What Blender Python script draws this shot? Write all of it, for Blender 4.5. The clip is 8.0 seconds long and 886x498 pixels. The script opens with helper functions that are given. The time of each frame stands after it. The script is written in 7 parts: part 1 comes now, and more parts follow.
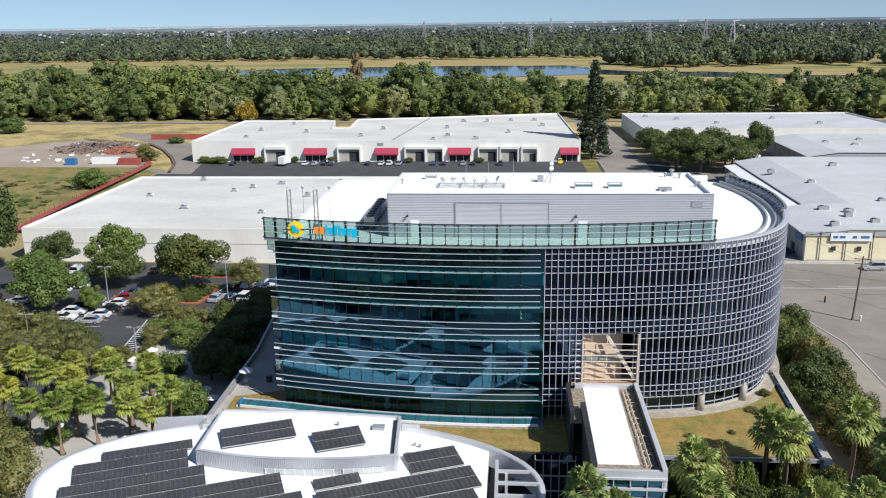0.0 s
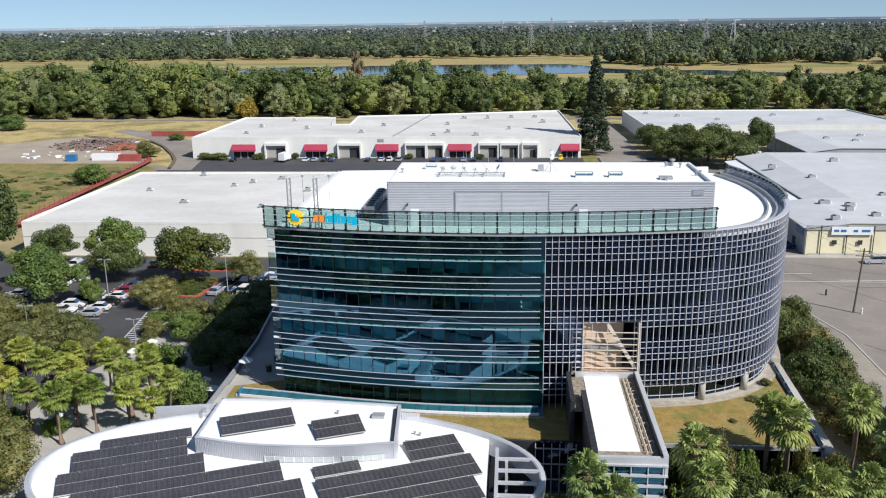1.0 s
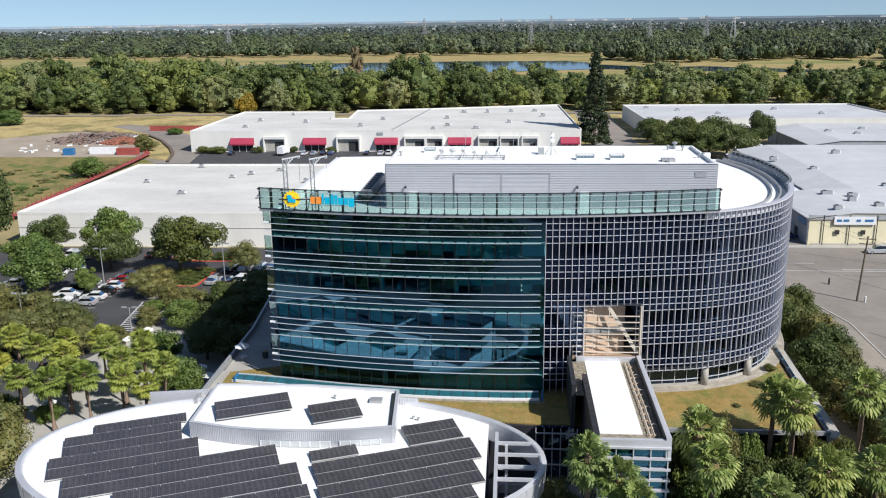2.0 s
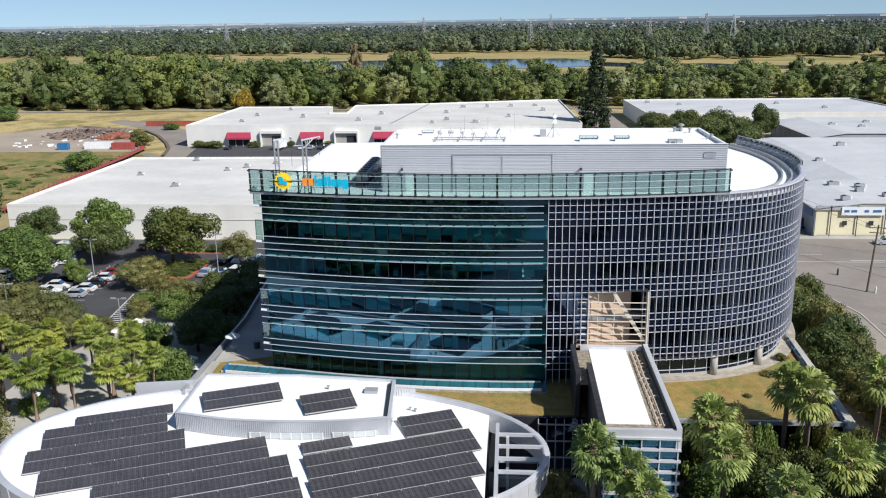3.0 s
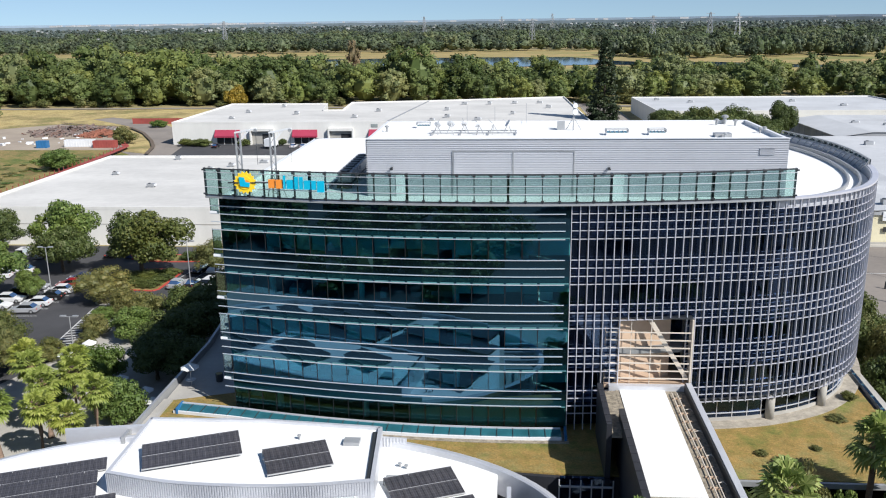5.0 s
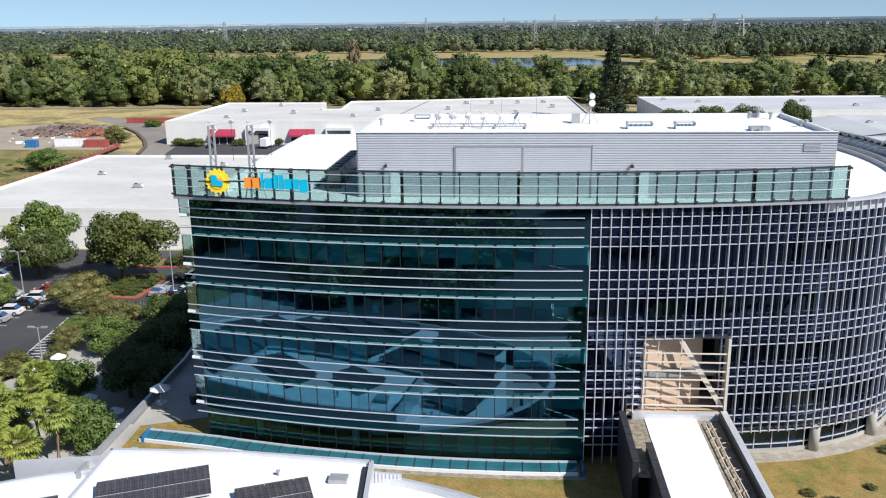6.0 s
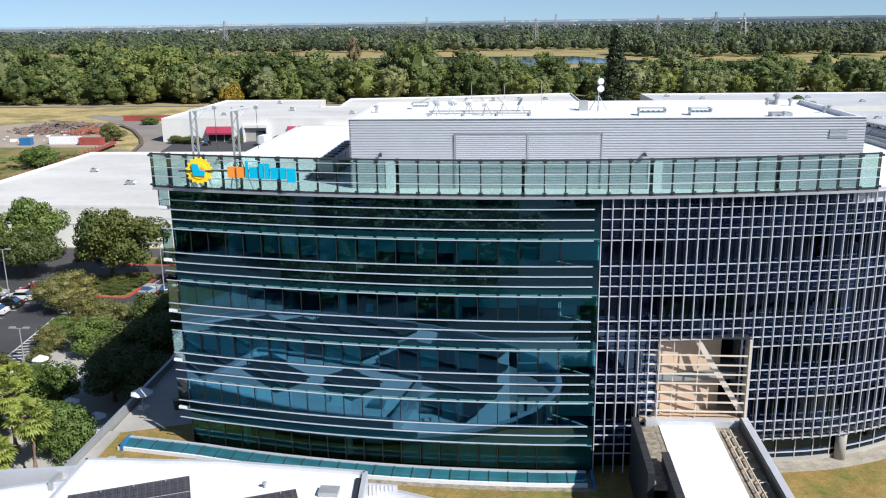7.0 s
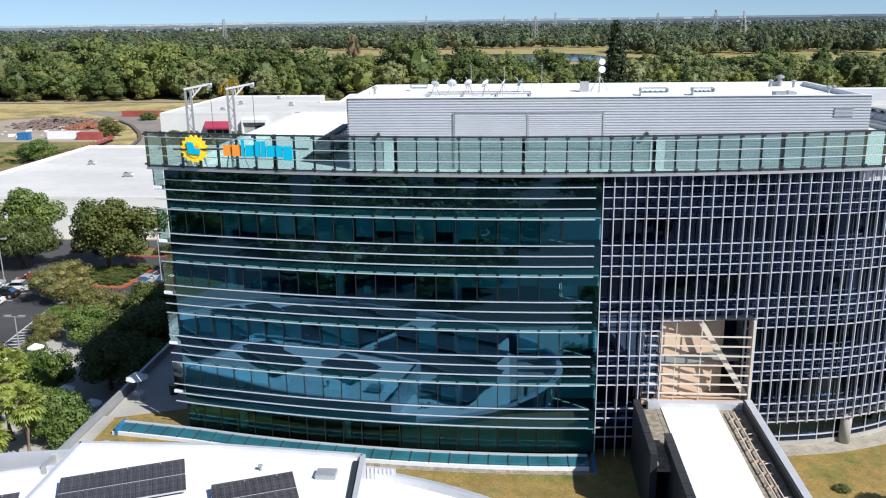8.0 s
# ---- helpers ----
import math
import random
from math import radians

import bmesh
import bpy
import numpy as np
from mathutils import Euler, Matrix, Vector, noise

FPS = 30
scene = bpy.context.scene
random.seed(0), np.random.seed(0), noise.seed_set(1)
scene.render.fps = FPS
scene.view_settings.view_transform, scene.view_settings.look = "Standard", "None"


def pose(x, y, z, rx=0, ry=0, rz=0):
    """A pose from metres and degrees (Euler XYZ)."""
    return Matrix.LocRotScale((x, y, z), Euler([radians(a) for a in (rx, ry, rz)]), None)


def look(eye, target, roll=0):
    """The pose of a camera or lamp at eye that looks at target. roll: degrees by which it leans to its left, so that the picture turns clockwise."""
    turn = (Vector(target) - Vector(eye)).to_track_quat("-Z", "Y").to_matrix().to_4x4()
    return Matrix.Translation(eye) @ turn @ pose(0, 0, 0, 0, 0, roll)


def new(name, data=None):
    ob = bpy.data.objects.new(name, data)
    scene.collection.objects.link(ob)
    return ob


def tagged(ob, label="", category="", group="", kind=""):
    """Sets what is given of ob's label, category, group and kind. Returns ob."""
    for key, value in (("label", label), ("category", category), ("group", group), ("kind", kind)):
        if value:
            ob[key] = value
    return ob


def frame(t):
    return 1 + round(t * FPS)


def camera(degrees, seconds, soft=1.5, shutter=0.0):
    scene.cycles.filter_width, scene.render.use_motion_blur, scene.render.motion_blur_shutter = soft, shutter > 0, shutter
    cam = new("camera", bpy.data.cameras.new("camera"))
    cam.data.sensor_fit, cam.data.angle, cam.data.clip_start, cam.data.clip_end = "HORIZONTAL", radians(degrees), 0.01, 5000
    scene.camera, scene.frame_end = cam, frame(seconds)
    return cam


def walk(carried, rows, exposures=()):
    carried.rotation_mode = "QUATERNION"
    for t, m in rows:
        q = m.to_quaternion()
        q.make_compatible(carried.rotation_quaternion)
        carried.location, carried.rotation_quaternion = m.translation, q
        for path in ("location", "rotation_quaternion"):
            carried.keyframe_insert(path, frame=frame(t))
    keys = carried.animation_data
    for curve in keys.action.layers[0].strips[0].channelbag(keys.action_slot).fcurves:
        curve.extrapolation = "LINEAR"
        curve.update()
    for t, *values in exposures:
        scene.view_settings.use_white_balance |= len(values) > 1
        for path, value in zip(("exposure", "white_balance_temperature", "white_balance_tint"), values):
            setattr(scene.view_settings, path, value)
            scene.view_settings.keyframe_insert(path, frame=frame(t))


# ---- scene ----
cam = camera(55.3, 8.0, soft=1.1)
PATH = [
    (0, (5.329, 14.469, 54.073), (5.174, 16.394, 53.551), -0.8),
    (0.5, (5.306, 14.395, 53.488), (5.151, 16.32, 52.967), -0.8),
    (1, (5.361, 14.401, 52.654), (5.205, 16.325, 52.132), -0.8),
    (1.5, (5.379, 14.692, 51.71), (5.223, 16.616, 51.185), -0.8),
    (3, (5.248, 18.963, 47.564), (5.093, 20.887, 47.039), -0.9),
    (3.5, (5.087, 22.057, 46.705), (4.932, 23.981, 46.179), -0.9),
    (4, (4.844, 26.25, 46.071), (4.689, 28.173, 45.546), -0.8),
    (4.5, (4.487, 31.022, 45.383), (4.332, 32.946, 44.857), -0.8),
    (6, (3.413, 45.533, 42.468), (3.254, 47.458, 41.948), -0.7),
    (6.5, (3.26, 48.468, 41.658), (3.099, 50.392, 41.138), -0.7),
    (7, (3.215, 50.04, 40.812), (3.053, 51.965, 40.292), -0.8),
    (7.5, (3.181, 50.551, 39.904), (3.019, 52.475, 39.383), -0.8),
    (8, (3.189, 50.603, 39.193), (3.028, 52.527, 38.671), -0.8),
]
walk(cam, [(t, look(eye, target, roll)) for t, eye, target, roll in PATH], exposures=[(0, 0.37, 6500, 10), (3, 0.39, 6500, 10), (6, 0.47, 6420, 10), (8, 0.52, 6350, 10)])

# ---- light ----
SUN_H = Vector((0.79, -0.613, 0)).normalized()
SUN_EL = radians(42)
sun = new("sun", bpy.data.lights.new("sun", "SUN"))
sun.data.energy, sun.data.angle, sun.data.color = 5.0, radians(0.5), (1.0, 0.975, 0.94)
to_sun = SUN_H * math.cos(SUN_EL) + Vector((0, 0, math.sin(SUN_EL)))
sun.matrix_world = Matrix.Translation((0, 0, 200)) @ to_sun.to_track_quat("Z", "Y").to_matrix().to_4x4()
world = bpy.data.worlds.new("world")
scene.world = world
world.use_nodes = True
wn = world.node_tree.nodes
sky = wn.new("ShaderNodeTexSky")
sky.sky_type, sky.sun_disc = "NISHITA", False
sky.sun_elevation, sky.sun_rotation = SUN_EL, math.atan2(SUN_H.x, SUN_H.y)
sky.air_density, sky.dust_density, sky.ozone_density = 1.0, 0.25, 3.0
wn["Background"].inputs["Strength"].default_value = 0.085
# look a little above the true direction, so that the horizon stays clear blue
wt, wm = wn.new("ShaderNodeTexCoord"), wn.new("ShaderNodeVectorMath")
wm.operation = "ADD"
wm.inputs[1].default_value = (0, 0, 0.11)
world.node_tree.links.new(wt.outputs["Generated"], wm.inputs[0])
world.node_tree.links.new(wm.outputs[0], sky.inputs[0])
world.node_tree.links.new(sky.outputs[0], wn["Background"].inputs["Color"])

# ---- materials ----
def nodes_of(name):
    m = bpy.data.materials.new(name)
    m.use_nodes = True
    nt = m.node_tree
    return m, nt, nt.nodes, nt.nodes["Principled BSDF"]


def ramp(nt, fac, cols):
    r = nt.nodes.new("ShaderNodeValToRGB")
    el = r.color_ramp.elements
    while len(el) < len(cols):
        el.new(0.5)
    for i, c in enumerate(cols):
        el[i].position = i / (len(cols) - 1)
        el[i].color = (*c, 1)
    nt.links.new(fac, r.inputs[0])
    return r.outputs[0]


def noise_of(nt, scale, detail=3.0, rough=0.6, stretch=None):
    g = nt.nodes.new("ShaderNodeNewGeometry")
    n = nt.nodes.new("ShaderNodeTexNoise")
    n.inputs["Scale"].default_value, n.inputs["Detail"].default_value, n.inputs["Roughness"].default_value = scale, detail, rough
    src = g.outputs["Position"]
    if stretch:
        v = nt.nodes.new("ShaderNodeVectorMath")
        v.operation = "MULTIPLY"
        v.inputs[1].default_value = stretch
        nt.links.new(src, v.inputs[0])
        src = v.outputs[0]
    nt.links.new(src, n.inputs["Vector"])
    return n.outputs["Fac"]


def spread(nt, fac, lo=0.3, hi=0.7):
    r = nt.nodes.new("ShaderNodeMapRange")
    r.inputs[1].default_value, r.inputs[2].default_value = lo, hi
    nt.links.new(fac, r.inputs[0])
    return r.outputs[0]


def mixed(nt, fac, a, b, mode="MIX"):
    m = nt.nodes.new("ShaderNodeMix")
    m.data_type, m.blend_type = "RGBA", mode
    for k, val in ((0, fac), (6, a), (7, b)):
        if isinstance(val, (int, float)):
            m.inputs[k].default_value = val
        elif isinstance(val, tuple):
            m.inputs[k].default_value = (*val, 1)
        else:
            nt.links.new(val, m.inputs[k])
    return m.outputs[2]


def mat(name, col, rough=0.6, metal=0.0, dark=0.75, big=0.25, small=4.0, bump=0.0, other=None, per_object=0.0, stretch=None):
    """Paint with stains at a large and grain at a small scale."""
    m, nt, nd, p = nodes_of(name)
    o = other or tuple(c * dark for c in col)
    c1 = mixed(nt, spread(nt, noise_of(nt, big, 4, 0.65, stretch)), o, col)
    g = noise_of(nt, small, 4, 0.7)
    c2 = mixed(nt, spread(nt, g, 0.25, 0.75), tuple(0.5 + 0.5 * dark for _ in range(3)), (1.0, 1.0, 1.0))
    out = mixed(nt, 1.0, c1, c2, "MULTIPLY")
    if per_object:
        oi = nt.nodes.new("ShaderNodeObjectInfo")
        r = nt.nodes.new("ShaderNodeMapRange")
        r.inputs[3].default_value, r.inputs[4].default_value = 1 - per_object, 1
        nt.links.new(oi.outputs["Random"], r.inputs[0])
        out = mixed(nt, 1.0, out, r.outputs[0], "MULTIPLY")
    nt.links.new(out, p.inputs["Base Color"])
    p.inputs["Roughness"].default_value, p.inputs["Metallic"].default_value = rough, metal
    if bump:
        b = nd.new("ShaderNodeBump")
        b.inputs["Strength"].default_value, b.inputs["Distance"].default_value = bump, 0.05
        nt.links.new(g, b.inputs["Height"])
        nt.links.new(b.outputs[0], p.inputs["Normal"])
    return m


def leaf_mat(name, cols, patch=0.07, glow=0.25):
    m, nt, nd, p = nodes_of(name)
    g = nd.new("ShaderNodeNewGeometry")
    oi = nd.new("ShaderNodeObjectInfo")
    c = ramp(nt, g.outputs["Random Per Island"], cols)
    c = mixed(nt, 1.0, c, ramp(nt, spread(nt, noise_of(nt, patch, 2)), [(0.62, 0.7, 0.55), (1.0, 1.0, 1.0), (1.12, 1.0, 0.8)]), "MULTIPLY")
    c = mixed(nt, 1.0, c, ramp(nt, oi.outputs["Random"], [(0.8, 0.85, 0.8), (1.1, 1.05, 0.9)]), "MULTIPLY")
    nt.links.new(c, p.inputs["Base Color"])
    p.inputs["Roughness"].default_value = 0.55
    p.inputs["Specular IOR Level"].default_value = 0.3
    t = nd.new("ShaderNodeBsdfTranslucent")
    nt.links.new(c, t.inputs["Color"])
    x = nd.new("ShaderNodeMixShader")
    x.inputs[0].default_value = glow
    nt.links.new(p.outputs[0], x.inputs[1])
    nt.links.new(t.outputs[0], x.inputs[2])
    nt.links.new(x.outputs[0], nd["Material Output"].inputs["Surface"])
    return m


def glass_mat(name, tint, mirror, gloss_col=(0.8, 0.92, 1.0), wave=0.0, rough=0.01, body=None):
    """Coated architectural glass: part mirror, part tinted see-through (or an opaque dark body)."""
    m, nt, nd, p = nodes_of(name)
    nd.remove(p)
    gl = nd.new("ShaderNodeBsdfGlossy")
    gl.inputs["Roughness"].default_value = rough
    gl.inputs["Color"].default_value = (*gloss_col, 1)
    if wave:
        b = nd.new("ShaderNodeBump")
        b.inputs["Strength"].default_value, b.inputs["Distance"].default_value = wave, 0.02
        nt.links.new(noise_of(nt, 0.55, 1.0), b.inputs["Height"])
        nt.links.new(b.outputs[0], gl.inputs["Normal"])
    if body:
        t = nd.new("ShaderNodeBsdfDiffuse")
        nt.links.new(mixed(nt, spread(nt, noise_of(nt, 0.4)), tuple(0.6 * c for c in body), body), t.inputs["Color"])
    else:
        t = nd.new("ShaderNodeBsdfTransparent")
        t.inputs["Color"].default_value = (*tint, 1)
    f = nd.new("ShaderNodeFresnel")
    f.inputs["IOR"].default_value = 1.5
    a = nd.new("ShaderNodeMath")
    a.operation, a.use_clamp = "ADD", True
    a.inputs[1].default_value = mirror
    nt.links.new(f.outputs[0], a.inputs[0])
    x = nd.new("ShaderNodeMixShader")
    nt.links.new(a.outputs[0], x.inputs[0])
    nt.links.new(t.outputs[0], x.inputs[1])
    nt.links.new(gl.outputs[0], x.inputs[2])
    nt.links.new(x.outputs[0], nd["Material Output"].inputs["Surface"])
    return m


WHITE_ROOF = mat("white_roof_membrane", (0.80, 0.80, 0.78), 0.7, dark=0.86, big=0.12, small=1.5)
GREY_ROOF = mat("weathered_white_roof", (0.62, 0.605, 0.57), 0.8, dark=0.74, big=0.05, small=0.55, stretch=(0.6, 1.1, 1))
OLD_ROOF = mat("pale_grey_roof", (0.50, 0.51, 0.52), 0.8, dark=0.8, big=0.07, small=0.9)
TILT_WALL = mat("white_wall_paint", (0.72, 0.71, 0.67), 0.75, dark=0.85, big=0.15, small=2, stretch=(1, 1, 0.3))
CREAM = mat("cream_wall_paint", (0.70, 0.64, 0.44), 0.75, dark=0.85, big=0.2, small=2)
ASPHALT = mat("asphalt", (0.062, 0.062, 0.066), 0.9, dark=0.65, big=0.12, small=5, bump=0.2)
WORN_ASPHALT = mat("worn_asphalt", (0.275, 0.24, 0.205), 0.92, big=0.06, small=1.2, other=(0.18, 0.158, 0.138), dark=0.7, bump=0.2)
CONCRETE = mat("concrete", (0.42, 0.40, 0.36), 0.85, dark=0.75, big=0.2, small=4, bump=0.15)
LINE_PAINT = mat("road_paint", (0.62, 0.62, 0.6), 0.7, dark=0.7, big=1.0, small=6)
RED_KERB = mat("red_kerb_paint", (0.50, 0.07, 0.05), 0.7, dark=0.75, big=0.6, small=4)
EARTH = mat("dry_earth_grass", (0.36, 0.27, 0.13), 0.95, big=0.025, small=0.4, other=(0.19, 0.18, 0.075), dark=0.6, bump=0.4)
def turf_mat(name, cols, scale):
    """Turf that shifts between several dry and green tones, with fine blades."""
    m, nt, nd, p = nodes_of(name)
    c = ramp(nt, spread(nt, noise_of(nt, scale, 6, 0.7), 0.3, 0.7), cols)
    g = noise_of(nt, 5.0, 4, 0.8)
    c = mixed(nt, 1.0, c, mixed(nt, spread(nt, g, 0.3, 0.7), (0.5, 0.52, 0.45), (1.15, 1.12, 1.05)), "MULTIPLY")
    c = mixed(nt, 1.0, c, mixed(nt, spread(nt, noise_of(nt, 0.9, 3, 0.7), 0.35, 0.65), (0.68, 0.72, 0.6), (1.0, 1.0, 1.0)), "MULTIPLY")
    nt.links.new(c, p.inputs["Base Color"])
    p.inputs["Roughness"].default_value = 0.95
    b = nd.new("ShaderNodeBump")
    b.inputs["Strength"].default_value, b.inputs["Distance"].default_value = 0.7, 0.08
    nt.links.new(g, b.inputs["Height"])
    nt.links.new(b.outputs[0], p.inputs["Normal"])
    return m


GARDEN = turf_mat("roof_garden_turf", [(0.15, 0.17, 0.035), (0.25, 0.21, 0.055), (0.36, 0.23, 0.075), (0.30, 0.24, 0.09), (0.19, 0.21, 0.045)], 0.2)
GREEN_FIELD = turf_mat("weedy_field", [(0.06, 0.095, 0.018), (0.12, 0.16, 0.03), (0.22, 0.2, 0.055), (0.34, 0.235, 0.10), (0.15, 0.17, 0.04), (0.25, 0.16, 0.07), (0.08, 0.12, 0.025)], 0.06)
DRY_GRASS = turf_mat("dry_bank_grass", [(0.30, 0.24, 0.10), (0.50, 0.37, 0.17), (0.58, 0.45, 0.22), (0.40, 0.30, 0.15), (0.24, 0.22, 0.08), (0.52, 0.40, 0.19)], 0.04)
def flats_mat(name):
    """Dry river meadow in long streaks of gold, tan and green."""
    m, nt, nd, p = nodes_of(name)
    c = ramp(nt, spread(nt, noise_of(nt, 0.012, 5, 0.6, (0.22, 1.0, 1)), 0.32, 0.68), [(0.13, 0.15, 0.045), (0.25, 0.215, 0.075), (0.37, 0.27, 0.115), (0.30, 0.245, 0.09), (0.155, 0.18, 0.05), (0.34, 0.25, 0.105)])
    c = mixed(nt, 1.0, c, mixed(nt, spread(nt, noise_of(nt, 0.08, 4, 0.7), 0.3, 0.7), (0.66, 0.7, 0.62), (1.08, 1.04, 1.0)), "MULTIPLY")
    nt.links.new(c, p.inputs["Base Color"])
    p.inputs["Roughness"].default_value = 0.95
    return m


BANK = flats_mat("river_flat")
TAN_GRAVEL = mat("tan_gravel", (0.46, 0.41, 0.33), 0.95, dark=0.55, big=1.2, small=7, bump=0.5)
GRAVEL = mat("gravel", (0.42, 0.36, 0.27), 0.95, dark=0.35, big=2.5, small=7, bump=0.8)
ALU = mat("anodised_aluminium", (0.62, 0.63, 0.66), 0.38, 0.35, dark=0.85, big=0.3, small=3)
FIN_ALU = mat("sunshade_aluminium", (0.58, 0.62, 0.66), 0.35, 0.3, dark=0.9, big=0.3, small=3)
GRID_ALU = mat("screen_aluminium", (0.61, 0.61, 0.66), 0.4, 0.3, dark=0.85, big=0.3, small=3)
SIDING = mat("ribbed_metal_siding", (0.52, 0.53, 0.56), 0.42, 0.25, dark=0.9, big=0.15, small=2)
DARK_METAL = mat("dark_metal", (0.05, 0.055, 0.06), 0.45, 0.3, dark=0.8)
DARK_STONE = mat("dark_stone_cladding", (0.03, 0.032, 0.038), 0.45, dark=0.75, big=0.5, small=4)
WHITE_METAL = mat("white_painted_metal", (0.74, 0.75, 0.76), 0.45, dark=0.85)
GREY_METAL = mat("galvanised_metal", (0.42, 0.43, 0.44), 0.5, 0.4, dark=0.8)
TAN_PANEL = mat("tan_wood_panel", (0.52, 0.38, 0.27), 0.6, dark=0.88, big=0.4, small=3)
PALE_BEAM = mat("pale_beam_paint", (0.62, 0.55, 0.46), 0.55, dark=0.9)
SLAB = mat("interior_slab", (0.25, 0.26, 0.26), 0.8, dark=0.8)
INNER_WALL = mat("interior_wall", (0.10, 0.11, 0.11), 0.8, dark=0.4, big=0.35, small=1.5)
BLIND = mat("roller_blind", (0.42, 0.58, 0.57), 0.8, dark=0.85, per_object=0.5)
def cell_mat(name):
    """Dark solar cells with thin pale joints between them."""
    m, nt, nd, p = nodes_of(name)
    tc, br = nd.new("ShaderNodeTexCoord"), nd.new("ShaderNodeTexBrick")
    br.offset = 0.0
    br.inputs["Scale"].default_value = 1.0
    br.inputs["Brick Width"].default_value, br.inputs["Row Height"].default_value = 0.265, 0.34
    br.inputs["Mortar Size"].default_value = 0.016
    br.inputs["Color1"].default_value, br.inputs["Color2"].default_value = (0.045, 0.043, 0.050, 1), (0.062, 0.058, 0.062, 1)
    br.inputs["Mortar"].default_value = (0.11, 0.11, 0.12, 1)
    nt.links.new(tc.outputs["Object"], br.inputs["Vector"])
    c = mixed(nt, 1.0, br.outputs["Color"], mixed(nt, spread(nt, noise_of(nt, 0.6, 4)), (0.75, 0.75, 0.75), (1.1, 1.08, 1.05)), "MULTIPLY")
    nt.links.new(c, p.inputs["Base Color"])
    p.inputs["Roughness"].default_value = 0.35
    return m


PANEL_DARK = cell_mat("solar_cell")
PANEL_EDGE = mat("solar_rail", (0.50, 0.50, 0.50), 0.5, 0.2)
BARK = mat("bark", (0.16, 0.12, 0.085), 0.9, dark=0.6, big=1.5, small=9, bump=0.5)
PALM_BARK = mat("palm_bark", (0.26, 0.18, 0.13), 0.9, dark=0.65, big=1.2, small=9, stretch=(1, 1, 6), bump=0.5)
MAROON = mat("maroon_canvas", (0.36, 0.03, 0.07), 0.7, dark=0.8)
RED_FENCE = mat("red_fence_paint", (0.36, 0.075, 0.06), 0.7, dark=0.7)
BLACK_HOLE = mat("dark_opening", (0.03, 0.03, 0.032), 0.8, dark=0.6)
RUST = mat("rusty_scrap", (0.19, 0.10, 0.07), 0.85, dark=0.5, big=0.22, small=1.4, other=(0.20, 0.19, 0.18))
TYRE = mat("tyre_rubber", (0.02, 0.02, 0.02), 0.8)
MULLION = mat("black_mullion", (0.012, 0.014, 0.015), 0.5, dark=0.8)
# dark tone for the added ground that the office glass reflects
MIRRORED_GROUND = mat("mirrored_dark_ground", (0.055, 0.055, 0.058), 0.9, dark=0.65, big=0.12, small=5)
DIRT = mat("dusty_verge", (0.33, 0.29, 0.235), 0.95, big=0.12, small=1.5, other=(0.20, 0.18, 0.15), dark=0.6, bump=0.3)
CAR_GLASS = glass_mat("car_glass", (0, 0, 0), 0.0, body=(0.012, 0.014, 0.016))
YELLOW = mat("sign_yellow", (0.90, 0.62, 0.03), 0.4, dark=0.92)
CYAN = mat("sign_cyan", (0.0, 0.42, 0.62), 0.4, dark=0.92)
ORANGE = mat("sign_orange", (0.85, 0.28, 0.04), 0.4, dark=0.92)
POOL_BLUE = mat("blue_ledge_metal", (0.03, 0.16, 0.36), 0.4, dark=0.8)
WATER = mat("river_water", (0.02, 0.05, 0.10), 0.06, dark=0.8, big=0.01, small=0.1)
# distance haze is mixed into this base colour
HAZE_TINT = mat("haze_tinted_far_woods", (0.17, 0.215, 0.25), 1.0, big=0.012, small=0.06, other=(0.125, 0.16, 0.175), dark=0.5)
CANVAS = mat("white_canvas", (0.75, 0.75, 0.72), 0.8, dark=0.9)
WINDOW_GLASS = glass_mat("vision_glass", (0.50, 0.88, 0.90), 0.085, (0.30, 0.67, 1.0), wave=0.05)
GROUND_GLASS = glass_mat("ground_vision_glass", (0.50, 0.76, 0.74), 0.0, (0.35, 0.6, 0.65), wave=0.05)
SPANDREL = glass_mat("spandrel_glass", (0, 0, 0), 0.18, (0.30, 0.67, 1.0), wave=0.05, body=(0.004, 0.011, 0.013))
TEAL_BAND = glass_mat("teal_spandrel", (0, 0, 0), 0.10, (0.30, 0.67, 1.0), wave=0.05, body=(0.005, 0.030, 0.038))
LIGHT_SHELF = mat("pale_teal_shelf", (0.11, 0.27, 0.28), 0.4, dark=0.85, per_object=0.35)
SCREENED_SPANDREL = glass_mat("screened_spandrel", (0, 0, 0), 0.05, (0.4, 0.6, 1.0), wave=0.04, body=(0.004, 0.008, 0.022))
SCREEN_GLASS = glass_mat("parapet_glass", (0.66, 0.80, 0.785), 0.07, (0.8, 0.95, 1.0))
DARK_GLASS = glass_mat("screened_glass", (0.36, 0.45, 0.60), 0.04, (0.45, 0.65, 1.0), wave=0.04)
SKY_GLASS = glass_mat("skylight_glass", (0, 0, 0), 0.12, (0.7, 0.95, 1.0), body=(0.03, 0.14, 0.17))
LEAF_A = leaf_mat("oak_leaves", [(0.059, 0.087, 0.028), (0.093, 0.123, 0.039), (0.132, 0.153, 0.053)])
LEAF_B = leaf_mat("bright_leaves", [(0.09, 0.14, 0.037), (0.129, 0.193, 0.052), (0.189, 0.239, 0.071)])
LEAF_C = leaf_mat("olive_leaves", [(0.103, 0.116, 0.043), (0.148, 0.158, 0.059), (0.21, 0.187, 0.072)])
LEAF_D = leaf_mat("conifer_needles", [(0.016, 0.029, 0.016), (0.032, 0.05, 0.024), (0.053, 0.072, 0.034)], glow=0.1)
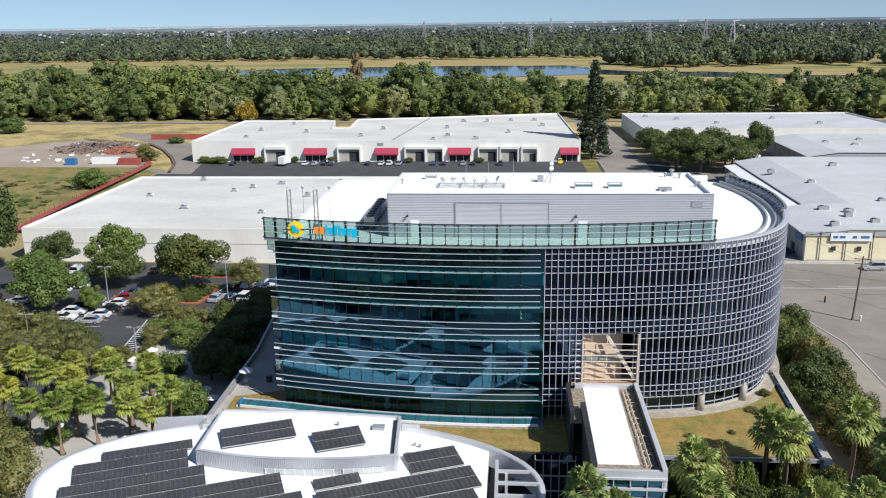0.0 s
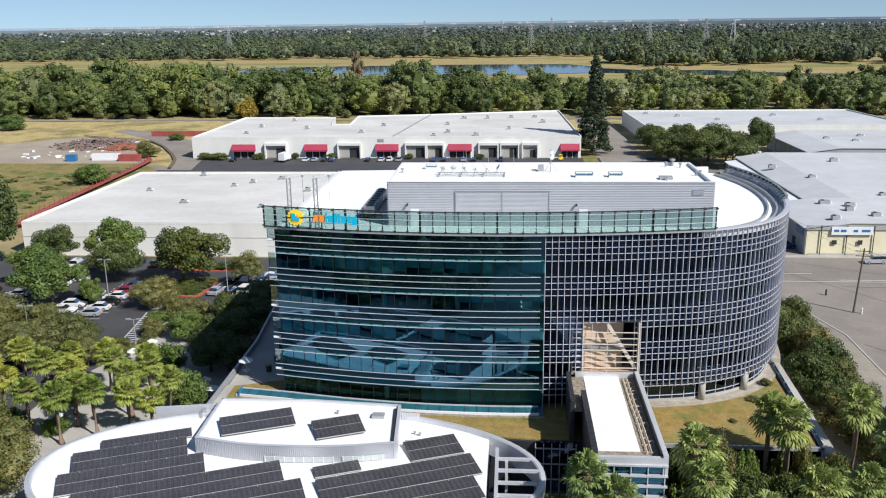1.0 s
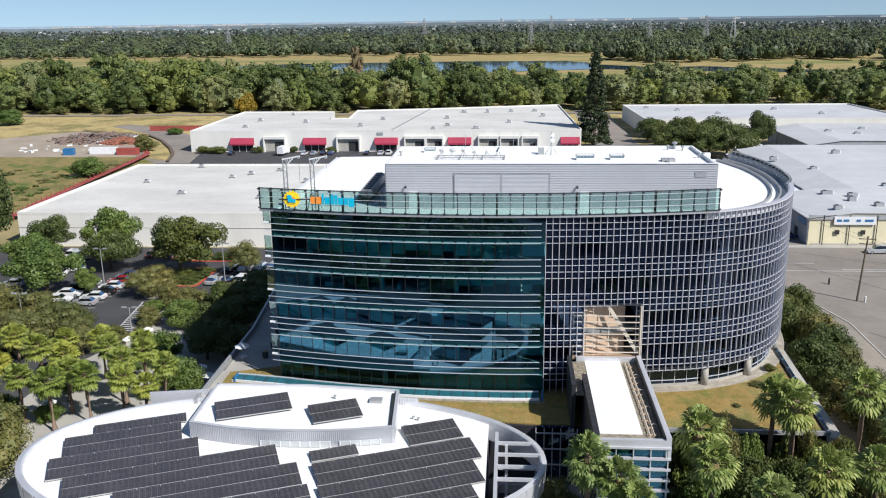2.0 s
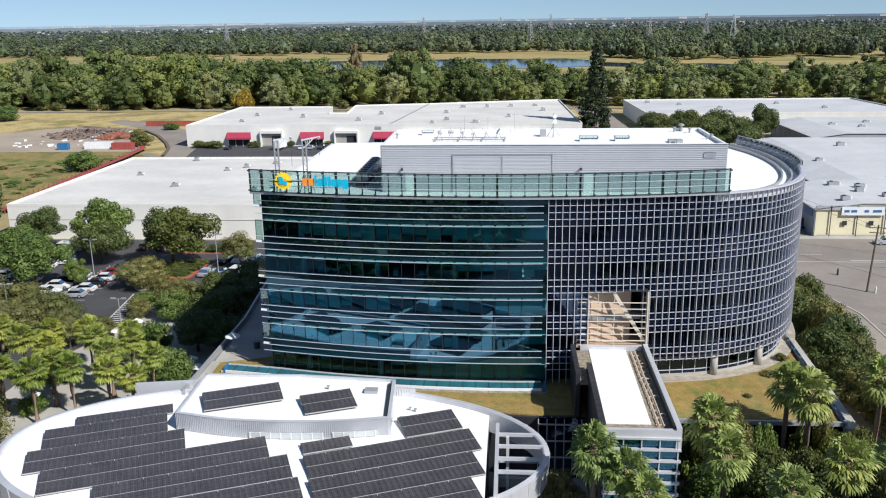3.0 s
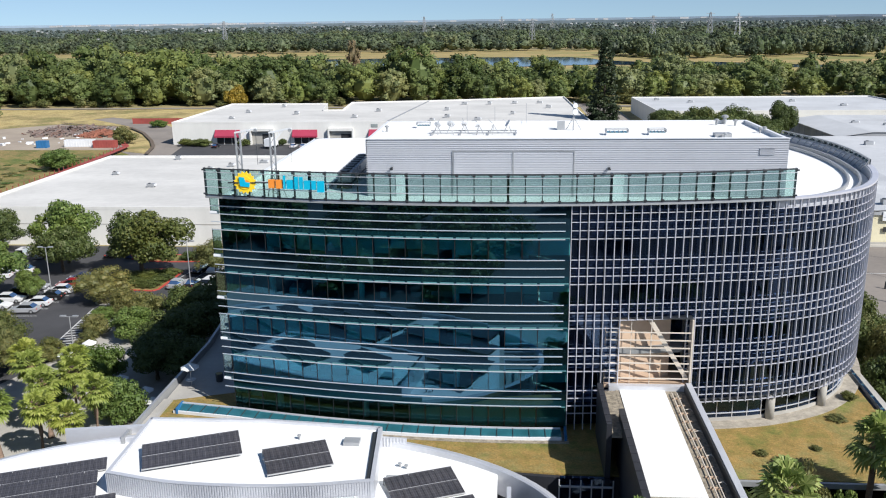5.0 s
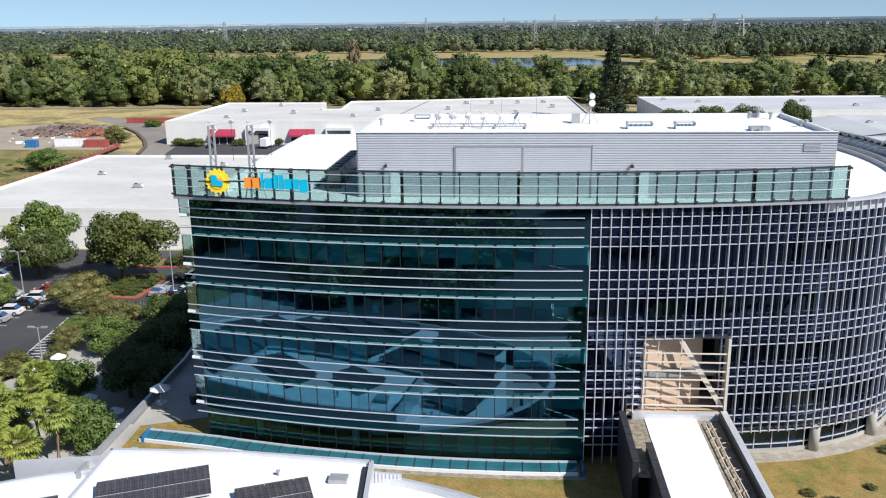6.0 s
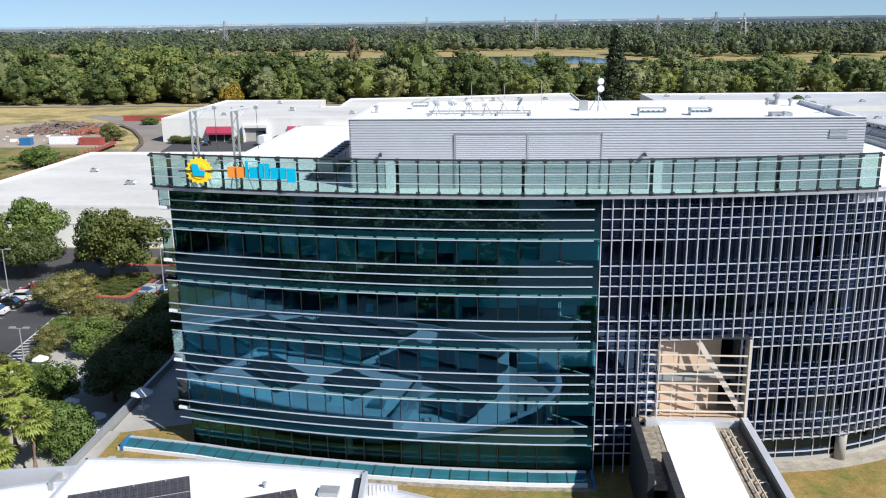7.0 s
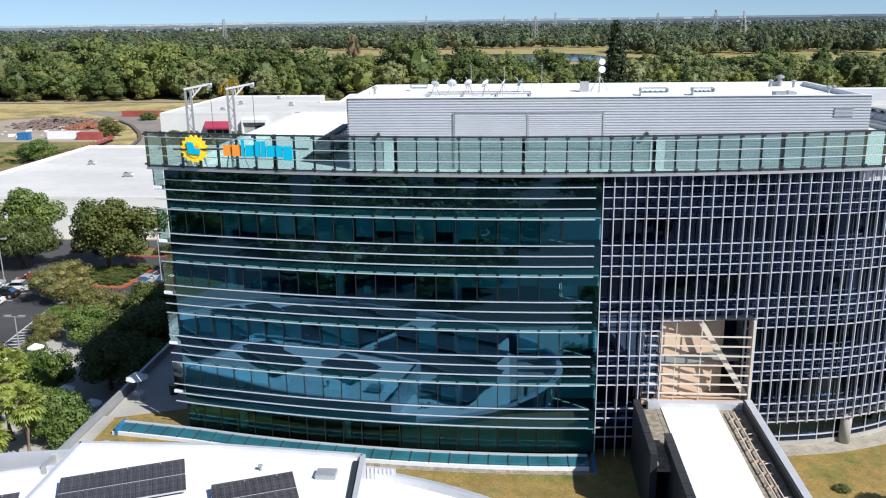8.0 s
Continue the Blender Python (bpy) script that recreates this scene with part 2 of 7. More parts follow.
LEAF_F = leaf_mat("forest_leaves", [(0.122, 0.157, 0.056), (0.165, 0.199, 0.071), (0.222, 0.252, 0.094)], patch=0.035)
# leaf green with some haze blue put into the colour
LEAF_FAR_HAZED = leaf_mat("far_hazed_leaves", [(0.104, 0.134, 0.075), (0.13, 0.163, 0.089), (0.16, 0.19, 0.103)], patch=0.012)
LEAF_Y = leaf_mat("yellow_leaves", [(0.16, 0.13, 0.02), (0.30, 0.22, 0.03), (0.36, 0.27, 0.05)])
PALM_LEAF = leaf_mat("palm_fronds", [(0.181, 0.232, 0.047), (0.318, 0.37, 0.086), (0.447, 0.482, 0.163)], glow=0.4)
PALM_LEAF_DARK = leaf_mat("dark_palm_fronds", [(0.13, 0.18, 0.055), (0.25, 0.32, 0.10), (0.42, 0.46, 0.20)], glow=0.35)


# ---- mesh helpers ----
class Mesh:
    """Vertices and faces gathered for one mesh."""

    def __init__(self):
        self.v, self.f = [], []

    def box(self, x0, x1, y0, y1, z0, z1, m=None):
        n = len(self.v)
        pts = [Vector((x, y, z)) for z in (z0, z1) for x, y in ((x0, y0), (x1, y0), (x1, y1), (x0, y1))]
        self.v += [tuple(m @ p) if m else tuple(p) for p in pts]
        self.f += [tuple(n + i for i in q) for q in ((3, 2, 1, 0), (4, 5, 6, 7), (0, 1, 5, 4), (1, 2, 6, 5), (2, 3, 7, 6), (3, 0, 4, 7))]
        return self

    def poly(self, pts):
        n = len(self.v)
        self.v += [tuple(p) for p in pts]
        self.f.append(tuple(range(n, n + len(pts))))
        return self

    def prism(self, ring, z0, z1):
        """A flat ring of (x, y), counter-clockwise, drawn up from z0 to z1."""
        n, k = len(self.v), len(ring)
        self.v += [(x, y, z0) for x, y in ring] + [(x, y, z1) for x, y in ring]
        self.f += [tuple(n + i for i in reversed(range(k))), tuple(n + k + i for i in range(k))]
        self.f += [(n + i, n + (i + 1) % k, n + k + (i + 1) % k, n + k + i) for i in range(k)]
        return self

    def strip(self, path, profile, closed=False):
        """A closed profile of (out, up) swept along a path of (x, y, nx, ny)."""
        n, k = len(self.v), len(profile)
        for x, y, nx, ny in path:
            self.v += [(x + nx * o, y + ny * o, u) for o, u in profile]
        last = len(path) if closed else len(path) - 1
        for i in range(last):
            a, b = n + i * k, n + ((i + 1) % len(path)) * k
            self.f += [(a + j, b + j, b + (j + 1) % k, a + (j + 1) % k) for j in range(k)]
        if not closed:
            self.f += [tuple(n + j for j in range(k)), tuple(n + (len(path) - 1) * k + j for j in reversed(range(k)))]
        return self

    def tube(self, pts, radii, sides=7):
        n = len(self.v)
        for i, (p, r) in enumerate(zip(pts, radii)):
            d = Vector(pts[min(i + 1, len(pts) - 1)]) - Vector(pts[max(i - 1, 0)])
            q = d.to_track_quat("Z", "Y")
            for a in range(sides):
                w = 2 * math.pi * a / sides
                self.v.append(tuple(Vector(p) + q @ Vector((math.cos(w) * r, math.sin(w) * r, 0))))
        for i in range(len(pts) - 1):
            for a in range(sides):
                b = (a + 1) % sides
                self.f.append((n + i * sides + a, n + i * sides + b, n + (i + 1) * sides + b, n + (i + 1) * sides + a))
        self.f += [tuple(n + a for a in reversed(range(sides))), tuple(n + (len(pts) - 1) * sides + a for a in range(sides))]
        return self

    def beam(self, a, b, w=0.1, h=None):
        """A square bar from a to b."""
        a, b = Vector(a), Vector(b)
        q = (b - a).to_track_quat("Z", "Y").to_matrix().to_4x4()
        h = h or w
        return self.box(-w / 2, w / 2, -h / 2, h / 2, 0, (b - a).length, Matrix.Translation(a) @ q)

    def data(self, name, material, smooth=False):
        me = bpy.data.meshes.new(name)
        me.from_pydata(self.v, [], self.f)
        me.materials.append(material)
        if smooth:
            me.polygons.foreach_set("use_smooth", [True] * len(me.polygons))
        me.update()
        return me


def part(name, mesh, material, parent=None, label="", smooth=False):
    me = mesh.data(name, material, smooth) if isinstance(mesh, Mesh) else mesh
    ob = new(name, me)
    ob.parent = parent
    if label:
        ob["label"] = label
    return ob


def thing(name, label, category, group="", kind="", at=None):
    ob = new(name)
    if at:
        ob.matrix_world = at
    return tagged(ob, label, category, group, kind)


def single(name, mesh, material, label, category, group="", kind="", smooth=False):
    return tagged(part(name, mesh, material, smooth=smooth), label, category, group, kind)


def B(*a):
    return Mesh().box(*a)


# ---- ground ----
single("ground", B(-5200, 5200, -900, 4960, -1.0, 0.0), EARTH, "flat dry grassy plain reaching the horizon", "ground", kind="structure")


def sheet(name, ring, z, material, label, category):
    return single(name, Mesh().prism(ring, z - 0.04, z), material, label, category, kind="structure")


def rect(x0, x1, y0, y1):
    return [(x0, y0), (x1, y0), (x1, y1), (x0, y1)]


# out-of-view sheet added to keep the reflection in the upper glass dark
sheet("mirrored_ground_south", rect(-170, 170, -250, 62), 0.05, MIRRORED_GROUND, "unseen dark ground added in the south for the glass to reflect", "road")
sheet("parking_lot", rect(-128, -33, 104, 199.5), 0.05, ASPHALT, "dark asphalt parking lot", "parking lot")
sheet("plaza", [(-64, 62), (60, 62), (60, 104), (-33, 104), (-33, 157), (-56.5, 157), (-58.2, 152), (-58.2, 139), (-62, 128), (-62, 112)], 0.11, CONCRETE, "pale concrete plaza under the palms", "pavement")
sheet("back_street", rect(-126, 66, 271.5, 346), 0.05, ASPHALT, "asphalt service street along the warehouses", "road")
sheet("side_street", rect(40.5, 57, 300, 500), 0.10, WORN_ASPHALT, "grey asphalt side street", "road")
sheet("east_road", [(46, 60), (170, 60), (170, 206), (46, 206)], 0.05, WORN_ASPHALT, "patched worn asphalt road", "road")
sheet("east_yard", rect(44, 160, 206, 330), 0.03, WORN_ASPHALT, "grey asphalt yard round the warehouses", "road")
sheet("curved_lane", [(-150, 346), (-126, 318), (-113, 318), (-118, 345), (-122, 372), (-160, 420), (-190, 440), (-196, 432), (-166, 404), (-147, 372)], 0.08, WORN_ASPHALT, "curving asphalt lane beside the scrap yard", "road")
sheet("scrap_yard_ground", [(-300, 326), (-139, 331), (-140, 345), (-164, 390), (-202, 413), (-235, 380), (-300, 368)], 0.06, mat("packed_dirt", (0.36, 0.30, 0.23), 0.95, big=0.06, small=0.8, other=(0.27, 0.22, 0.17)), "packed pale dirt of the scrap yard", "ground")
sheet("weedy_lot", rect(-420, -127, 200, 333), 0.07, GREEN_FIELD, "weedy green and brown vacant lot", "field")
sheet("levee_bank", rect(-900, 900, 388, 488), 0.045, DRY_GRASS, "dry golden grass bank", "ground")
sheet("levee_road", rect(-900, 900, 478, 484), 0.3, WORN_ASPHALT, "grey levee road below the trees", "road")
sheet("river_flats", rect(-2600, 2600, 705, 1290), 0.25, BANK, "flat dry riverside meadow with green patches", "field")
sheet("river", [(-390, 985), (-272, 912), (-222, 862), (-106, 846), (-23, 842), (32, 858), (92, 880), (155, 845), (210, 818), (275, 800), (400, 780), (560, 770), (560, 800), (400, 815), (285, 836), (248, 866), (204, 908), (152, 900), (100, 960), (93, 1006), (70, 1048), (-65, 1060), (-200, 1046), (-267, 1032), (-324, 996)], 0.6, WATER, "calm blue river water", "water")

# ---- main office building ----
def front_y(x):
    return 108.9 + 0.0045 * (x - 3.0) ** 2


def spline(points, step):
    """A smooth path through a few points, cut in even steps; each row (x, y, nx, ny) has its outward normal."""
    p = [Vector(q) for q in points]
    p = [2 * p[0] - p[1]] + p + [2 * p[-1] - p[-2]]
    fine = []
    for i in range(1, len(p) - 2):
        for k in range(40):
            t = k / 40
            fine.append(0.5 * (2 * p[i] + (p[i + 1] - p[i - 1]) * t + (2 * p[i - 1] - 5 * p[i] + 4 * p[i + 1] - p[i + 2]) * t * t + (3 * p[i] - p[i - 1] - 3 * p[i + 1] + p[i + 2]) * t ** 3))
    fine.append(p[-2])
    out, want, gone = [], 0.0, 0.0
    for a, b in zip(fine, fine[1:]):
        d = (b - a).length
        while want <= gone + d and d > 0:
            q = a + (b - a) * ((want - gone) / d)
            n = Vector(((b - a).y, -(b - a).x)).normalized()
            out.append((q.x, q.y, n.x, n.y))
            want += step
        gone += d
    return out


def shifted(path, o):
    return [(x + nx * o, y + ny * o, nx, ny) for x, y, nx, ny in path]


def bar(o0, o1, z0, z1):
    return [(o0, z0), (o1, z0), (o1, z1), (o0, z1)]


TOP, SHORT, TALL, PODIUM = 28.62, 0.765, 1.915, 7.0
LEVELS, WINDOWS = [TOP], []
z = TOP
for storey in range(5):
    for k in range(4 if storey == 0 else 3):
        z -= SHORT
        LEVELS.append(z)
    if storey < 4:
        WINDOWS.append((z - TALL, z))
        z -= TALL
        LEVELS.append(z)
# the last level is the foot of the screen
FOOT = LEVELS[-2]
BAY = 1.5
LEFT = spline([(x, front_y(x)) for x in (-23.05, -14, -6, 2, 9.55)], BAY)
LEFT[-1] = (9.55, front_y(9.55), 0.058, -0.998)
RIGHT = spline([(9.55, front_y(9.55)), (16, front_y(16)), (23, front_y(23)), (29, front_y(29)), (35.0, 115.0), (39.3, 119.8), (42.3, 127.2), (43.6, 136.0), (43.2, 145.0), (41.0, 154.0)], 0.772)
office = thing("office_building", "five-storey glass office building with aluminium screen on a podium", "building")


def ring_inset(d):
    f = [(x - nx * d, y - ny * d) for x, y, nx, ny in LEFT[:-1]] + [(x - nx * d, y - ny * d) for x, y, nx, ny in RIGHT]
    return f + [(38, 156 - d), (-23.05 + d, 152 - d)]


def fan_slab(ring, z0, z1):
    return Mesh().prism(ring, z0, z1)


part("roof", fan_slab(ring_inset(0.66), 27.3, 27.75), WHITE_ROOF, office, "white membrane roof")
for i, (w0, w1) in enumerate(WINDOWS + [(PODIUM + 0.25, FOOT)]):
    part("floor_slab", fan_slab(ring_inset(0.75), w0 - 0.9, w0 - 0.35), SLAB, office)
inner = [(-14, 121), (8, 118), (30, 120.5), (33, 140), (-14, 140)]
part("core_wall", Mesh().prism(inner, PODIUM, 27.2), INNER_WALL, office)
part("side_wall", B(-23.05, -22.5, front_y(-23.05) + 0.4, 152, PODIUM, 28.6), DARK_STONE, office)
part("back_wall", Mesh().prism([(-23.05, 151.7), (38, 155.6), (38, 156), (-23.05, 152)], PODIUM, 28.6), DARK_STONE, office)

part("roof_coping", B(-22.95, -22.4, front_y(-23.05) + 0.4, 152.1, 28.6, 28.7), WHITE_METAL, office)
part("roof_coping", Mesh().prism([(-23.05, 151.5), (38, 155.4), (38, 156.1), (-23.05, 152.1)], 28.604, 28.7), WHITE_METAL, office)
part("roof_upstand", B(-22.5, -22.35, front_y(-23.05) + 0.6, 151.7, 27.7, 28.6), WHITE_ROOF, office)
part("roof_upstand", Mesh().prism([(-22.6, 151.5), (38, 155.35), (38, 155.5), (-22.6, 151.65)], 27.7, 28.6), WHITE_ROOF, office)
# curtain wall of the glass half
zone_tops = [TOP] + [w0 for w0, w1 in WINDOWS]
zone_lows = [w1 for w0, w1 in WINDOWS] + [9.3]
rnd = random.Random(4)
for zt, zl in zip(zone_tops, zone_lows):
    part("spandrel_band", Mesh().strip(LEFT, bar(-0.06, 0.0, zl + SHORT, zt)), SPANDREL, office)
    part("teal_band", Mesh().strip(LEFT, bar(-0.06, -0.01, zl, zl + SHORT)), TEAL_BAND, office, "teal glass band over the windows")
for row, (w0, w1) in enumerate(WINDOWS + [(PODIUM + 0.3, 9.3)]):
    for i, (a, b) in enumerate(zip(LEFT, LEFT[1:])):
        part("pane", Mesh().strip([a, b], bar(-0.06, -0.02, w0, w1)), GROUND_GLASS if row == 4 else WINDOW_GLASS, office)
        part("mullion", Mesh().strip([(a[0], a[1], a[2], a[3]), (a[0] + 0.06, a[1], a[2], a[3])], bar(-0.16, 0.0, w0, w1)), MULLION, office)
        part("light_shelf", Mesh().strip([(a[0] + 0.14, a[1], a[2], a[3]), (b[0] - 0.1, b[1], b[2], b[3])], bar(-0.008, 0.012, w1 + 0.04, w1 + 0.15)), LIGHT_SHELF, office)
        # roller blinds behind the panes, lowered by different lengths
        drop = 0
        if row == 0:
            drop = 0 if i < 3 else rnd.choice((0.75, 0.8, 0.8, 0.55, 1.0))
        elif row == 1:
            drop = rnd.choice((0, 0, 0, 0.12, 0.2)) if i < 15 else rnd.choice((0.25, 0.4, 0.5, 0))
        elif row == 2:
            drop = rnd.choice((0.9, 0.8, 1.0)) if i < 6 else rnd.choice((0, 0.15, 0.7, 0.85, 0))
        elif row == 3:
            drop = rnd.choice((0, 0, 0.3, 0.6))
        else:
            drop = 1.0 if i > 11 else rnd.choice((0.25, 0, 0.35))
        if drop:
            part("blind", Mesh().strip([(a[0] + 0.12, a[1], a[2], a[3]), (b[0] - 0.05, b[1], b[2], b[3])], bar(-0.32, -0.29, w1 - (w1 - w0) * drop, w1 - 0.02)), BLIND, office)
        if i % 6 == 3:
            part("column", Mesh().tube([(a[0], a[1] + 1.6, w0 - 0.5), (a[0], a[1] + 1.6, w1 + 0.1)], [0.32, 0.32], 10), WHITE_METAL, office)
        elif rnd.random() < 0.5 and row < 4:
            h = rnd.uniform(0.5, 1.1)
            x0 = a[0] + rnd.uniform(0, 0.6)
            part("desk_partition", B(x0, x0 + rnd.uniform(0.5, 1.4), a[1] + 1.2 + rnd.random() * 2, a[1] + 3.6, w0 - 0.35, w0 - 0.35 + h), WHITE_METAL if rnd.random() < 0.4 else SLAB, office)

# aluminium sunshades along the glass half, run on past the corner
LONG = spline([(x, front_y(x)) for x in (-24.0, -20, -12, -4, 4, 9.3)], 1.11)
for lv in LEVELS[:-1]:
    if lv > 9.2:
        part("sunshade", Mesh().strip(LONG, bar(0.0, 0.10, lv - 0.03, lv + 0.03)), FIN_ALU, office)
EXT = spline([(x, front_y(x)) for x in (-24.0, -23.55, -23.09)], 0.46)
for k, (zt, zl) in enumerate(((TOP, LEVELS[2]), *((w1 + SHORT * 0.05, w0 - SHORT) for w0, w1 in WINDOWS))):
    part("wing_glass", Mesh().strip(EXT, bar(0.02, 0.05, zl, zt)), SCREEN_GLASS, office, "clear wing of glass past the corner")
    part("wing_plate", B(-24.02, -23.12, front_y(-23.6) - 0.12, front_y(-23.6) + 0.14, zl + 0.04, zl + 0.26), WHITE_METAL, office, "white end plate")
    part("wing_post", Mesh().strip([(-24.0, front_y(-24.0), 0, -1), (-23.96, front_y(-24.0), 0, -1)], bar(-0.01, 0.05, zl, zt)), DARK_METAL, office)

# glass parapet screen above the front
SCREEN = []
for i in range(37):
    x = -24.22 + 1.484 * i
    nv = Vector((0.009 * (x - 3.0), -1)).normalized()
    SCREEN.append((x + nv.x * 0.25, front_y(x) + nv.y * 0.25, nv.x, nv.y))
S0, S1 = 28.95, 31.42
part("parapet_beam", Mesh().strip(SCREEN, bar(-0.35, 0.1, TOP + 0.02, TOP + 0.2)), GREY_METAL, office)
for i, (a, b) in enumerate(zip(SCREEN, SCREEN[1:])):
    part("screen_pane", Mesh().strip([a, b], bar(-0.02, 0.0, S0, S1)), SCREEN_GLASS, office)
for i, a in enumerate(SCREEN):
    w = 0.2 if i % 6 == 1 else 0.07
    m = Mesh().strip([(a[0] - w / 2, a[1], a[2], a[3]), (a[0] + w / 2, a[1], a[2], a[3])], bar(-0.28, -0.03, TOP + 0.2, S1 + 0.05))
    part("screen_post", m, DARK_METAL, office)
for zz, h, o, mt in ((S1, 0.06, 0.02, DARK_METAL), (S0, 0.05, 0.02, DARK_METAL), (S0 + 0.75, 0.025, 0.03, ALU), (S0 + 1.45, 0.025, 0.03, ALU), (S0 + 2.15, 0.025, 0.03, ALU)):
    part("screen_rail", Mesh().strip(SCREEN, bar(0.005, o + 0.05, zz - h, zz + h)), mt, office)
for i, a in enumerate(SCREEN):
    for zz in (S0 + 0.1, S1 - 0.12):
        part("clamp", B(a[0] - 0.14, a[0] + 0.14, a[1] - 0.14, a[1] + 0.02, zz - 0.07, zz + 0.07), DARK_METAL, office)

# screened half: dark glazing with a light aluminium egg-crate in front
HX0, HX1, HZ0, HZ1 = 13.55, 20.6, 11.6, LEVELS[11]


def in_hole(x, y):
    return HX0 - 0.1 < x < HX1 + 0.1 and y < 114


GLAZE = shifted(RIGHT, -0.55)
hole_i = [i for i, r in enumerate(RIGHT) if in_hole(r[0], r[1])]
h0, h1 = hole_i[0], hole_i[-1]
segs = [GLAZE[:h0 + 1], GLAZE[h1:]]
for seg in segs:
    for zt, zl in zip(zone_tops, zone_lows):
        part("spandrel_band", Mesh().strip(seg, bar(-0.06, 0.0, zl, zt)), SCREENED_SPANDREL, office)
    for w0, w1 in WINDOWS:
        part("window_band", Mesh().strip(seg, bar(-0.05, -0.02, w0, w1)), DARK_GLASS, office)
mid = GLAZE[h0:h1 + 1]
for zt, zl in zip(zone_tops, zone_lows):
    lo = max(zl, HZ1)
    if zt > lo:
        part("spandrel_band", Mesh().strip(mid, bar(-0.06, 0.0, lo, zt)), SCREENED_SPANDREL, office)
for w0, w1 in WINDOWS:
    if w0 > HZ1 - 0.1:
        part("window_band", Mesh().strip(mid, bar(-0.05, -0.02, w0, w1)), DARK_GLASS, office)
for i, r in enumerate(GLAZE):
    if i % 2 == 0 and not h0 < i < h1:
        part("glazing_mullion", Mesh().strip([(r[0] - r[3] * -0.03, r[1], r[2], r[3]), (r[0] + r[3] * -0.03, r[1] + r[2] * 0.06, r[2], r[3])], bar(-0.04, 0.06, FOOT, TOP - 0.1)), DARK_METAL, office)
# ground storey glazing below the screen, set back
GLAZE0 = shifted(RIGHT, -1.0)
part("ground_glazing", Mesh().strip(GLAZE0[h1 + 1:66], bar(-0.05, 0.0, PODIUM + 0.35, FOOT + 0.05)), DARK_GLASS, office)
part("ground_glazing", Mesh().strip(GLAZE0[:h0], bar(-0.05, 0.0, PODIUM + 0.2, FOOT + 0.05)), DARK_GLASS, office)
part("ground_sill", Mesh().strip(GLAZE0[h1 + 1:66], bar(-0.1, 0.15, PODIUM, PODIUM + 0.35)), CONCRETE, office)
part("ground_transom", Mesh().strip(GLAZE0[h1 + 1:66], bar(0.0, 0.08, PODIUM + 0.75, PODIUM + 0.83)), ALU, office)
for i in range(h1 + 1, 66, 2):
    r = GLAZE0[i]
    part("ground_mullion", Mesh().beam((r[0] + r[2] * 0.05, r[1] + r[3] * 0.05, PODIUM + 0.3), (r[0] + r[2] * 0.05, r[1] + r[3] * 0.05, FOOT + 0.05), 0.07), ALU, office)
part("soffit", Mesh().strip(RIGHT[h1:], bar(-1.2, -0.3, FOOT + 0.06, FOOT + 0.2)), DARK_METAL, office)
for i in (26, 35, 49):
    r = RIGHT[i]
    part("round_column", Mesh().tube([(r[0] - r[2] * 0.6, r[1] - r[3] * 0.6, PODIUM), (r[0] - r[2] * 0.6, r[1] - r[3] * 0.6, FOOT + 0.1)], [0.42, 0.42], 20), CONCRETE, office, "round concrete column", smooth=True)

screen = thing("aluminium_screen", "light aluminium egg-crate sunscreen curving round the office", "facade screen")
for i, (x, y, nx, ny) in enumerate(RIGHT):
    tx, ty = -ny, nx
    inside = h0 < i < h1
    spans = [(HZ1, TOP)] if inside else [((PODIUM + 0.1) if i <= h0 else FOOT - 0.1, TOP)]
    for z0, z1 in spans:
        m = Mesh().strip([(x - tx * 0.032, y - ty * 0.032, nx, ny), (x + tx * 0.032, y + ty * 0.032, nx, ny)], bar(-0.15, 0.05, z0, z1))
        part("vertical_fin", m, GRID_ALU, screen)
for lv in LEVELS:
    runs = [RIGHT] if lv > HZ1 - 0.05 else [RIGHT[:h0 + 1], RIGHT[h1:]] if lv > FOOT - 0.1 else [RIGHT[:h0 + 1]]
    for run in runs:
        part("horizontal_fin", Mesh().strip(run, bar(-0.17, 0.01, lv - 0.018, lv + 0.018)), GRID_ALU, screen)
part("coping", Mesh().strip(RIGHT, bar(-0.5, 0.08, TOP - 0.02, TOP + 0.16)), GRID_ALU, screen, "pale metal coping")
part("top_upstand", Mesh().strip(RIGHT[24:], bar(-0.62, -0.5, 27.7, TOP + 0.1)), SIDING, screen)
part("roof_rail", Mesh().strip(shifted(RIGHT[24:], -2.6), bar(-0.1, 0.1, 27.75, 28.15)), GREY_METAL, screen)
part("roof_rail", Mesh().strip(shifted(RIGHT[24:], -1.5), bar(-0.1, 0.1, 27.75, 28.25)), GREY_METAL, screen)
# back part of the roof edge: glazed truss
TRUSS = RIGHT[56:]
for zz in (28.35, 28.85, 29.35):
    part("truss_rail", Mesh().strip(shifted(TRUSS, -0.3), bar(-0.08, 0.08, zz - 0.07, zz + 0.07)), GREY_METAL, screen)
part("truss_glass", Mesh().strip(shifted(TRUSS, -0.1), bar(-0.02, 0.0, 28.35, 29.35)), SCREEN_GLASS, screen)
for k, r in enumerate(TRUSS[::2]):
    p = Vector((r[0] - r[2] * 0.3, r[1] - r[3] * 0.3, 0))
    q = p - Vector((r[2], r[3], 0)) * 1.1
    part("truss_post", Mesh().beam(p + Vector((0, 0, 27.8)), p + Vector((0, 0, 29.35)), 0.1).beam(q + Vector((0, 0, 27.8)), p + Vector((0, 0, 29.2)), 0.08), GREY_METAL, screen)

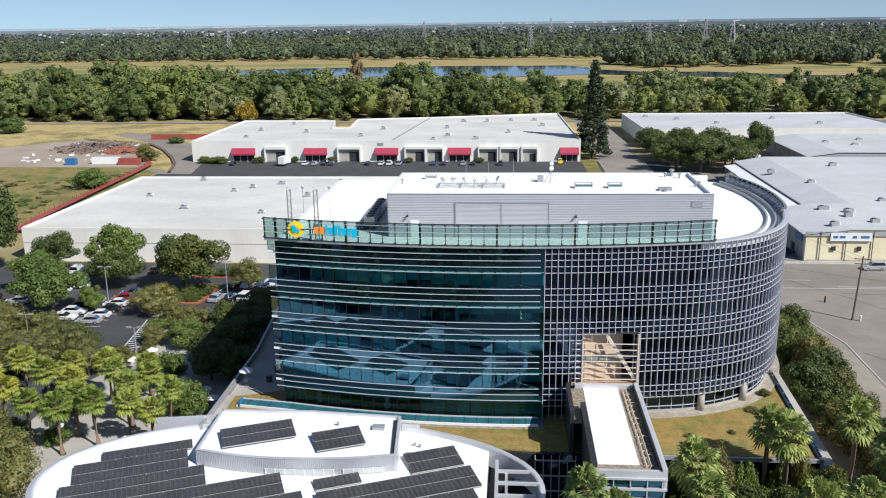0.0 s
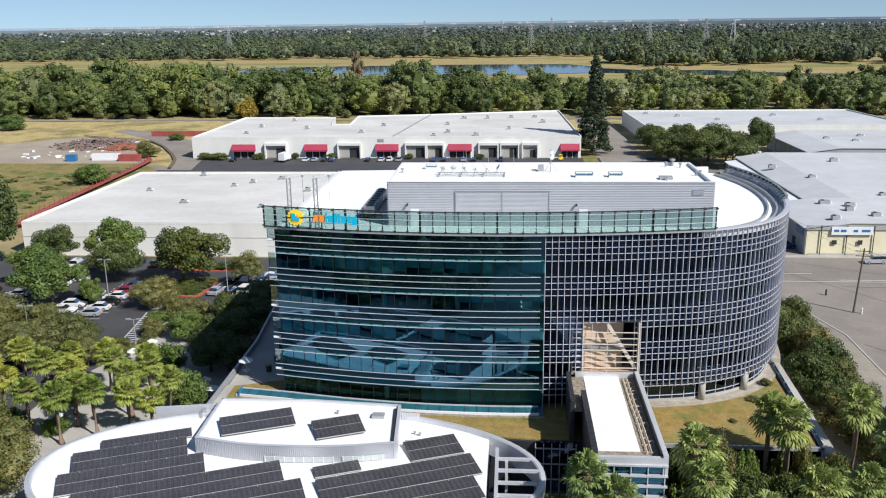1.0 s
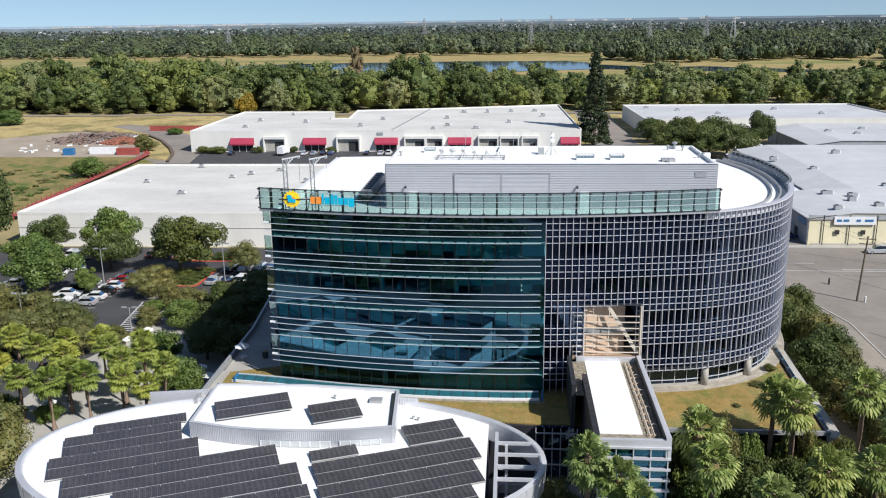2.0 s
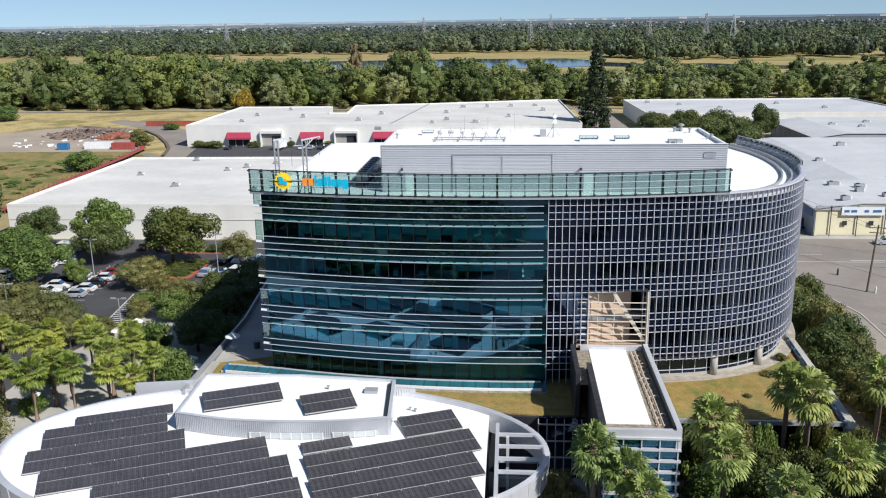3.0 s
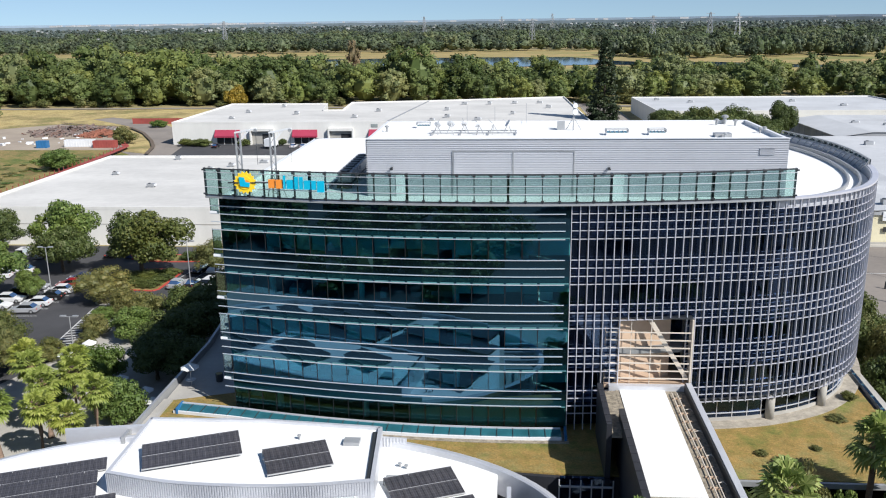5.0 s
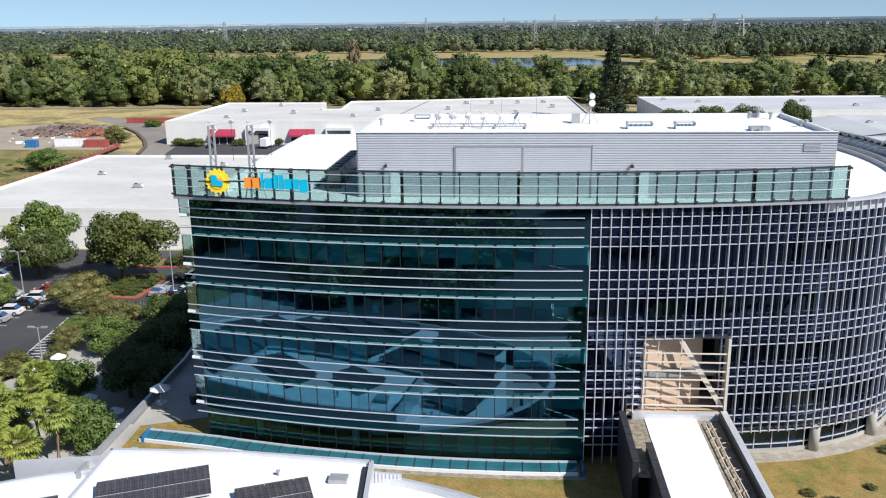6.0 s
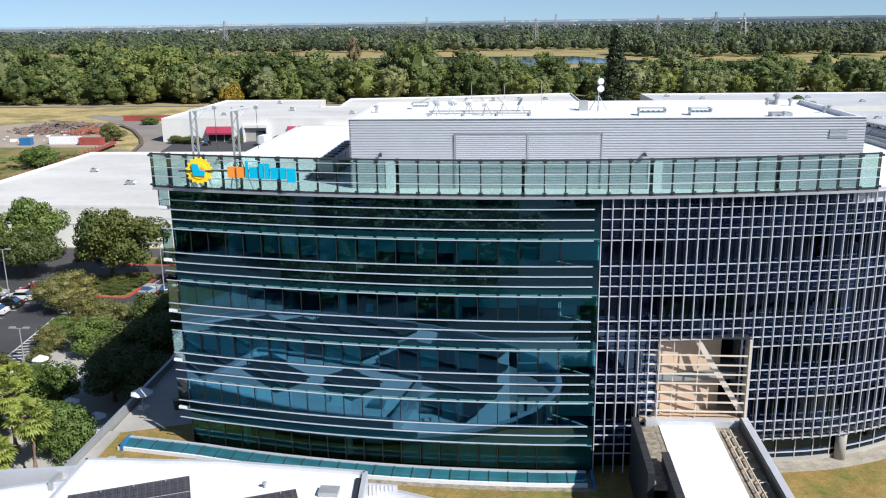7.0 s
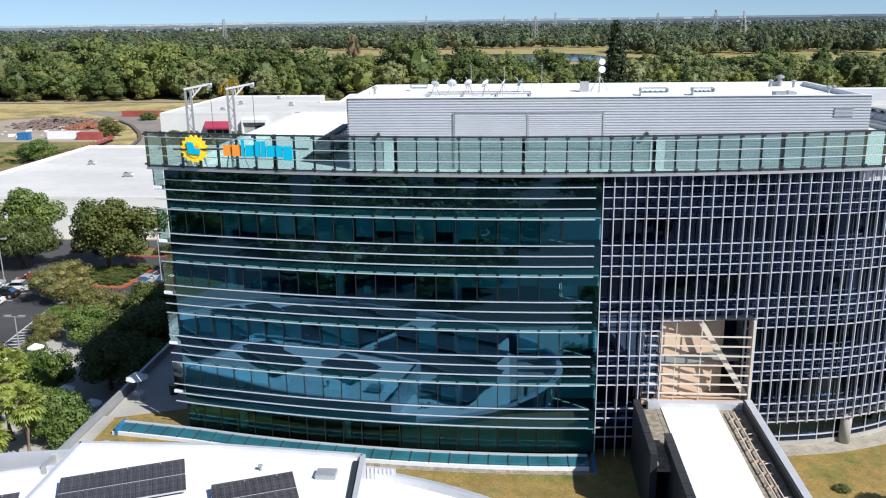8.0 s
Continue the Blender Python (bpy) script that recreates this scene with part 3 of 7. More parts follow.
# the opening in the screen: tan box with pale louvre beams
porch = thing("entrance_recess", "open recess lined with tan panels behind pale louvre beams", "recess")
yb = front_y(17)
skew = [(HX0 - 0.6, yb + 0.15), (HX0 + 5.6, yb + 1.9), (HX0 + 5.6, yb + 2.2), (HX0 - 0.6, yb + 0.45)]
part("skew_wall", Mesh().prism(skew, HZ0, HZ1), TAN_PANEL, porch, "tan wall running back into the recess")
part("back_glass", B(HX0 + 5.6, HX1 + 0.2, yb + 4.4, yb + 4.5, HZ0, HZ1), DARK_GLASS, porch)
part("floor", B(HX0 - 0.6, HX1 + 0.2, yb - 0.3, yb + 4.6, HZ0 - 0.3, HZ0), TAN_PANEL, porch)
part("side_panel", B(HX1 + 0.1, HX1 + 0.25, yb - 0.1, yb + 4.4, HZ0, HZ1), PALE_BEAM, porch)
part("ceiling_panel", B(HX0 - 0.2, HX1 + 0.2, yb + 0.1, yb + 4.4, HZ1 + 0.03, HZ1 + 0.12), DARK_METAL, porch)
for k in range(7):
    zz = HZ0 + 0.62 + k * 0.75
    part("louvre_beam", B(HX0 - 0.55, HX1, yb - 0.2, yb - 0.08, zz - 0.045, zz + 0.045), PALE_BEAM, porch)
part("post", B(HX0 + 3.5, HX0 + 3.58, yb - 0.05, yb + 0.05, HZ0, HZ1), PALE_BEAM, porch)
part("post", B(HX0 + 1.7, HX0 + 1.75, yb - 0.05, yb + 0.02, HZ0, HZ1), PALE_BEAM, porch)
part("raking_beam", Mesh().beam((HX0 + 3.4, yb + 0.35, HZ1 - 0.05), (HX1 - 0.1, yb + 0.35, HZ0 + 0.5), 0.2, 0.4), PALE_BEAM, porch)
part("threshold", B(HX0 - 0.2, HX1 + 0.2, yb - 0.9, yb - 0.3, HZ0 - 0.5, HZ0 + 0.15), ALU, porch)

# ---- penthouse ----
def ribbed(x0, x1, z0, z1, pitch=0.21, depth=0.045):
    """Horizontal ribbed sheet in the xz plane, facing -y."""
    prof = []
    zz = z0
    while zz < z1 - 0.01:
        prof += [(0.0, zz), (0.0, zz + pitch * 0.55), (depth, zz + pitch * 0.65), (depth, zz + pitch * 0.95)]
        zz += pitch
    prof = [(o, min(u, z1)) for o, u in prof] + [(-0.1, z1), (-0.1, z0)]
    return Mesh().strip([(x0, 0, 0, -1), (x1, 0, 0, -1)], prof)


PX0, PX1, PY0, PY1, PZ = -9.85, 30.1, 117.2, 132.2, 33.28
pent = thing("plant_room", "rooftop plant room clad in grey ribbed metal with white roof", "penthouse")
part("front_cladding", ribbed(PX0, PX1, 27.7, PZ), SIDING, pent).location = (0, PY0, 0)
w = part("side_cladding", ribbed(0, PY1 - PY0, 27.7, PZ), SIDING, pent)
w.matrix_local = pose(PX1, PY0 + 0.1, 0, 0, 0, 90)
w = part("side_cladding", ribbed(0, PY1 - PY0, 27.7, PZ), SIDING, pent)
w.matrix_local = pose(PX0, PY1, 0, 0, 0, -90)
part("body", B(PX0 + 0.1, PX1 - 0.1, PY0 + 0.12, PY1, 27.6, PZ - 0.35), WHITE_ROOF, pent, "white roof inside a low upstand")
part("roof_upstand", B(PX0, PX1, PY0 + 0.13, PY0 + 0.35, PZ - 0.35, PZ + 0.05).box(PX0, PX1, PY1 - 0.3, PY1, PZ - 0.35, PZ + 0.05).box(PX0, PX0 + 0.3, PY0 + 0.35, PY1 - 0.3, PZ - 0.35, PZ + 0.05).box(PX1 - 0.3, PX1, PY0 + 0.35, PY1 - 0.3, PZ - 0.35, PZ + 0.05), WHITE_METAL, pent)
part("front_coping", B(PX0 - 0.04, PX1 + 0.04, PY0 - 0.1, PY0 + 0.4, PZ + 0.054, PZ + 0.1), WHITE_METAL, pent)
for x0, x1 in ((-1.3, 4.35), (4.5, 10.15)):
    lv = part("louvre", ribbed(x0, x1, 29.4, 32.15, 0.16, 0.03), SIDING, pent, "finely louvred wall section")
    lv.location = (0, PY0 - 0.07, 0)
part("louvre_frame", B(-1.38, 10.25, PY0 - 0.14, PY0 - 0.06, 32.15, 32.21).box(-1.42, -1.34, PY0 - 0.14, PY0 - 0.06, 27.8, 32.21).box(10.18, 10.26, PY0 - 0.14, PY0 - 0.06, 27.8, 32.21).box(4.35, 4.5, PY0 - 0.14, PY0 - 0.06, 29.3, 32.15), GREY_METAL, pent)
part("vent_grille", ribbed(27.45, 28.85, 31.75, 32.4, 0.1, 0.04), SIDING, pent).location = (0, PY0 - 0.08, 0)
for x in (-7.0, 13.9):
    part("door", B(x, x + 1.1, PY0 - 0.1, PY0 - 0.05, 27.75, 29.95), WHITE_METAL, pent, "white metal door")
    part("wall_lamp", B(x - 0.45, x - 0.25, PY0 - 0.4, PY0 - 0.05, 30.5, 30.65).box(x - 0.5, x - 0.2, PY0 - 0.5, PY0 - 0.3, 30.42, 30.5), DARK_METAL, pent)

# ---- rooftop equipment ----
def rooftop_unit(x, y, z, w, d, h, label="grey rooftop air unit", turn=0.0, group="rooftop units"):
    """A packaged air unit: kerb, casing, hood and fan."""
    t = thing("rooftop_unit", label, "air conditioner", group, at=pose(x, y, z, 0, 0, turn))
    part("kerb", B(-w / 2 + 0.08, w / 2 - 0.08, -d / 2 + 0.08, d / 2 - 0.08, 0, 0.25), GREY_METAL, t)
    part("casing", B(-w / 2, w / 2, -d / 2, d / 2, 0.25, h), GREY_METAL, t)
    part("hood", Mesh().prism([(w / 2, -d * 0.35), (w / 2 + 0.4, -d * 0.35), (w / 2 + 0.4, d * 0.35), (w / 2, d * 0.35)], h * 0.45, h * 0.9), WHITE_METAL, t)
    part("fan_cowl", Mesh().tube([(-w * 0.2, 0, h), (-w * 0.2, 0, h + 0.15)], [min(w, d) * 0.3] * 2, 14), DARK_METAL, t)
    return t


def roof_vent(x, y, z, s=0.5, group="roof vents"):
    t = thing("roof_vent", "small metal roof vent", "vent", group, at=pose(x, y, z))
    part("pipe", Mesh().tube([(0, 0, 0), (0, 0, s)], [s * 0.25] * 2, 8), GREY_METAL, t)
    part("cap", Mesh().tube([(0, 0, s), (0, 0, s * 1.25), (0, 0, s * 1.4)], [s * 0.5, s * 0.5, s * 0.1], 10), GREY_METAL, t)
    return t


def skylight(x, y, z, w, d, label="low framed skylight on the roof"):
    t = thing("skylight", label, "skylight", "skylights", at=pose(x, y, z))
    part("kerb", B(-w / 2, w / 2, -d / 2, d / 2, 0, 0.25), WHITE_METAL, t)
    part("glass", B(-w / 2 + 0.08, w / 2 - 0.08, -d / 2 + 0.08, d / 2 - 0.08, 0.25, 0.31), SKY_GLASS, t)
    for i in range(6):
        xx = -w / 2 + w * i / 5
        part("bar", B(xx - 0.04, xx + 0.04, -d / 2, d / 2, 0.31, 0.6 if i in (0, 5) else 0.36), GREY_METAL, t)
    for s in (-1, 1):
        part("rail", B(-w / 2, w / 2, s * d / 2 - 0.03, s * d / 2 + 0.03, 0.55, 0.61), GREY_METAL, t)
    return t


def dish(x, y, z, turn, s=0.6):
    """A small satellite dish on a tripod."""
    t = thing("satellite_dish", "white satellite dish on a steel tripod", "dish", "roof dishes", at=pose(x, y, z, 0, 0, turn))
    m = Mesh()
    rings = [(0.0, 0.02), (0.5, 0.06), (1.0, 0.22)]
    q = Euler((radians(55), 0, 0)).to_matrix()
    pts = [Vector((math.cos(a) * r * s, math.sin(a) * r * s, h * s)) for r, h in rings[1:] for a in [2 * math.pi * k / 12 for k in range(12)]]
    off = Vector((0, 0, 1.0))
    m.v = [tuple(q @ Vector((0, 0, 0)) + off)] + [tuple(q @ p + off) for p in pts]
    m.f = [(0, 1 + k, 1 + (k + 1) % 12) for k in range(12)] + [(1 + k, 13 + k, 13 + (k + 1) % 12, 1 + (k + 1) % 12) for k in range(12)]
    part("reflector", m, WHITE_METAL, t)
    for k in range(3):
        a = 2 * math.pi * k / 3
        part("leg", Mesh().beam((math.cos(a) * 0.5, math.sin(a) * 0.5, 0), (0, 0, 1.0), 0.05), GREY_METAL, t)
    part("feed_arm", Mesh().beam(off, off + q @ Vector((0, 0.1, 0.75)), 0.04), GREY_METAL, t)
    return t


RZ = PZ - 0.35
for i, x in enumerate((-3.4, -2.0, -0.6, 0.9, 2.4, 3.9)):
    dish(x, 123.6 + (i % 3) * 0.5, RZ, 160 + 25 * i, 0.36 + 0.06 * (i % 2))
frame_t = thing("dish_frame", "long low steel rack under the dishes", "rack")
for yy in (123.0, 125.0):
    part("rail", B(-4.2, 4.8, yy, yy + 0.12, RZ + 0.18, RZ + 0.28), GREY_METAL, frame_t)
for x in (-4.0, -1.1, 1.8, 4.6):
    part("sleeper", B(x, x + 0.15, 122.8, 125.3, RZ, RZ + 0.18), GREY_METAL, frame_t)
skylight(14.9, 123.2, RZ, 2.2, 1.2)
skylight(18.9, 123.2, RZ, 1.7, 1.2)
skylight(-5.4, 129.4, RZ, 1.5, 0.9)
for x, y, s in ((26.6, 131, 0.5), (27.6, 131.6, 0.75), (28.4, 130.2, 0.5), (-9.0, 126, 0.5), (25.0, 120.6, 0.4), (9.5, 127.5, 0.5), (29.3, 124, 0.45), (29.9, 124.6, 0.45)):
    roof_vent(x, y, RZ, s)
single("roof_hatch", B(24.2, 25.8, 121.0, 122.2, RZ, RZ + 0.35), GREY_METAL, "grey metal roof hatch", "hatch")
# mast with two white drum aerials
mast = thing("aerial_mast", "steel mast with two white drum aerials on a tripod", "aerial")
part("pole", Mesh().tube([(10.8, 127, RZ), (10.8, 127, RZ + 3.0)], [0.07, 0.05]), GREY_METAL, mast)
for zz, r in ((1.95, 0.3), (2.6, 0.27)):
    part("drum", Mesh().tube([(10.95, 126.6, RZ + zz), (10.95, 127.0, RZ + zz)], [r, r], 14), WHITE_METAL, mast)
for k in range(3):
    a = 2 * math.pi * k / 3 + 0.4
    part("stay", Mesh().beam((10.8 + math.cos(a) * 0.9, 127 + math.sin(a) * 0.9, RZ), (10.8, 127, RZ + 1.4), 0.05), GREY_METAL, mast)
part("cabinet", B(9.1, 9.9, 127.0, 127.4, RZ, RZ + 0.9), GREY_METAL, mast)
for x, y, h in ((-0.7, 131.5, 2.2), (2.4, 132, 2.0), (5.9, 131.5, 2.4)):
    single("whip_aerial", Mesh().tube([(x, y, RZ), (x, y, RZ + h)], [0.03, 0.02], 6), GREY_METAL, "thin whip aerial on the roof", "aerial", "whip aerials")

# window-cleaning davits by the front edge
def davit(x, y, z):
    t = thing("davit", "white steel davit with a short lifting arm", "davit", "roof davits", at=pose(x, y, z))
    part("base", B(-0.45, 0.45, -0.45, 0.45, 0, 0.3), GREY_METAL, t)
    for s in (-0.22, 0.22):
        part("post", B(s - 0.07, s + 0.07, -0.07, 0.07, 0.3, 6.6), GREY_METAL, t)
    for i in range(9):
        a, b = (-0.22, 0.22) if i % 2 else (0.22, -0.22)
        part("lacing", Mesh().beam((a, 0, 0.6 + 0.7 * i), (b, 0, 1.3 + 0.7 * i), 0.05), GREY_METAL, t)
    part("arm", Mesh().beam((-0.3, 0, 6.62), (1.9, 0, 7.02), 0.15), WHITE_METAL, t)
    part("arm_chord", Mesh().beam((0.2, 0, 5.9), (1.1, 0, 6.8), 0.1), WHITE_METAL, t)
    for i in range(4):
        part("lacing", Mesh().beam((0.25 + 0.2 * i, 0, 6.0 + 0.2 * i), (0.1 + 0.28 * i, 0, 6.68 + 0.05 * i), 0.05), WHITE_METAL, t)
    part("pulley", Mesh().tube([(1.75, -0.12, 6.85), (1.75, 0.12, 6.85)], [0.16, 0.16], 10), GREY_METAL, t)
    part("hoist_cable", Mesh().beam((1.75, 0, 3.6), (1.75, 0, 6.85), 0.03), DARK_METAL, t)
    part("winch", B(-0.35, 0.35, -0.25, 0.2, 1.6, 2.2), GREY_METAL, t)
    for i in range(5):
        part("rung", B(-0.2, 0.2, -0.3, -0.26, 0.8 + 0.6 * i, 0.85 + 0.6 * i), GREY_METAL, t)
    for s in (-1.0, 1.0):
        part("stay", Mesh().beam((s, 0.6, 0), (s * 0.2, 0, 3.0), 0.07), GREY_METAL, t)
    return t


davit(-21.6, 114.5, 27.75)
davit(-18.3, 114.5, 27.75)
# condensers on a raised frame beside the plant room
rack = thing("condenser_rack", "row of condenser fans on a sloping steel frame", "condenser")
for i in range(8):
    yy = 121.2 + i * 1.5
    part("condenser", B(-13.6, -12.2, yy, yy + 1.25, 28.35, 29.4), GREY_METAL, rack)
    part("fan", Mesh().tube([(-12.9, yy + 0.62, 29.4), (-12.9, yy + 0.62, 29.55)], [0.5, 0.5], 12), DARK_METAL, rack)
part("frame", B(-13.7, -12.1, 121, 121.15, 27.75, 28.35).box(-13.7, -12.1, 133, 133.15, 27.75, 28.35).box(-13.7, -13.55, 121, 133, 28.2, 28.35).box(-12.25, -12.1, 121, 133, 28.2, 28.35), DARK_METAL, rack)
part("pipe", Mesh().tube([(-14.3, 120.6, 28.0), (-14.3, 133, 28.0)], [0.12, 0.12]), DARK_METAL, rack)

# ---- roof sign: plain shapes in its colours ----
sign = thing("roof_sign", "yellow sun emblem and orange and cyan bars on the glass screen", "sign")
sx, sz = -19.85, 30.4
sy = front_y(sx) - 0.95
rays = []
for k in range(32):
    r = 1.05 if k % 2 else 0.86
    a = 2 * math.pi * k / 32
    rays.append((math.cos(a) * r, math.sin(a) * r))


def plate(ring, x, y, z, depth, bow=0.0):
    m = Mesh().prism(ring, 0, depth)
    m.v = [(x + px, y - pz + 0.0, z + py) for px, py, pz in m.v]
    m.f = [tuple(reversed(f)) for f in m.f]
    return m


part("sun_disc", plate(rays, sx, sy, sz, 0.12), YELLOW, sign, "yellow toothed sun disc")
part("inner_disc", plate([(math.cos(a) * 0.62, math.sin(a) * 0.62) for a in [2 * math.pi * k / 28 for k in range(28)]], sx, sy - 0.124, sz, 0.05), YELLOW, sign)
part("tilted_disc", plate([(0.14 + math.cos(a) * 0.36, -0.08 + math.sin(a) * 0.36) for a in [2 * math.pi * k / 20 for k in range(20)]], sx, sy - 0.176, sz, 0.03), ORANGE, sign)
part("tilted_slab", plate([(-0.5, 0.55), (-0.02, 0.5), (0.1, 0.08), (0.5, 0.02), (0.42, -0.4), (-0.42, -0.3)], sx, sy - 0.21, sz, 0.05), CYAN, sign)
xx = -17.6
bars = [(0.62, 0.8, ORANGE), (0.62, 0.8, ORANGE), (0.2, 1.2, CYAN), (0.66, 0.8, CYAN), (0.34, 1.1, CYAN), (0.34, 1.1, CYAN), (0.62, 0.8, CYAN), (0.42, 0.8, CYAN), (0.64, 1.0, CYAN)]
for i, (bw, bh, bm_) in enumerate(bars):
    zz = sz - 0.45 - (0.22 if i == 8 else 0)
    yy = front_y(xx) - 0.8
    m = Mesh().box(xx, xx + bw, yy - 0.14, yy, zz, zz + bh)
    part("sign_bar", m, bm_, sign)
    xx += bw + 0.1
part("support_rail", B(-21.4, -11.4, front_y(-16) - 0.42, front_y(-16) - 0.3, sz - 0.05, sz + 0.05), DARK_METAL, sign)

# ---- podium with roof gardens ----
podium = thing("podium", "raised podium with planted roof and pale parapets", "podium")
part("mass", Mesh().prism([(-31, 104.2), (8.5, 100.8), (12, 100.8), (22, 100.8), (39.5, 100.8), (41.2, 128), (44.5, 158), (-34.5, 158), (-31.8, 128)], 0.0, PODIUM - 0.15), DARK_STONE, podium)
part("turf", Mesh().prism([(-30.6, 104.6), (8.5, 101.2), (22.4, 101.2), (39.2, 101.2), (40.6, 128), (41.2, 135), (20, 120), (-24, 116), (-30.6, 113.6)], PODIUM - 0.15, PODIUM), GARDEN, podium, "dry brown and green roof turf")
part("terrace", Mesh().prism([(-31.0, 113.6), (-24, 116), (-22, 125), (-22.4, 157), (-34.0, 157), (-31.4, 128)], PODIUM - 0.15, PODIUM + 0.02), CONCRETE, podium, "pale paved terrace")
part("gravel_strip", Mesh().strip(shifted(RIGHT[h1:64], 0.0), bar(-1.4, 0.7, PODIUM - 0.1, PODIUM + 0.05)), TAN_GRAVEL, podium)
part("gravel_strip", Mesh().strip(LEFT, bar(0.1, 2.6, PODIUM - 0.1, PODIUM + 0.03)), GRAVEL, podium)
part("west_parapet", Mesh().prism([(-31.4, 104.2), (-31.1, 104.2), (-31.3, 128), (-34.2, 158), (-34.5, 158), (-31.6, 128)], 0.0, PODIUM + 0.8), GREY_METAL, podium, "grey metal parapet")
part("west_ledge", Mesh().prism([(-31.1, 104.6), (-30.1, 104.6), (-30.2, 113.5), (-31.1, 113.5)], PODIUM, PODIUM + 0.25), CONCRETE, podium)
part("south_parapet", B(21.2, 39.9, 100.5, 100.8, PODIUM - 0.3, PODIUM + 0.15), GREY_METAL, podium)
part("south_glass", B(21.2, 39.9, 100.6, 100.7, 0.2, PODIUM - 0.5), DARK_GLASS, podium)
part("east_parapet", Mesh().prism([(39.5, 100.5), (39.65, 100.5), (41.35, 128), (44.85, 158), (44.7, 158), (41.2, 128)], 0.0, PODIUM + 0.2), ALU, podium)
for k in range(15):
    a, b = Vector((39.58, 100.7, 0)).lerp(Vector((42.2, 143, 0)), k / 15), Vector((39.58, 100.7, 0)).lerp(Vector((42.2, 143, 0)), (k + 0.97) / 15)
    part("guard_pane", Mesh().beam((a.x, a.y, PODIUM + 0.36), (b.x, b.y, PODIUM + 0.36), 0.3, 0.03), SCREEN_GLASS, podium, "clear glass guard pane")
part("east_gutter", Mesh().prism([(39.7, 100.5), (41.2, 100.5), (42.7, 128), (45.8, 158), (44.9, 158), (41.4, 128)], 0.0, PODIUM - 0.5), CONCRETE, podium)
part("dark_court_wall", B(8.5, 13.0, 100.3, 100.7, 0.2, PODIUM + 0.1), DARK_GLASS, podium)
for k in range(4):
    part("court_frame", B(8.4, 13.0, 100.2, 100.3, 0.6 + 1.9 * k, 0.75 + 1.9 * k), ALU, podium)
for k in range(6):
    part("court_frame", B(8.4 + 0.9 * k, 8.5 + 0.9 * k, 100.2, 100.3, 0.2, PODIUM), ALU, podium)
# skylight trough along the glass half
trough = thing("skylight_trough", "long sloping strip of teal skylights in a pale ledge", "skylight")
TL = spline([(x, front_y(x)) for x in (-28.6, -20, -12, -4, 4, 9.4)], 1.46)
TL = [(x, y + 1.2 * max(0, -x - 22) / 7 * -0.6, nx, ny) for x, y, nx, ny in TL]
part("back_ledge", Mesh().strip(TL, bar(0.5, 0.75, PODIUM, PODIUM + 0.6)), ALU, trough)
part("front_ledge", Mesh().strip(TL, bar(1.85, 2.02, PODIUM, PODIUM + 0.3)), WHITE_METAL, trough)
part("end_cap", B(-28.75, -28.55, TL[0][1] - 2.1, TL[0][1] - 0.35, PODIUM, PODIUM + 0.62), POOL_BLUE, trough)
part("end_cap", B(9.3, 9.5, TL[-1][1] - 2.1, TL[-1][1] - 0.35, PODIUM, PODIUM + 0.62), POOL_BLUE, trough)
for a, b in zip(TL, TL[1:]):
    part("pane", Mesh().strip([a, b], [(0.75, PODIUM + 0.1), (1.85, PODIUM + 0.1), (1.85, PODIUM + 0.27), (0.75, PODIUM + 0.52)]), SKY_GLASS, trough)
    part("glazing_bar", Mesh().beam((a[0] + a[2] * 0.75, a[1] + a[3] * 0.75, PODIUM + 0.55), (a[0] + a[2] * 1.9, a[1] + a[3] * 1.9, PODIUM + 0.3), 0.06), DARK_METAL, trough)

# ---- bridge ----
BX0, BX1, BY0, BY1, BZ = 12.35, 20.75, 88.7, 108.4, 11.3
bridge = thing("entry_bridge", "flat-roofed entry block with dark stone west wall and white roof", "building")
part("mass", B(BX0 + 1.6, BX1 - 0.3, BY0 + 0.6, BY1 + 1.0, 0.0, BZ - 0.1), DARK_STONE, bridge)
part("roof", B(BX0 + 1.6, BX1 - 0.3, BY0 + 0.3, BY1 + 0.6, BZ - 0.1, BZ), GRAVEL, bridge, "gravel roof edge")
part("white_walkway", B(14.3, 18.4, BY0 + 2.2, BY1 + 0.5, BZ + 0.004, BZ + 0.07), WHITE_ROOF, bridge, "white membrane strip")
part("east_parapet", B(BX1 - 0.5, BX1, BY0, BY1 + 0.5, BZ - 1.5, BZ + 0.85), ALU, bridge)
part("east_inner", B(BX1 - 0.62, BX1 - 0.5, BY0 + 0.4, BY1 + 0.4, BZ, BZ + 0.8), DARK_METAL, bridge)
part("south_parapet", B(BX0 + 1.6, BX1 - 0.5, BY0, BY0 + 0.45, BZ - 0.25, BZ + 0.55), ALU, bridge)
part("west_wall", B(BX0 - 0.1, BX0 + 0.35, 100.6, BY1 + 0.4, 0.1, BZ + 0.75), DARK_STONE, bridge)
part("west_wall", B(BX0 + 1.2, BX0 + 1.7, BY0 + 0.4, 103.2, 0.1, BZ + 0.75), DARK_STONE, bridge)
part("infill_roof", B(BX0 + 0.35, BX0 + 1.62, 100.6, BY1 + 0.4, BZ - 0.5, BZ - 0.02), GRAVEL, bridge)
for i in range(6):
    part("coping_slab", B(BX0 - 0.12, BX0 + 0.37, 101.0 + i * 1.25, 102.2 + i * 1.25, BZ + 0.75, BZ + 0.8), DARK_STONE, bridge)
for i in range(11):
    part("coping_slab", B(BX0 + 1.18, BX0 + 1.72, BY0 + 0.5 + i * 1.3, BY0 + 1.75 + i * 1.3, BZ + 0.75, BZ + 0.8), DARK_STONE, bridge)
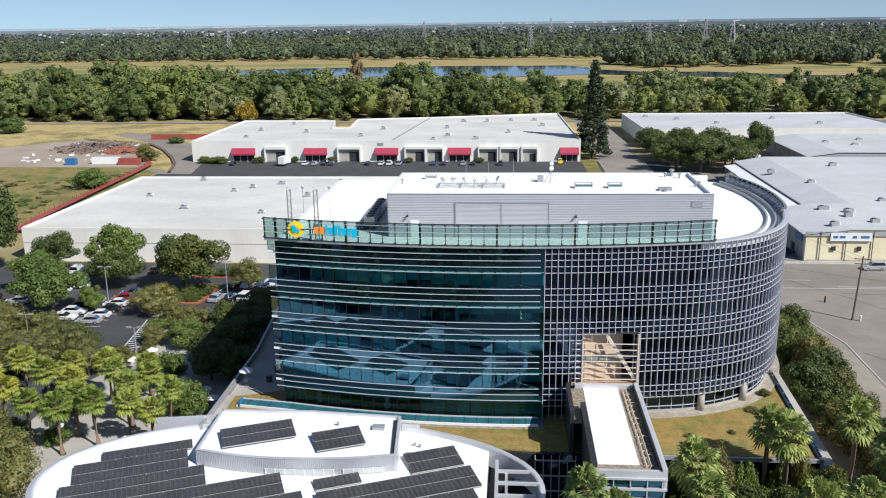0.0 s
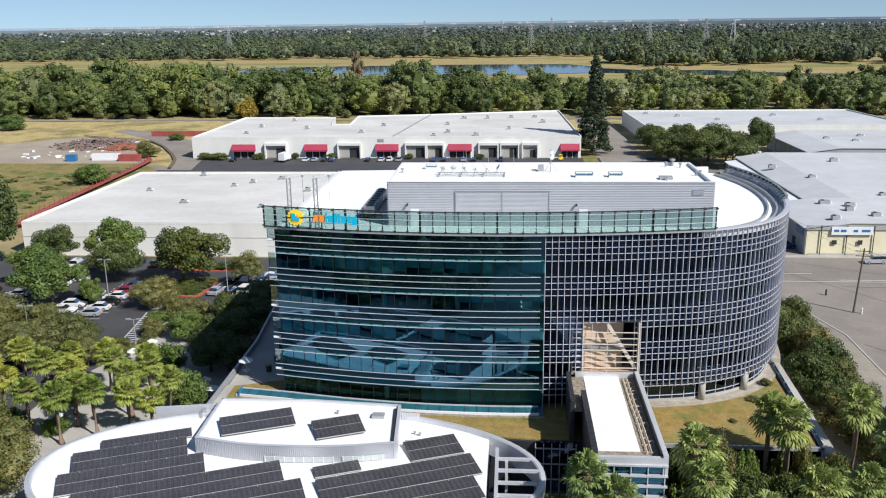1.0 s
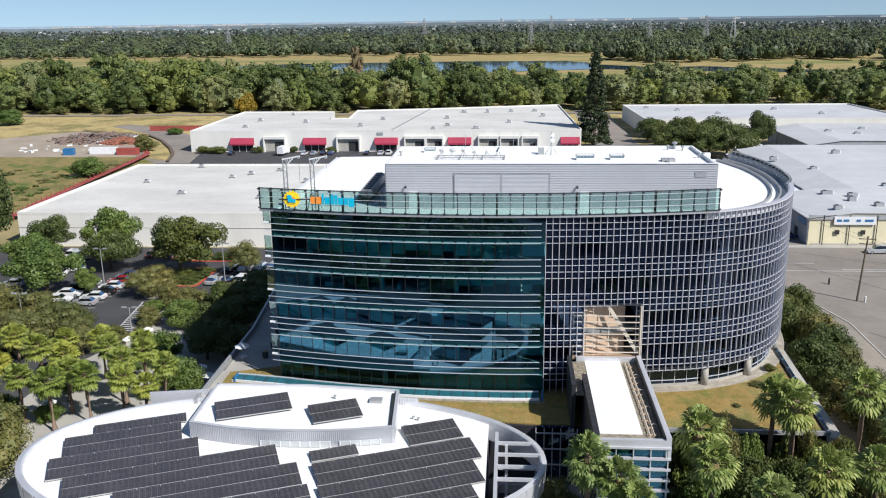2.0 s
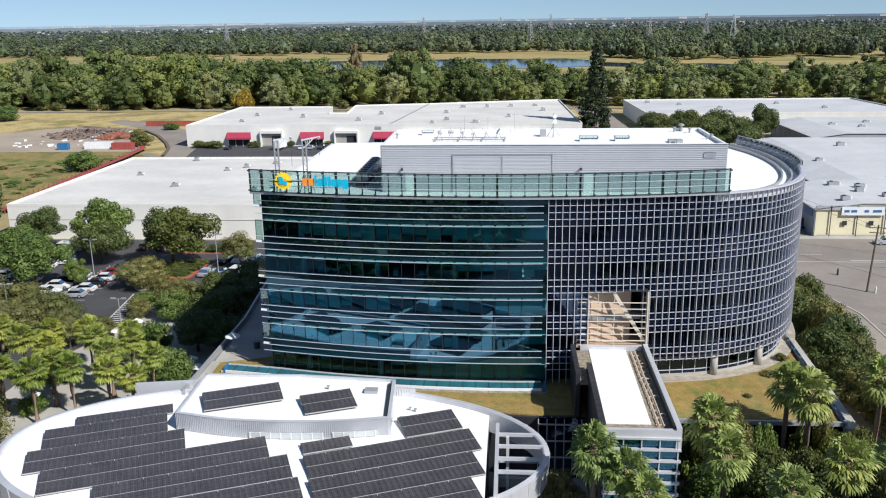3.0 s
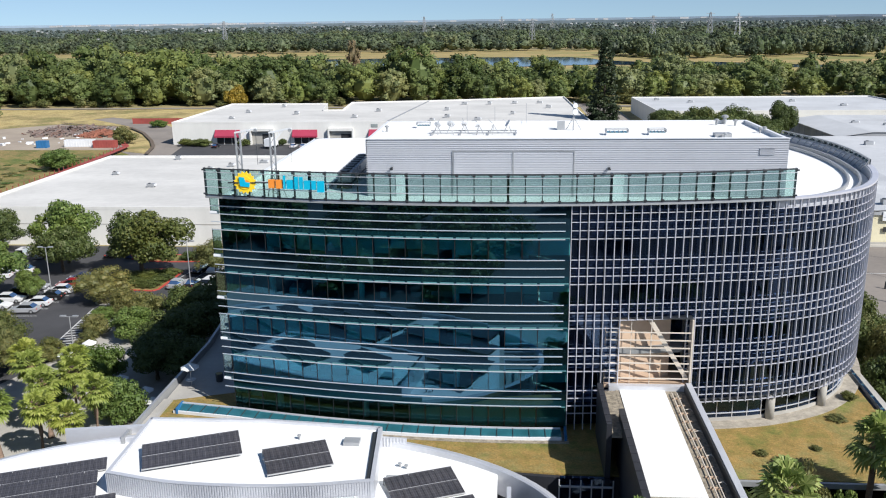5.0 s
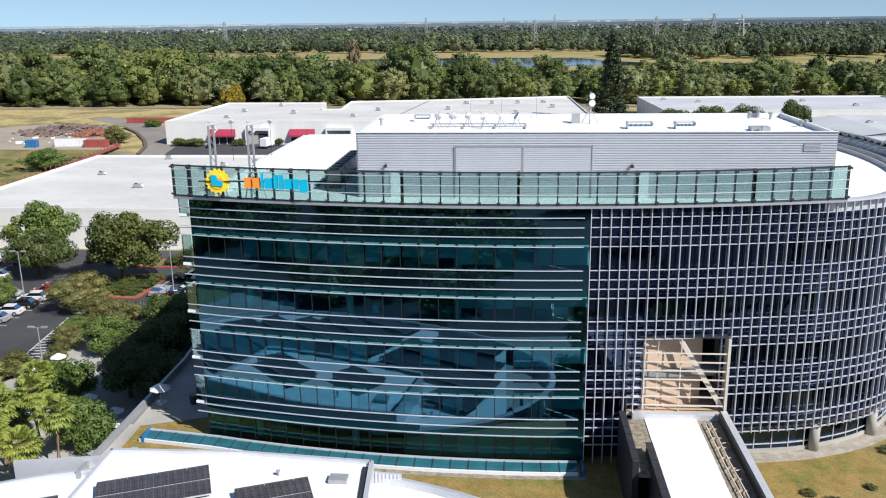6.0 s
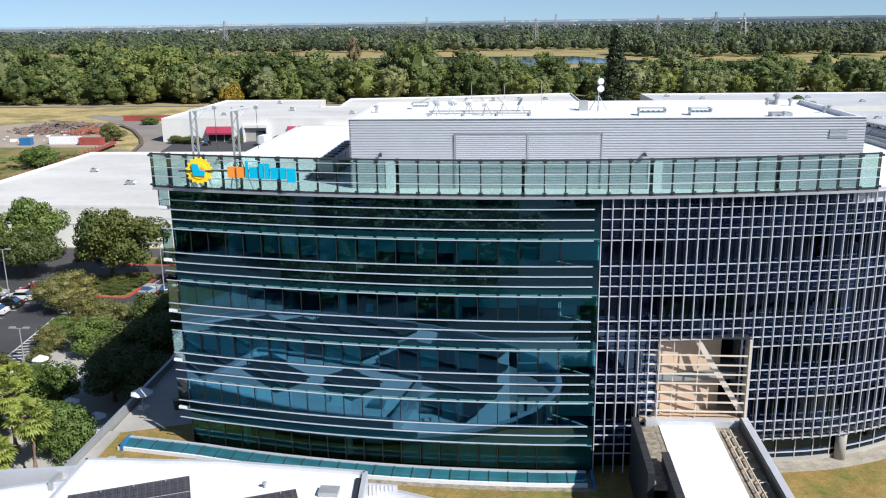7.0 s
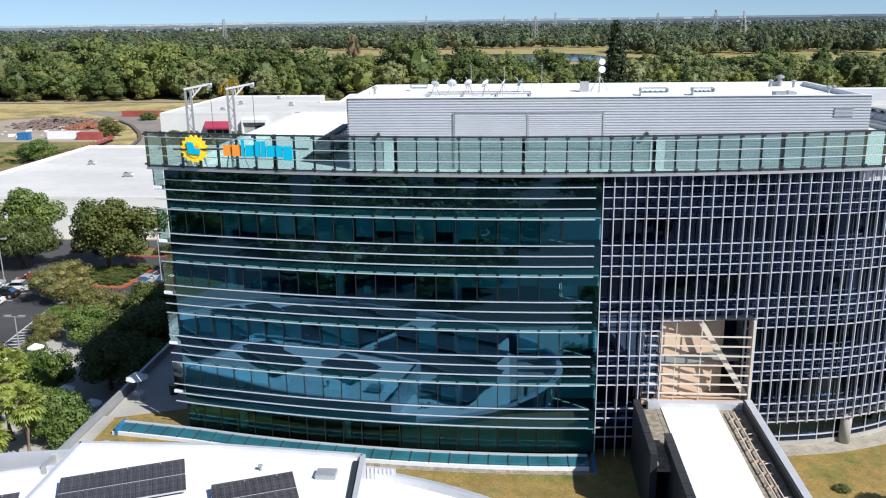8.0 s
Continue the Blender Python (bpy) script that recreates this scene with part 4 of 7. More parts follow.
part("south_glass", B(BX0 + 1.6, BX1 - 0.1, BY0 + 0.25, BY0 + 0.33, 0.2, BZ - 0.28), WINDOW_GLASS, bridge)
for i in range(10):
    part("south_louvre", B(BX0 + 1.5, BX1, BY0 - 0.15, BY0 + 0.2, 0.9 + i * 1.12, 1.1 + i * 1.12), ALU, bridge)
for i in range(5):
    part("south_post", B(BX0 + 1.6 + i * 1.62, BX0 + 1.7 + i * 1.62, BY0 - 0.05, BY0 + 0.25, 0.1, BZ - 0.25), ALU, bridge)
for x in (19.0, 19.45):
    part("roof_pipe", Mesh().tube([(x, BY0 + 1.6, BZ + 0.22), (x, BY0 + 8, BZ + 0.24), (x - 0.12, BY0 + 13, BZ + 0.22), (x - 0.12, BY1 - 0.3, BZ + 0.22)], [0.05] * 4, 7), PALE_BEAM, bridge)
for i in range(12):
    yy = BY0 + 1.9 + i * 1.5
    part("pipe_sleeper", B(18.75, 19.7, yy, yy + 0.12, BZ, BZ + 0.17), TAN_PANEL, bridge)
for i in range(4):
    yy = BY0 + 4 + i * 4
    part("pipe_elbow", Mesh().tube([(19.45, yy, BZ + 0.22), (19.85, yy, BZ + 0.3), (20.05, yy, BZ + 0.1)], [0.045] * 3, 6), PALE_BEAM, bridge)

# ---- front pavilion ----
# pale colour stands for the white roof mirrored in the clerestory glass
ROOF_GLINT_GLASS = mat("painted_reflection_glass", (0.50, 0.53, 0.53), 0.2, dark=0.9)
CX, CY, CA, CB = -17.9, 92.2, 27.0, 14.6
OVAL = []
for k in range(96):
    a = 2 * math.pi * k / 96
    x, y = CX + CA * math.cos(a), CY + CB * math.sin(a)
    n = Vector((math.cos(a) / CA, math.sin(a) / CB)).normalized()
    OVAL.append((x, y, n.x, n.y))
pav = thing("pavilion", "low oval pavilion with white roof and ribbed metal rim", "building")
CUT = [(x - nx * 0.45, y - ny * 0.45) for x, y, nx, ny in OVAL if x < 4.4]
part("wall", Mesh().prism(CUT, 0.1, 6.5), SIDING, pav)
part("roof", Mesh().prism(CUT, 6.5, 7.06), WHITE_ROOF, pav, "white membrane roof")
part("court_glass", B(4.1, 4.3, 84, 99, 0.2, 6.4), DARK_GLASS, pav)
part("court_floor", B(4.4, 8.4, 85, 98, 0.12, 0.2), DARK_STONE, pav)
part("rim", Mesh().strip(OVAL, [(-0.5, 5.2), (0.0, 5.2), (0.15, 7.5), (-0.35, 7.6), (-0.5, 7.5)], closed=True), ALU, pav, "pale metal rim")
for k in range(0, 96, 2):
    x, y, nx, ny = OVAL[k]
    part("rim_rib", Mesh().beam((x + nx * 0.02, y + ny * 0.02, 5.2), (x + nx * 0.16, y + ny * 0.16, 7.5), 0.07), ALU, pav)
# raised middle block with curved ribbed front
FB = spline([(-28.65, 96.0), (-23.06, 94.8), (-17.4, 94.55), (-11.7, 94.95), (-6.65, 95.95)], 0.21)
ringb = [(x, y) for x, y, _, _ in FB] + [(-7.35, 105.0), (-18, 105.9), (-29.0, 105.7)]
BT = 8.95
part("upper_block", Mesh().prism(ringb, 6.9, BT - 0.25), WHITE_ROOF, pav, "white upper roof")
part("front_sheet", Mesh().strip(FB, bar(-0.05, 0.04, 7.0, BT)), SIDING, pav)
for a, b in zip(FB, FB[1:]):
    mx, my = (a[0] + b[0]) / 2, (a[1] + b[1]) / 2
    part("front_rib", Mesh().strip([a, (mx, my, a[2], a[3])], bar(0.04, 0.1, 7.0, BT)), SIDING, pav)
part("front_coping", Mesh().strip(FB, bar(-0.25, 0.12, BT, BT + 0.06)), ALU, pav)
part("west_side", Mesh().prism([(-28.8, 95.95), (-28.5, 96.05), (-28.85, 105.8), (-29.15, 105.8)], 6.9, BT + 0.05), SIDING, pav)
part("east_side", Mesh().prism([(-6.85, 95.8), (-6.5, 95.8), (-7.2, 105.1), (-7.55, 105.1)], 6.9, BT + 0.05), ALU, pav)
part("north_upstand", Mesh().prism([(-29.05, 105.6), (-18, 105.8), (-7.4, 104.9), (-7.4, 105.2), (-18, 106.1), (-29.05, 105.9)], 5.5, BT + 0.05), ALU, pav)
part("clerestory", Mesh().strip(FB[39:75], bar(0.1, 0.2, 7.15, 7.75)), ROOF_GLINT_GLASS, pav, "row of low clerestory windows")
part("clerestory", Mesh().strip(FB[79:101], bar(0.1, 0.2, 7.15, 7.75)), ROOF_GLINT_GLASS, pav, "row of low clerestory windows")
for k in range(39, 102, 5):
    if not 75 < k < 78:
        a = FB[k]
        part("clerestory_post", Mesh().beam((a[0] + a[2] * 0.2, a[1] + a[3] * 0.2, 7.1), (a[0] + a[2] * 0.2, a[1] + a[3] * 0.2, 7.8), 0.1), WHITE_METAL, pav)
part("west_fin", Mesh().prism([(-37.0, 104.8), (-29.2, 106.2), (-29.2, 106.6), (-37.2, 105.2)], 4.0, 8.0), SIDING, pav, "ribbed metal fin wall")
part("north_fin", Mesh().prism([(-7.2, 105.0), (-5.0, 104.8), (-5.0, 105.0), (-7.2, 105.2)], 5.0, 8.0), SIDING, pav)
for k in range(7):
    part("fin_rib", B(-7.1 + k * 0.3, -7.0 + k * 0.3, 104.78 - 0.02 * k + 0.1, 105.0 - 0.02 * k, 6.9, 8.02), ALU, pav)
part("east_upstand", B(4.05, 4.4, 84, 97.4, 6.4, 7.9), ALU, pav)
for k in range(4):
    part("trellis_beam", B(4.4, 8.7 - 0.4 * abs(k - 1), 95.6 - k * 2.4, 95.9 - k * 2.4, 7.3, 7.6), ALU, pav)
part("trellis_post", B(5.1, 5.4, 95.5, 95.8, 0.2, 7.3), ALU, pav)
for k in range(3):
    part("court_rail", B(4.4, 8.2, 97.0, 97.15, 1.8 + 1.8 * k, 2.0 + 1.8 * k), ALU, pav)
part("gutter", Mesh().prism([(-7.25, 96.4), (-6.85, 96.4), (-7.55, 104.4), (-7.95, 104.4)], BT - 0.22, BT - 0.1), DARK_METAL, pav)
single("roof_hatch", B(-10.2, -8.8, 101.9, 102.9, BT - 0.25, BT + 0.1), GREY_METAL, "grey metal roof hatch", "hatch")
single("roof_hatch", B(-6.1, -4.7, 98.8, 99.6, 7.0, 7.35), GREY_METAL, "grey metal roof hatch", "hatch")
for x, y in ((-14.3, 102.9), (-16.2, 98.6), (-4.6, 101.2), (-5.2, 101.5)):
    roof_vent(x, y, BT - 0.25 if x < -7 else 7.0, 0.35)

# ---- solar arrays, in their own turned frame ----
SOLAR = Matrix.Translation((-17.85, 89.75, 0)) @ Matrix.Rotation(radians(22.3), 4, "Z") @ Matrix.Diagonal((0.985, 1.0, 1.0, 1.0))
cell_mesh = Mesh().box(0.02, 0.53, 0, 1.84, -0.02, 0.02).data("panel", PANEL_DARK)
ARRAYS = [(-18.1, -8.0, 13.75, 1, 7.0), (-20.9, -8.9, 9.4, 2, 7.0), (-22.0, -7.0, 5.0, 2, 7.0), (-20.3, 0.6, 0.55, 2, 7.0), (-15.4, 2.4, -3.9, 2, 7.0), (-13.4, 2.6, -8.4, 2, 7.0), (-9.0, 2.6, -12.8, 2, 7.0),
          (14.3, 20.2, 0.0, 2, 7.0), (3.8, 8.8, 0.05, 1, 7.0), (3.6, 20.4, -4.75, 2, 7.0), (3.4, 19.4, -9.2, 2, 7.0), (6.6, 17.8, -13.6, 2, 7.0), (-5.0, 3.1, 9.3, 2, BT - 0.2), (4.9, 10.6, 5.0, 2, BT - 0.2)]
for u0, u1, v0, tiers, zb in ARRAYS:
    arr = thing("solar_array", "tilted row of black solar panels on the white roof", "solar panels", "solar arrays", at=SOLAR @ pose(u0, v0, zb + 0.3, 5))
    n = round((u1 - u0) / 0.55) * 0.55
    for t in range(tiers):
        for i in range(round(n / 0.55)):
            part("panel", cell_mesh, PANEL_DARK, arr).location = (i * 0.55, t * 1.92, 0)
    part("backing", B(0.02, n, 0.02, tiers * 1.92 - 0.08, -0.05, -0.024), DARK_METAL, arr)
    for v in ((-0.06, -0.01, 0.0), (tiers * 1.92 - 0.07, tiers * 1.92 - 0.02, 0.0), (1.85, 1.91, 0.01)):
        part("rail", B(0, n, v[0], v[1], -0.1, v[2]), PANEL_EDGE, arr)
    for i in range(4, round(n / 0.55), 4):
        part("clamp_strip", B(i * 0.55 - 0.03, i * 0.55 + 0.03, tiers * 1.92 - 0.3, tiers * 1.92 - 0.02, 0.012, 0.03), PANEL_EDGE, arr)
    for i in range(0, int(n) + 1, 4):
        part("leg", B(i - 0.04, i + 0.04, 0.1, 0.2, -0.31, -0.04), PANEL_EDGE, arr)
        part("leg", B(i - 0.04, i + 0.04, tiers * 1.92 - 0.3, tiers * 1.92 - 0.2, -0.31 - tiers * 0.13, -0.04), PANEL_EDGE, arr)

# ---- warehouses ----
def warehouse(label, ring, h, wall, roof, lip=0.6, group="warehouses"):
    """A flat-roofed shed on a ring of corners, counter-clockwise."""
    t = thing("warehouse", label, "warehouse", group)
    part("wall", Mesh().prism(ring, 0, h - lip), wall, t)
    cx, cy = sum(p[0] for p in ring) / len(ring), sum(p[1] for p in ring) / len(ring)
    k = len(ring)
    for i in range(k):
        a, b = Vector(ring[i]), Vector(ring[(i + 1) % k])
        n = Vector(((b - a).y, -(b - a).x)).normalized()
        part("parapet", Mesh().strip([(a.x, a.y, n.x, n.y), (b.x, b.y, n.x, n.y)], bar(-0.3, 0.03, h - lip, h)), wall, t)
    part("roof", Mesh().prism(ring, h - lip, h - lip + 0.05), roof, t, "pale flat roof")
    return t


west_wh = warehouse("large white flat-roofed warehouse", rect(-109.6, -20, 200.5, 268), 8.2, TILT_WALL, GREY_ROOF)
part("reveal", B(-109.6, -20, 200.42, 200.5, 4.5, 4.58), CONCRETE, west_wh)
rv = random.Random(8)
for x, y in ((-88, 264), (-69, 252), (-73, 247), (-62, 258), (-79, 224), (-41, 256), (-39, 258), (-57, 219), (-95, 240), (-50, 240)):
    rooftop_unit(x, y, 7.65, rv.uniform(1.2, 2.0), 1.0, rv.uniform(0.7, 1.1))

far_wh = warehouse("long white warehouse with loading bays under maroon awnings", [(-122.5, 346), (33, 346), (29.5, 444), (-33, 428), (-68, 422), (-66, 389), (-74, 389), (-78, 417), (-122.5, 418)], 8.6, TILT_WALL, GREY_ROOF)
part("roof_joint", Mesh().prism([(-41.8, 346.4), (-41.2, 346.4), (-33.0, 427), (-33.6, 427)], 8.05, 8.35), GREY_METAL, far_wh)
for x0, x1 in ((-106, -96.5), (-76.5, -67.2), (-47.8, -38.6), (-18.8, -9.6), (25.0, 32.4)):
    aw = part("awning", Mesh().strip([(x0, 346, 0, -1), (x1, 346, 0, -1)], [(0.0, 2.9), (1.7, 2.9), (1.7, 3.5), (0.0, 5.6)]), MAROON, far_wh, "maroon canvas awning")
    part("bay_glass", B(x0 + 0.4, x1 - 0.4, 345.9, 346.05, 0.2, 2.9), BLACK_HOLE, far_wh)
    for k in range(4):
        xx = x0 + 0.4 + (x1 - x0 - 0.8) * k / 3
        part("bay_post", B(xx - 0.1, xx + 0.1, 345.8, 345.95, 0.1, 2.9), TILT_WALL, far_wh)
for x0, x1, h in ((-92, -84, 4.8), (-62.5, -54, 4.8), (-35.5, -28, 4.8), (-27, -21, 4.8), (-6.5, 0.5, 4.8), (2, 8.5, 4.8), (10.5, 16, 4.0)):
    # dock backs: wall colour darkened to paint in the shade between the piers
    part("dock_recess", B(x0, x1, 345.85, 346.02, 0.3, h), mat("painted_recess_shade", (0.42, 0.40, 0.36), 0.8), far_wh)
    part("dock_door", B(x0 + (x1 - x0) * 0.5, x1 - 0.6, 345.8, 345.9, 0.3, h - 0.8), BLACK_HOLE, far_wh)
    part("dock_pier", B(x0 - 0.5, x0, 344.6, 346, 0, 5.2), TILT_WALL, far_wh)
    part("dock_pier", B(x1, x1 + 0.5, 344.6, 346, 0, 5.2), TILT_WALL, far_wh)
    part("dock_lintel", B(x0 - 0.5, x1 + 0.5, 344.6, 346, 5.2, 6.2), TILT_WALL, far_wh)
part("wall_sign", B(-47, -44.5, 345.9, 346, 6.4, 7.6), mat("wall_sign_paint", (0.30, 0.34, 0.33), 0.6), far_wh)
for x, y in ((-104, 360), (-82, 375), (-95, 405), (-56, 362), (-50, 385), (-20, 362), (-8, 352), (-25, 352), (-16, 412), (-5, 412), (6, 414), (17, 416), (-22, 388), (-104, 382), (5, 372), (20, 395)):
    rooftop_unit(x, y, 8.05, rv.uniform(1.4, 2.4), 1.4, rv.uniform(0.8, 1.3))
ne_wh = warehouse("pale grey warehouse behind the side street", [(64, 388), (176, 388), (172, 452), (62, 452)], 7.4, TILT_WALL, OLD_ROOF)
part("dock_door", B(82, 87, 387.9, 388, 0.2, 4.0), CREAM, ne_wh)
GREY_SIDE = mat("grey_side_wall", (0.36, 0.37, 0.38), 0.8)


def gabled(label, x0, xr, x1, y0, y1, ze, zr, wall):
    """A wide shed with a low-pitched roof whose ridge runs north at xr."""
    t = thing("warehouse", label, "warehouse", "warehouses")
    z1 = zr - 0.6
    m = Mesh()
    ring = [(x0, 0), (x1, 0), (x1, z1 - 0.15), (xr, zr - 0.15), (x0, ze - 0.15)]
    m.v = [(x, y0, z) for x, z in ring] + [(x, y1, z) for x, z in ring]
    m.f = [tuple(range(5)), (9, 8, 7, 6, 5)] + [(i, 5 + i, 5 + (i + 1) % 5, (i + 1) % 5) for i in range(5)]
    part("wall", m, wall, t)
    for (xa, za), (xb, zb) in (((x0 - 0.4, ze), (xr, zr)), ((xr, zr), (x1 + 0.2, z1))):
        r = Mesh()
        r.v = [(xa, y0 - 0.3, za - 0.14), (xb, y0 - 0.3, zb - 0.14), (xb, y1, zb - 0.14), (xa, y1, za - 0.14), (xa, y0 - 0.3, za), (xb, y0 - 0.3, zb), (xb, y1, zb), (xa, y1, za)]
        r.f = [(3, 2, 1, 0), (4, 5, 6, 7), (0, 1, 5, 4), (1, 2, 6, 5), (2, 3, 7, 6), (3, 0, 4, 7)]
        part("roof_slope", r, OLD_ROOF, t, "pale grey low-pitched roof")
    for k in range(int((y1 - y0) / 6)):
        part("wall_rib", B(x0 - 0.12, x0, y0 + 2 + k * 6, y0 + 2.3 + k * 6, 0, ze - 0.2), wall, t)
    part("gutter", B(x0 - 0.55, x0 - 0.4, y0 - 0.2, y1, ze - 0.2, ze - 0.02), GREY_METAL, t)
    return t


gabled("long pale grey warehouse with low-pitched roof", 110.5, 121, 240, 320, 370, 6.0, 7.5, GREY_SIDE)
gabled("pale grey warehouse behind a white canopy", 82.6, 92, 240, 233.2, 309, 6.1, 7.7, GREY_SIDE)
se_wh = gabled("pale grey warehouse with cream street front", 72.4, 82, 200, 205.5, 233, 6.2, 7.6, CREAM)
part("street_fascia", B(72.2, 200, 205.2, 205.45, 6.0, 7.0), GREY_SIDE, se_wh)
part("west_face", B(72.2, 72.38, 205.6, 232.9, 0.0, 6.0), GREY_SIDE, se_wh, "grey painted west wall")
for k in range(3):
    part("side_door", B(72.1, 72.2, 212 + k * 6, 214 + k * 6, 0.1, 2.6), BLACK_HOLE, se_wh)
part("side_sign", B(72.05, 72.2, 207, 212, 4.2, 5.6), POOL_BLUE, se_wh)
part("signboard", B(77.6, 86.6, 205.0, 205.19, 4.9, 6.7), WHITE_METAL, se_wh)
for k, (x0, w) in enumerate(((78.2, 1.0), (79.6, 1.2), (82.4, 0.9), (84.2, 1.8))):
    part("sign_bar", B(x0, x0 + w, 204.93, 204.99, 5.6, 6.1), POOL_BLUE, se_wh)
for x in (78.0, 83.6):
    part("window", B(x, x + 1.0, 205.15, 205.25, 2.6, 3.6), BLACK_HOLE, se_wh)
for x in (75.4, 81.0, 86.9, 97.5, 108):
    part("downpipe", B(x, x + 0.14, 205.1, 205.28, 0.2, 7.0), DARK_METAL, se_wh)
part("painted_arrow", B(91.0, 94.2, 205.15, 205.25, 3.5, 3.85).box(94.2, 94.9, 205.15, 205.25, 3.2, 4.15), POOL_BLUE, se_wh)
part("base_band", B(73, 190, 205.15, 205.27, 0.05, 0.5), CONCRETE, se_wh)
for x, y in ((83, 226), (80, 210), (88, 223), (86, 218), (96, 212), (92, 262), (101, 236), (90, 212.5), (110, 250), (120, 224), (86, 280), (108, 290)):
    rooftop_unit(x, y, 7.15 if x > 78 else 6.7, rv.uniform(1.5, 2.6), 1.5, rv.uniform(1.0, 1.6))
for x, y in ((85, 428), (100, 412), (118, 400), (130, 430), (145, 410), (125, 345), (140, 352), (150, 330), (133, 338), (72, 440)):
    rooftop_unit(x, y, 6.85 if y > 380 else 7.2, 2.2, 1.4, 0.9)
canopy = thing("loading_canopy", "long low white steel canopy along the warehouse", "canopy")
part("deck", Mesh().prism([(76.5, 236), (82.1, 236), (82.1, 306), (77.3, 303)], 5.35, 5.6), WHITE_METAL, canopy)
for k in range(7):
    part("post", B(77.4, 77.6, 238 + k * 10.5, 238.2 + k * 10.5, 0, 5.35), GREY_METAL, canopy)

# ---- foliage ----
def quads_data(name, verts, material):
    """One mesh of loose quads from an array of (4n, 3)."""
    n = len(verts) // 4
    me = bpy.data.meshes.new(name)
    me.vertices.add(4 * n)
    me.vertices.foreach_set("co", np.asarray(verts, dtype=np.float32).ravel())
    me.loops.add(4 * n)
    me.loops.foreach_set("vertex_index", np.arange(4 * n, dtype=np.int32))
    me.polygons.add(n)
    me.polygons.foreach_set("loop_start", np.arange(0, 4 * n, 4, dtype=np.int32))
    me.materials.append(material)
    me.update(calc_edges=True)
    return me


def leaf_cloud(rng, blobs, count, leaf, loose=0.42):
    """Leaf clumps over a set of ellipsoids (cx, cy, cz, rx, ry, rz); some hang inside them."""
    b = np.array(blobs)
    area = b[:, 3] * b[:, 4] + b[:, 3] * b[:, 5] + b[:, 4] * b[:, 5]
    pick = rng.choice(len(b), count, p=area / area.sum())
    d = rng.normal(size=(count, 3))
    d /= np.linalg.norm(d, axis=1)[:, None]
    r = 1.06 - 0.4 * rng.random(count) ** 2.2
    c = b[pick, :3] + d * b[pick, 3:] * r[:, None]
    nrm = d + rng.normal(size=(count, 3)) * loose + np.array([0, 0, 0.2])
    nrm /= np.linalg.norm(nrm, axis=1)[:, None]
    t = np.cross(nrm, rng.normal(size=(count, 3)))
    t /= np.linalg.norm(t, axis=1)[:, None]
    s = np.cross(nrm, t)
    w = leaf * (0.55 + 0.9 * rng.random(count))[:, None]
    t, s = t * w, s * w * (0.55 + 0.4 * rng.random(count))[:, None]
    q = np.stack([c - t - s * 0.5, c - s * 0.9 + t * 0.3, c + t + s * 0.3, c + s * 0.9 - t * 0.4], axis=1)
    return q.reshape(-1, 3)


def core_quads(blobs, k=0.72, a=7, h=4):
    out = []
    for cx, cy, cz, rx, ry, rz in blobs:
        g = [[(cx + rx * k * math.cos(2 * math.pi * i / a) * math.sin(math.pi * j / h), cy + ry * k * math.sin(2 * math.pi * i / a) * math.sin(math.pi * j / h), cz - rz * k * math.cos(math.pi * j / h)) for i in range(a)] for j in range(h + 1)]
        for j in range(h):
            for i in range(a):
                out += [g[j][i], g[j][(i + 1) % a], g[j + 1][(i + 1) % a], g[j + 1][i]]
    return np.array(out)


def crown_blobs(rng, h, r, base, n, rough=0.0):
    """A broad crown: a large dark heart and many clumps over an uneven dome."""
    out = [(0, 0, base + (h - base) * 0.45, r * 0.62, r * 0.62, (h - base) * 0.42)]
    lean = rng.uniform(0, 6.28)
    for i in range(n):
        up = 1 - 1.55 * ((i + 0.5) / n) ** 0.9
        a = 2.39996 * i + rng.uniform(-0.4, 0.4)
        wide = math.sqrt(max(0.0, 1 - up * up)) * (0.78 + 0.22 * math.cos(a - lean)) * rng.uniform(0.72 - 0.2 * rough, 1.05 + 0.08 * rough)
        k = r * rng.uniform(0.17, 0.36 + 0.06 * rough)
        out.append((math.cos(a) * r * wide, math.sin(a) * r * wide, base + (h - base) * (0.47 + 0.44 * up) + rng.uniform(-0.05, 0.05) * h, k, k, k * rng.uniform(0.65, 0.95)))
    return out


def trunk_mesh(rng, h, r, blobs, thick):
    m = Mesh()
    fork = h * 0.34
    m.tube([(0, 0, -0.1), (0.05, 0, fork * 0.5), (0.1, 0.05, fork)], [thick * 1.25, thick, thick * 0.85], 8)
    for b in blobs[1:8]:
        p = Vector(b[:3])
        mid = Vector((p.x * 0.45, p.y * 0.45, fork + (p.z - fork) * 0.45 + 0.2))
        m.tube([(0.1, 0.05, fork - 0.15), tuple(mid), tuple(p)], [thick * 0.55, thick * 0.35, thick * 0.12], 5)
    return m


def tree_kind(seed, h, r, base, leaves, leaf, count, bark=BARK, thick=0.3, n=24):
    """Shared trunk and crown meshes for one shape of tree."""
    rng = np.random.default_rng(seed)
    bl = crown_blobs(rng, h, r, base, n, 1.0)
    q = np.concatenate([core_quads(bl[:1], 0.8), core_quads(bl[1:], 0.6), leaf_cloud(rng, bl[1:], count, leaf, 0.6)])
    return trunk_mesh(rng, h, r, bl, thick).data("trunk", bark), quads_data("crown", q, leaves)


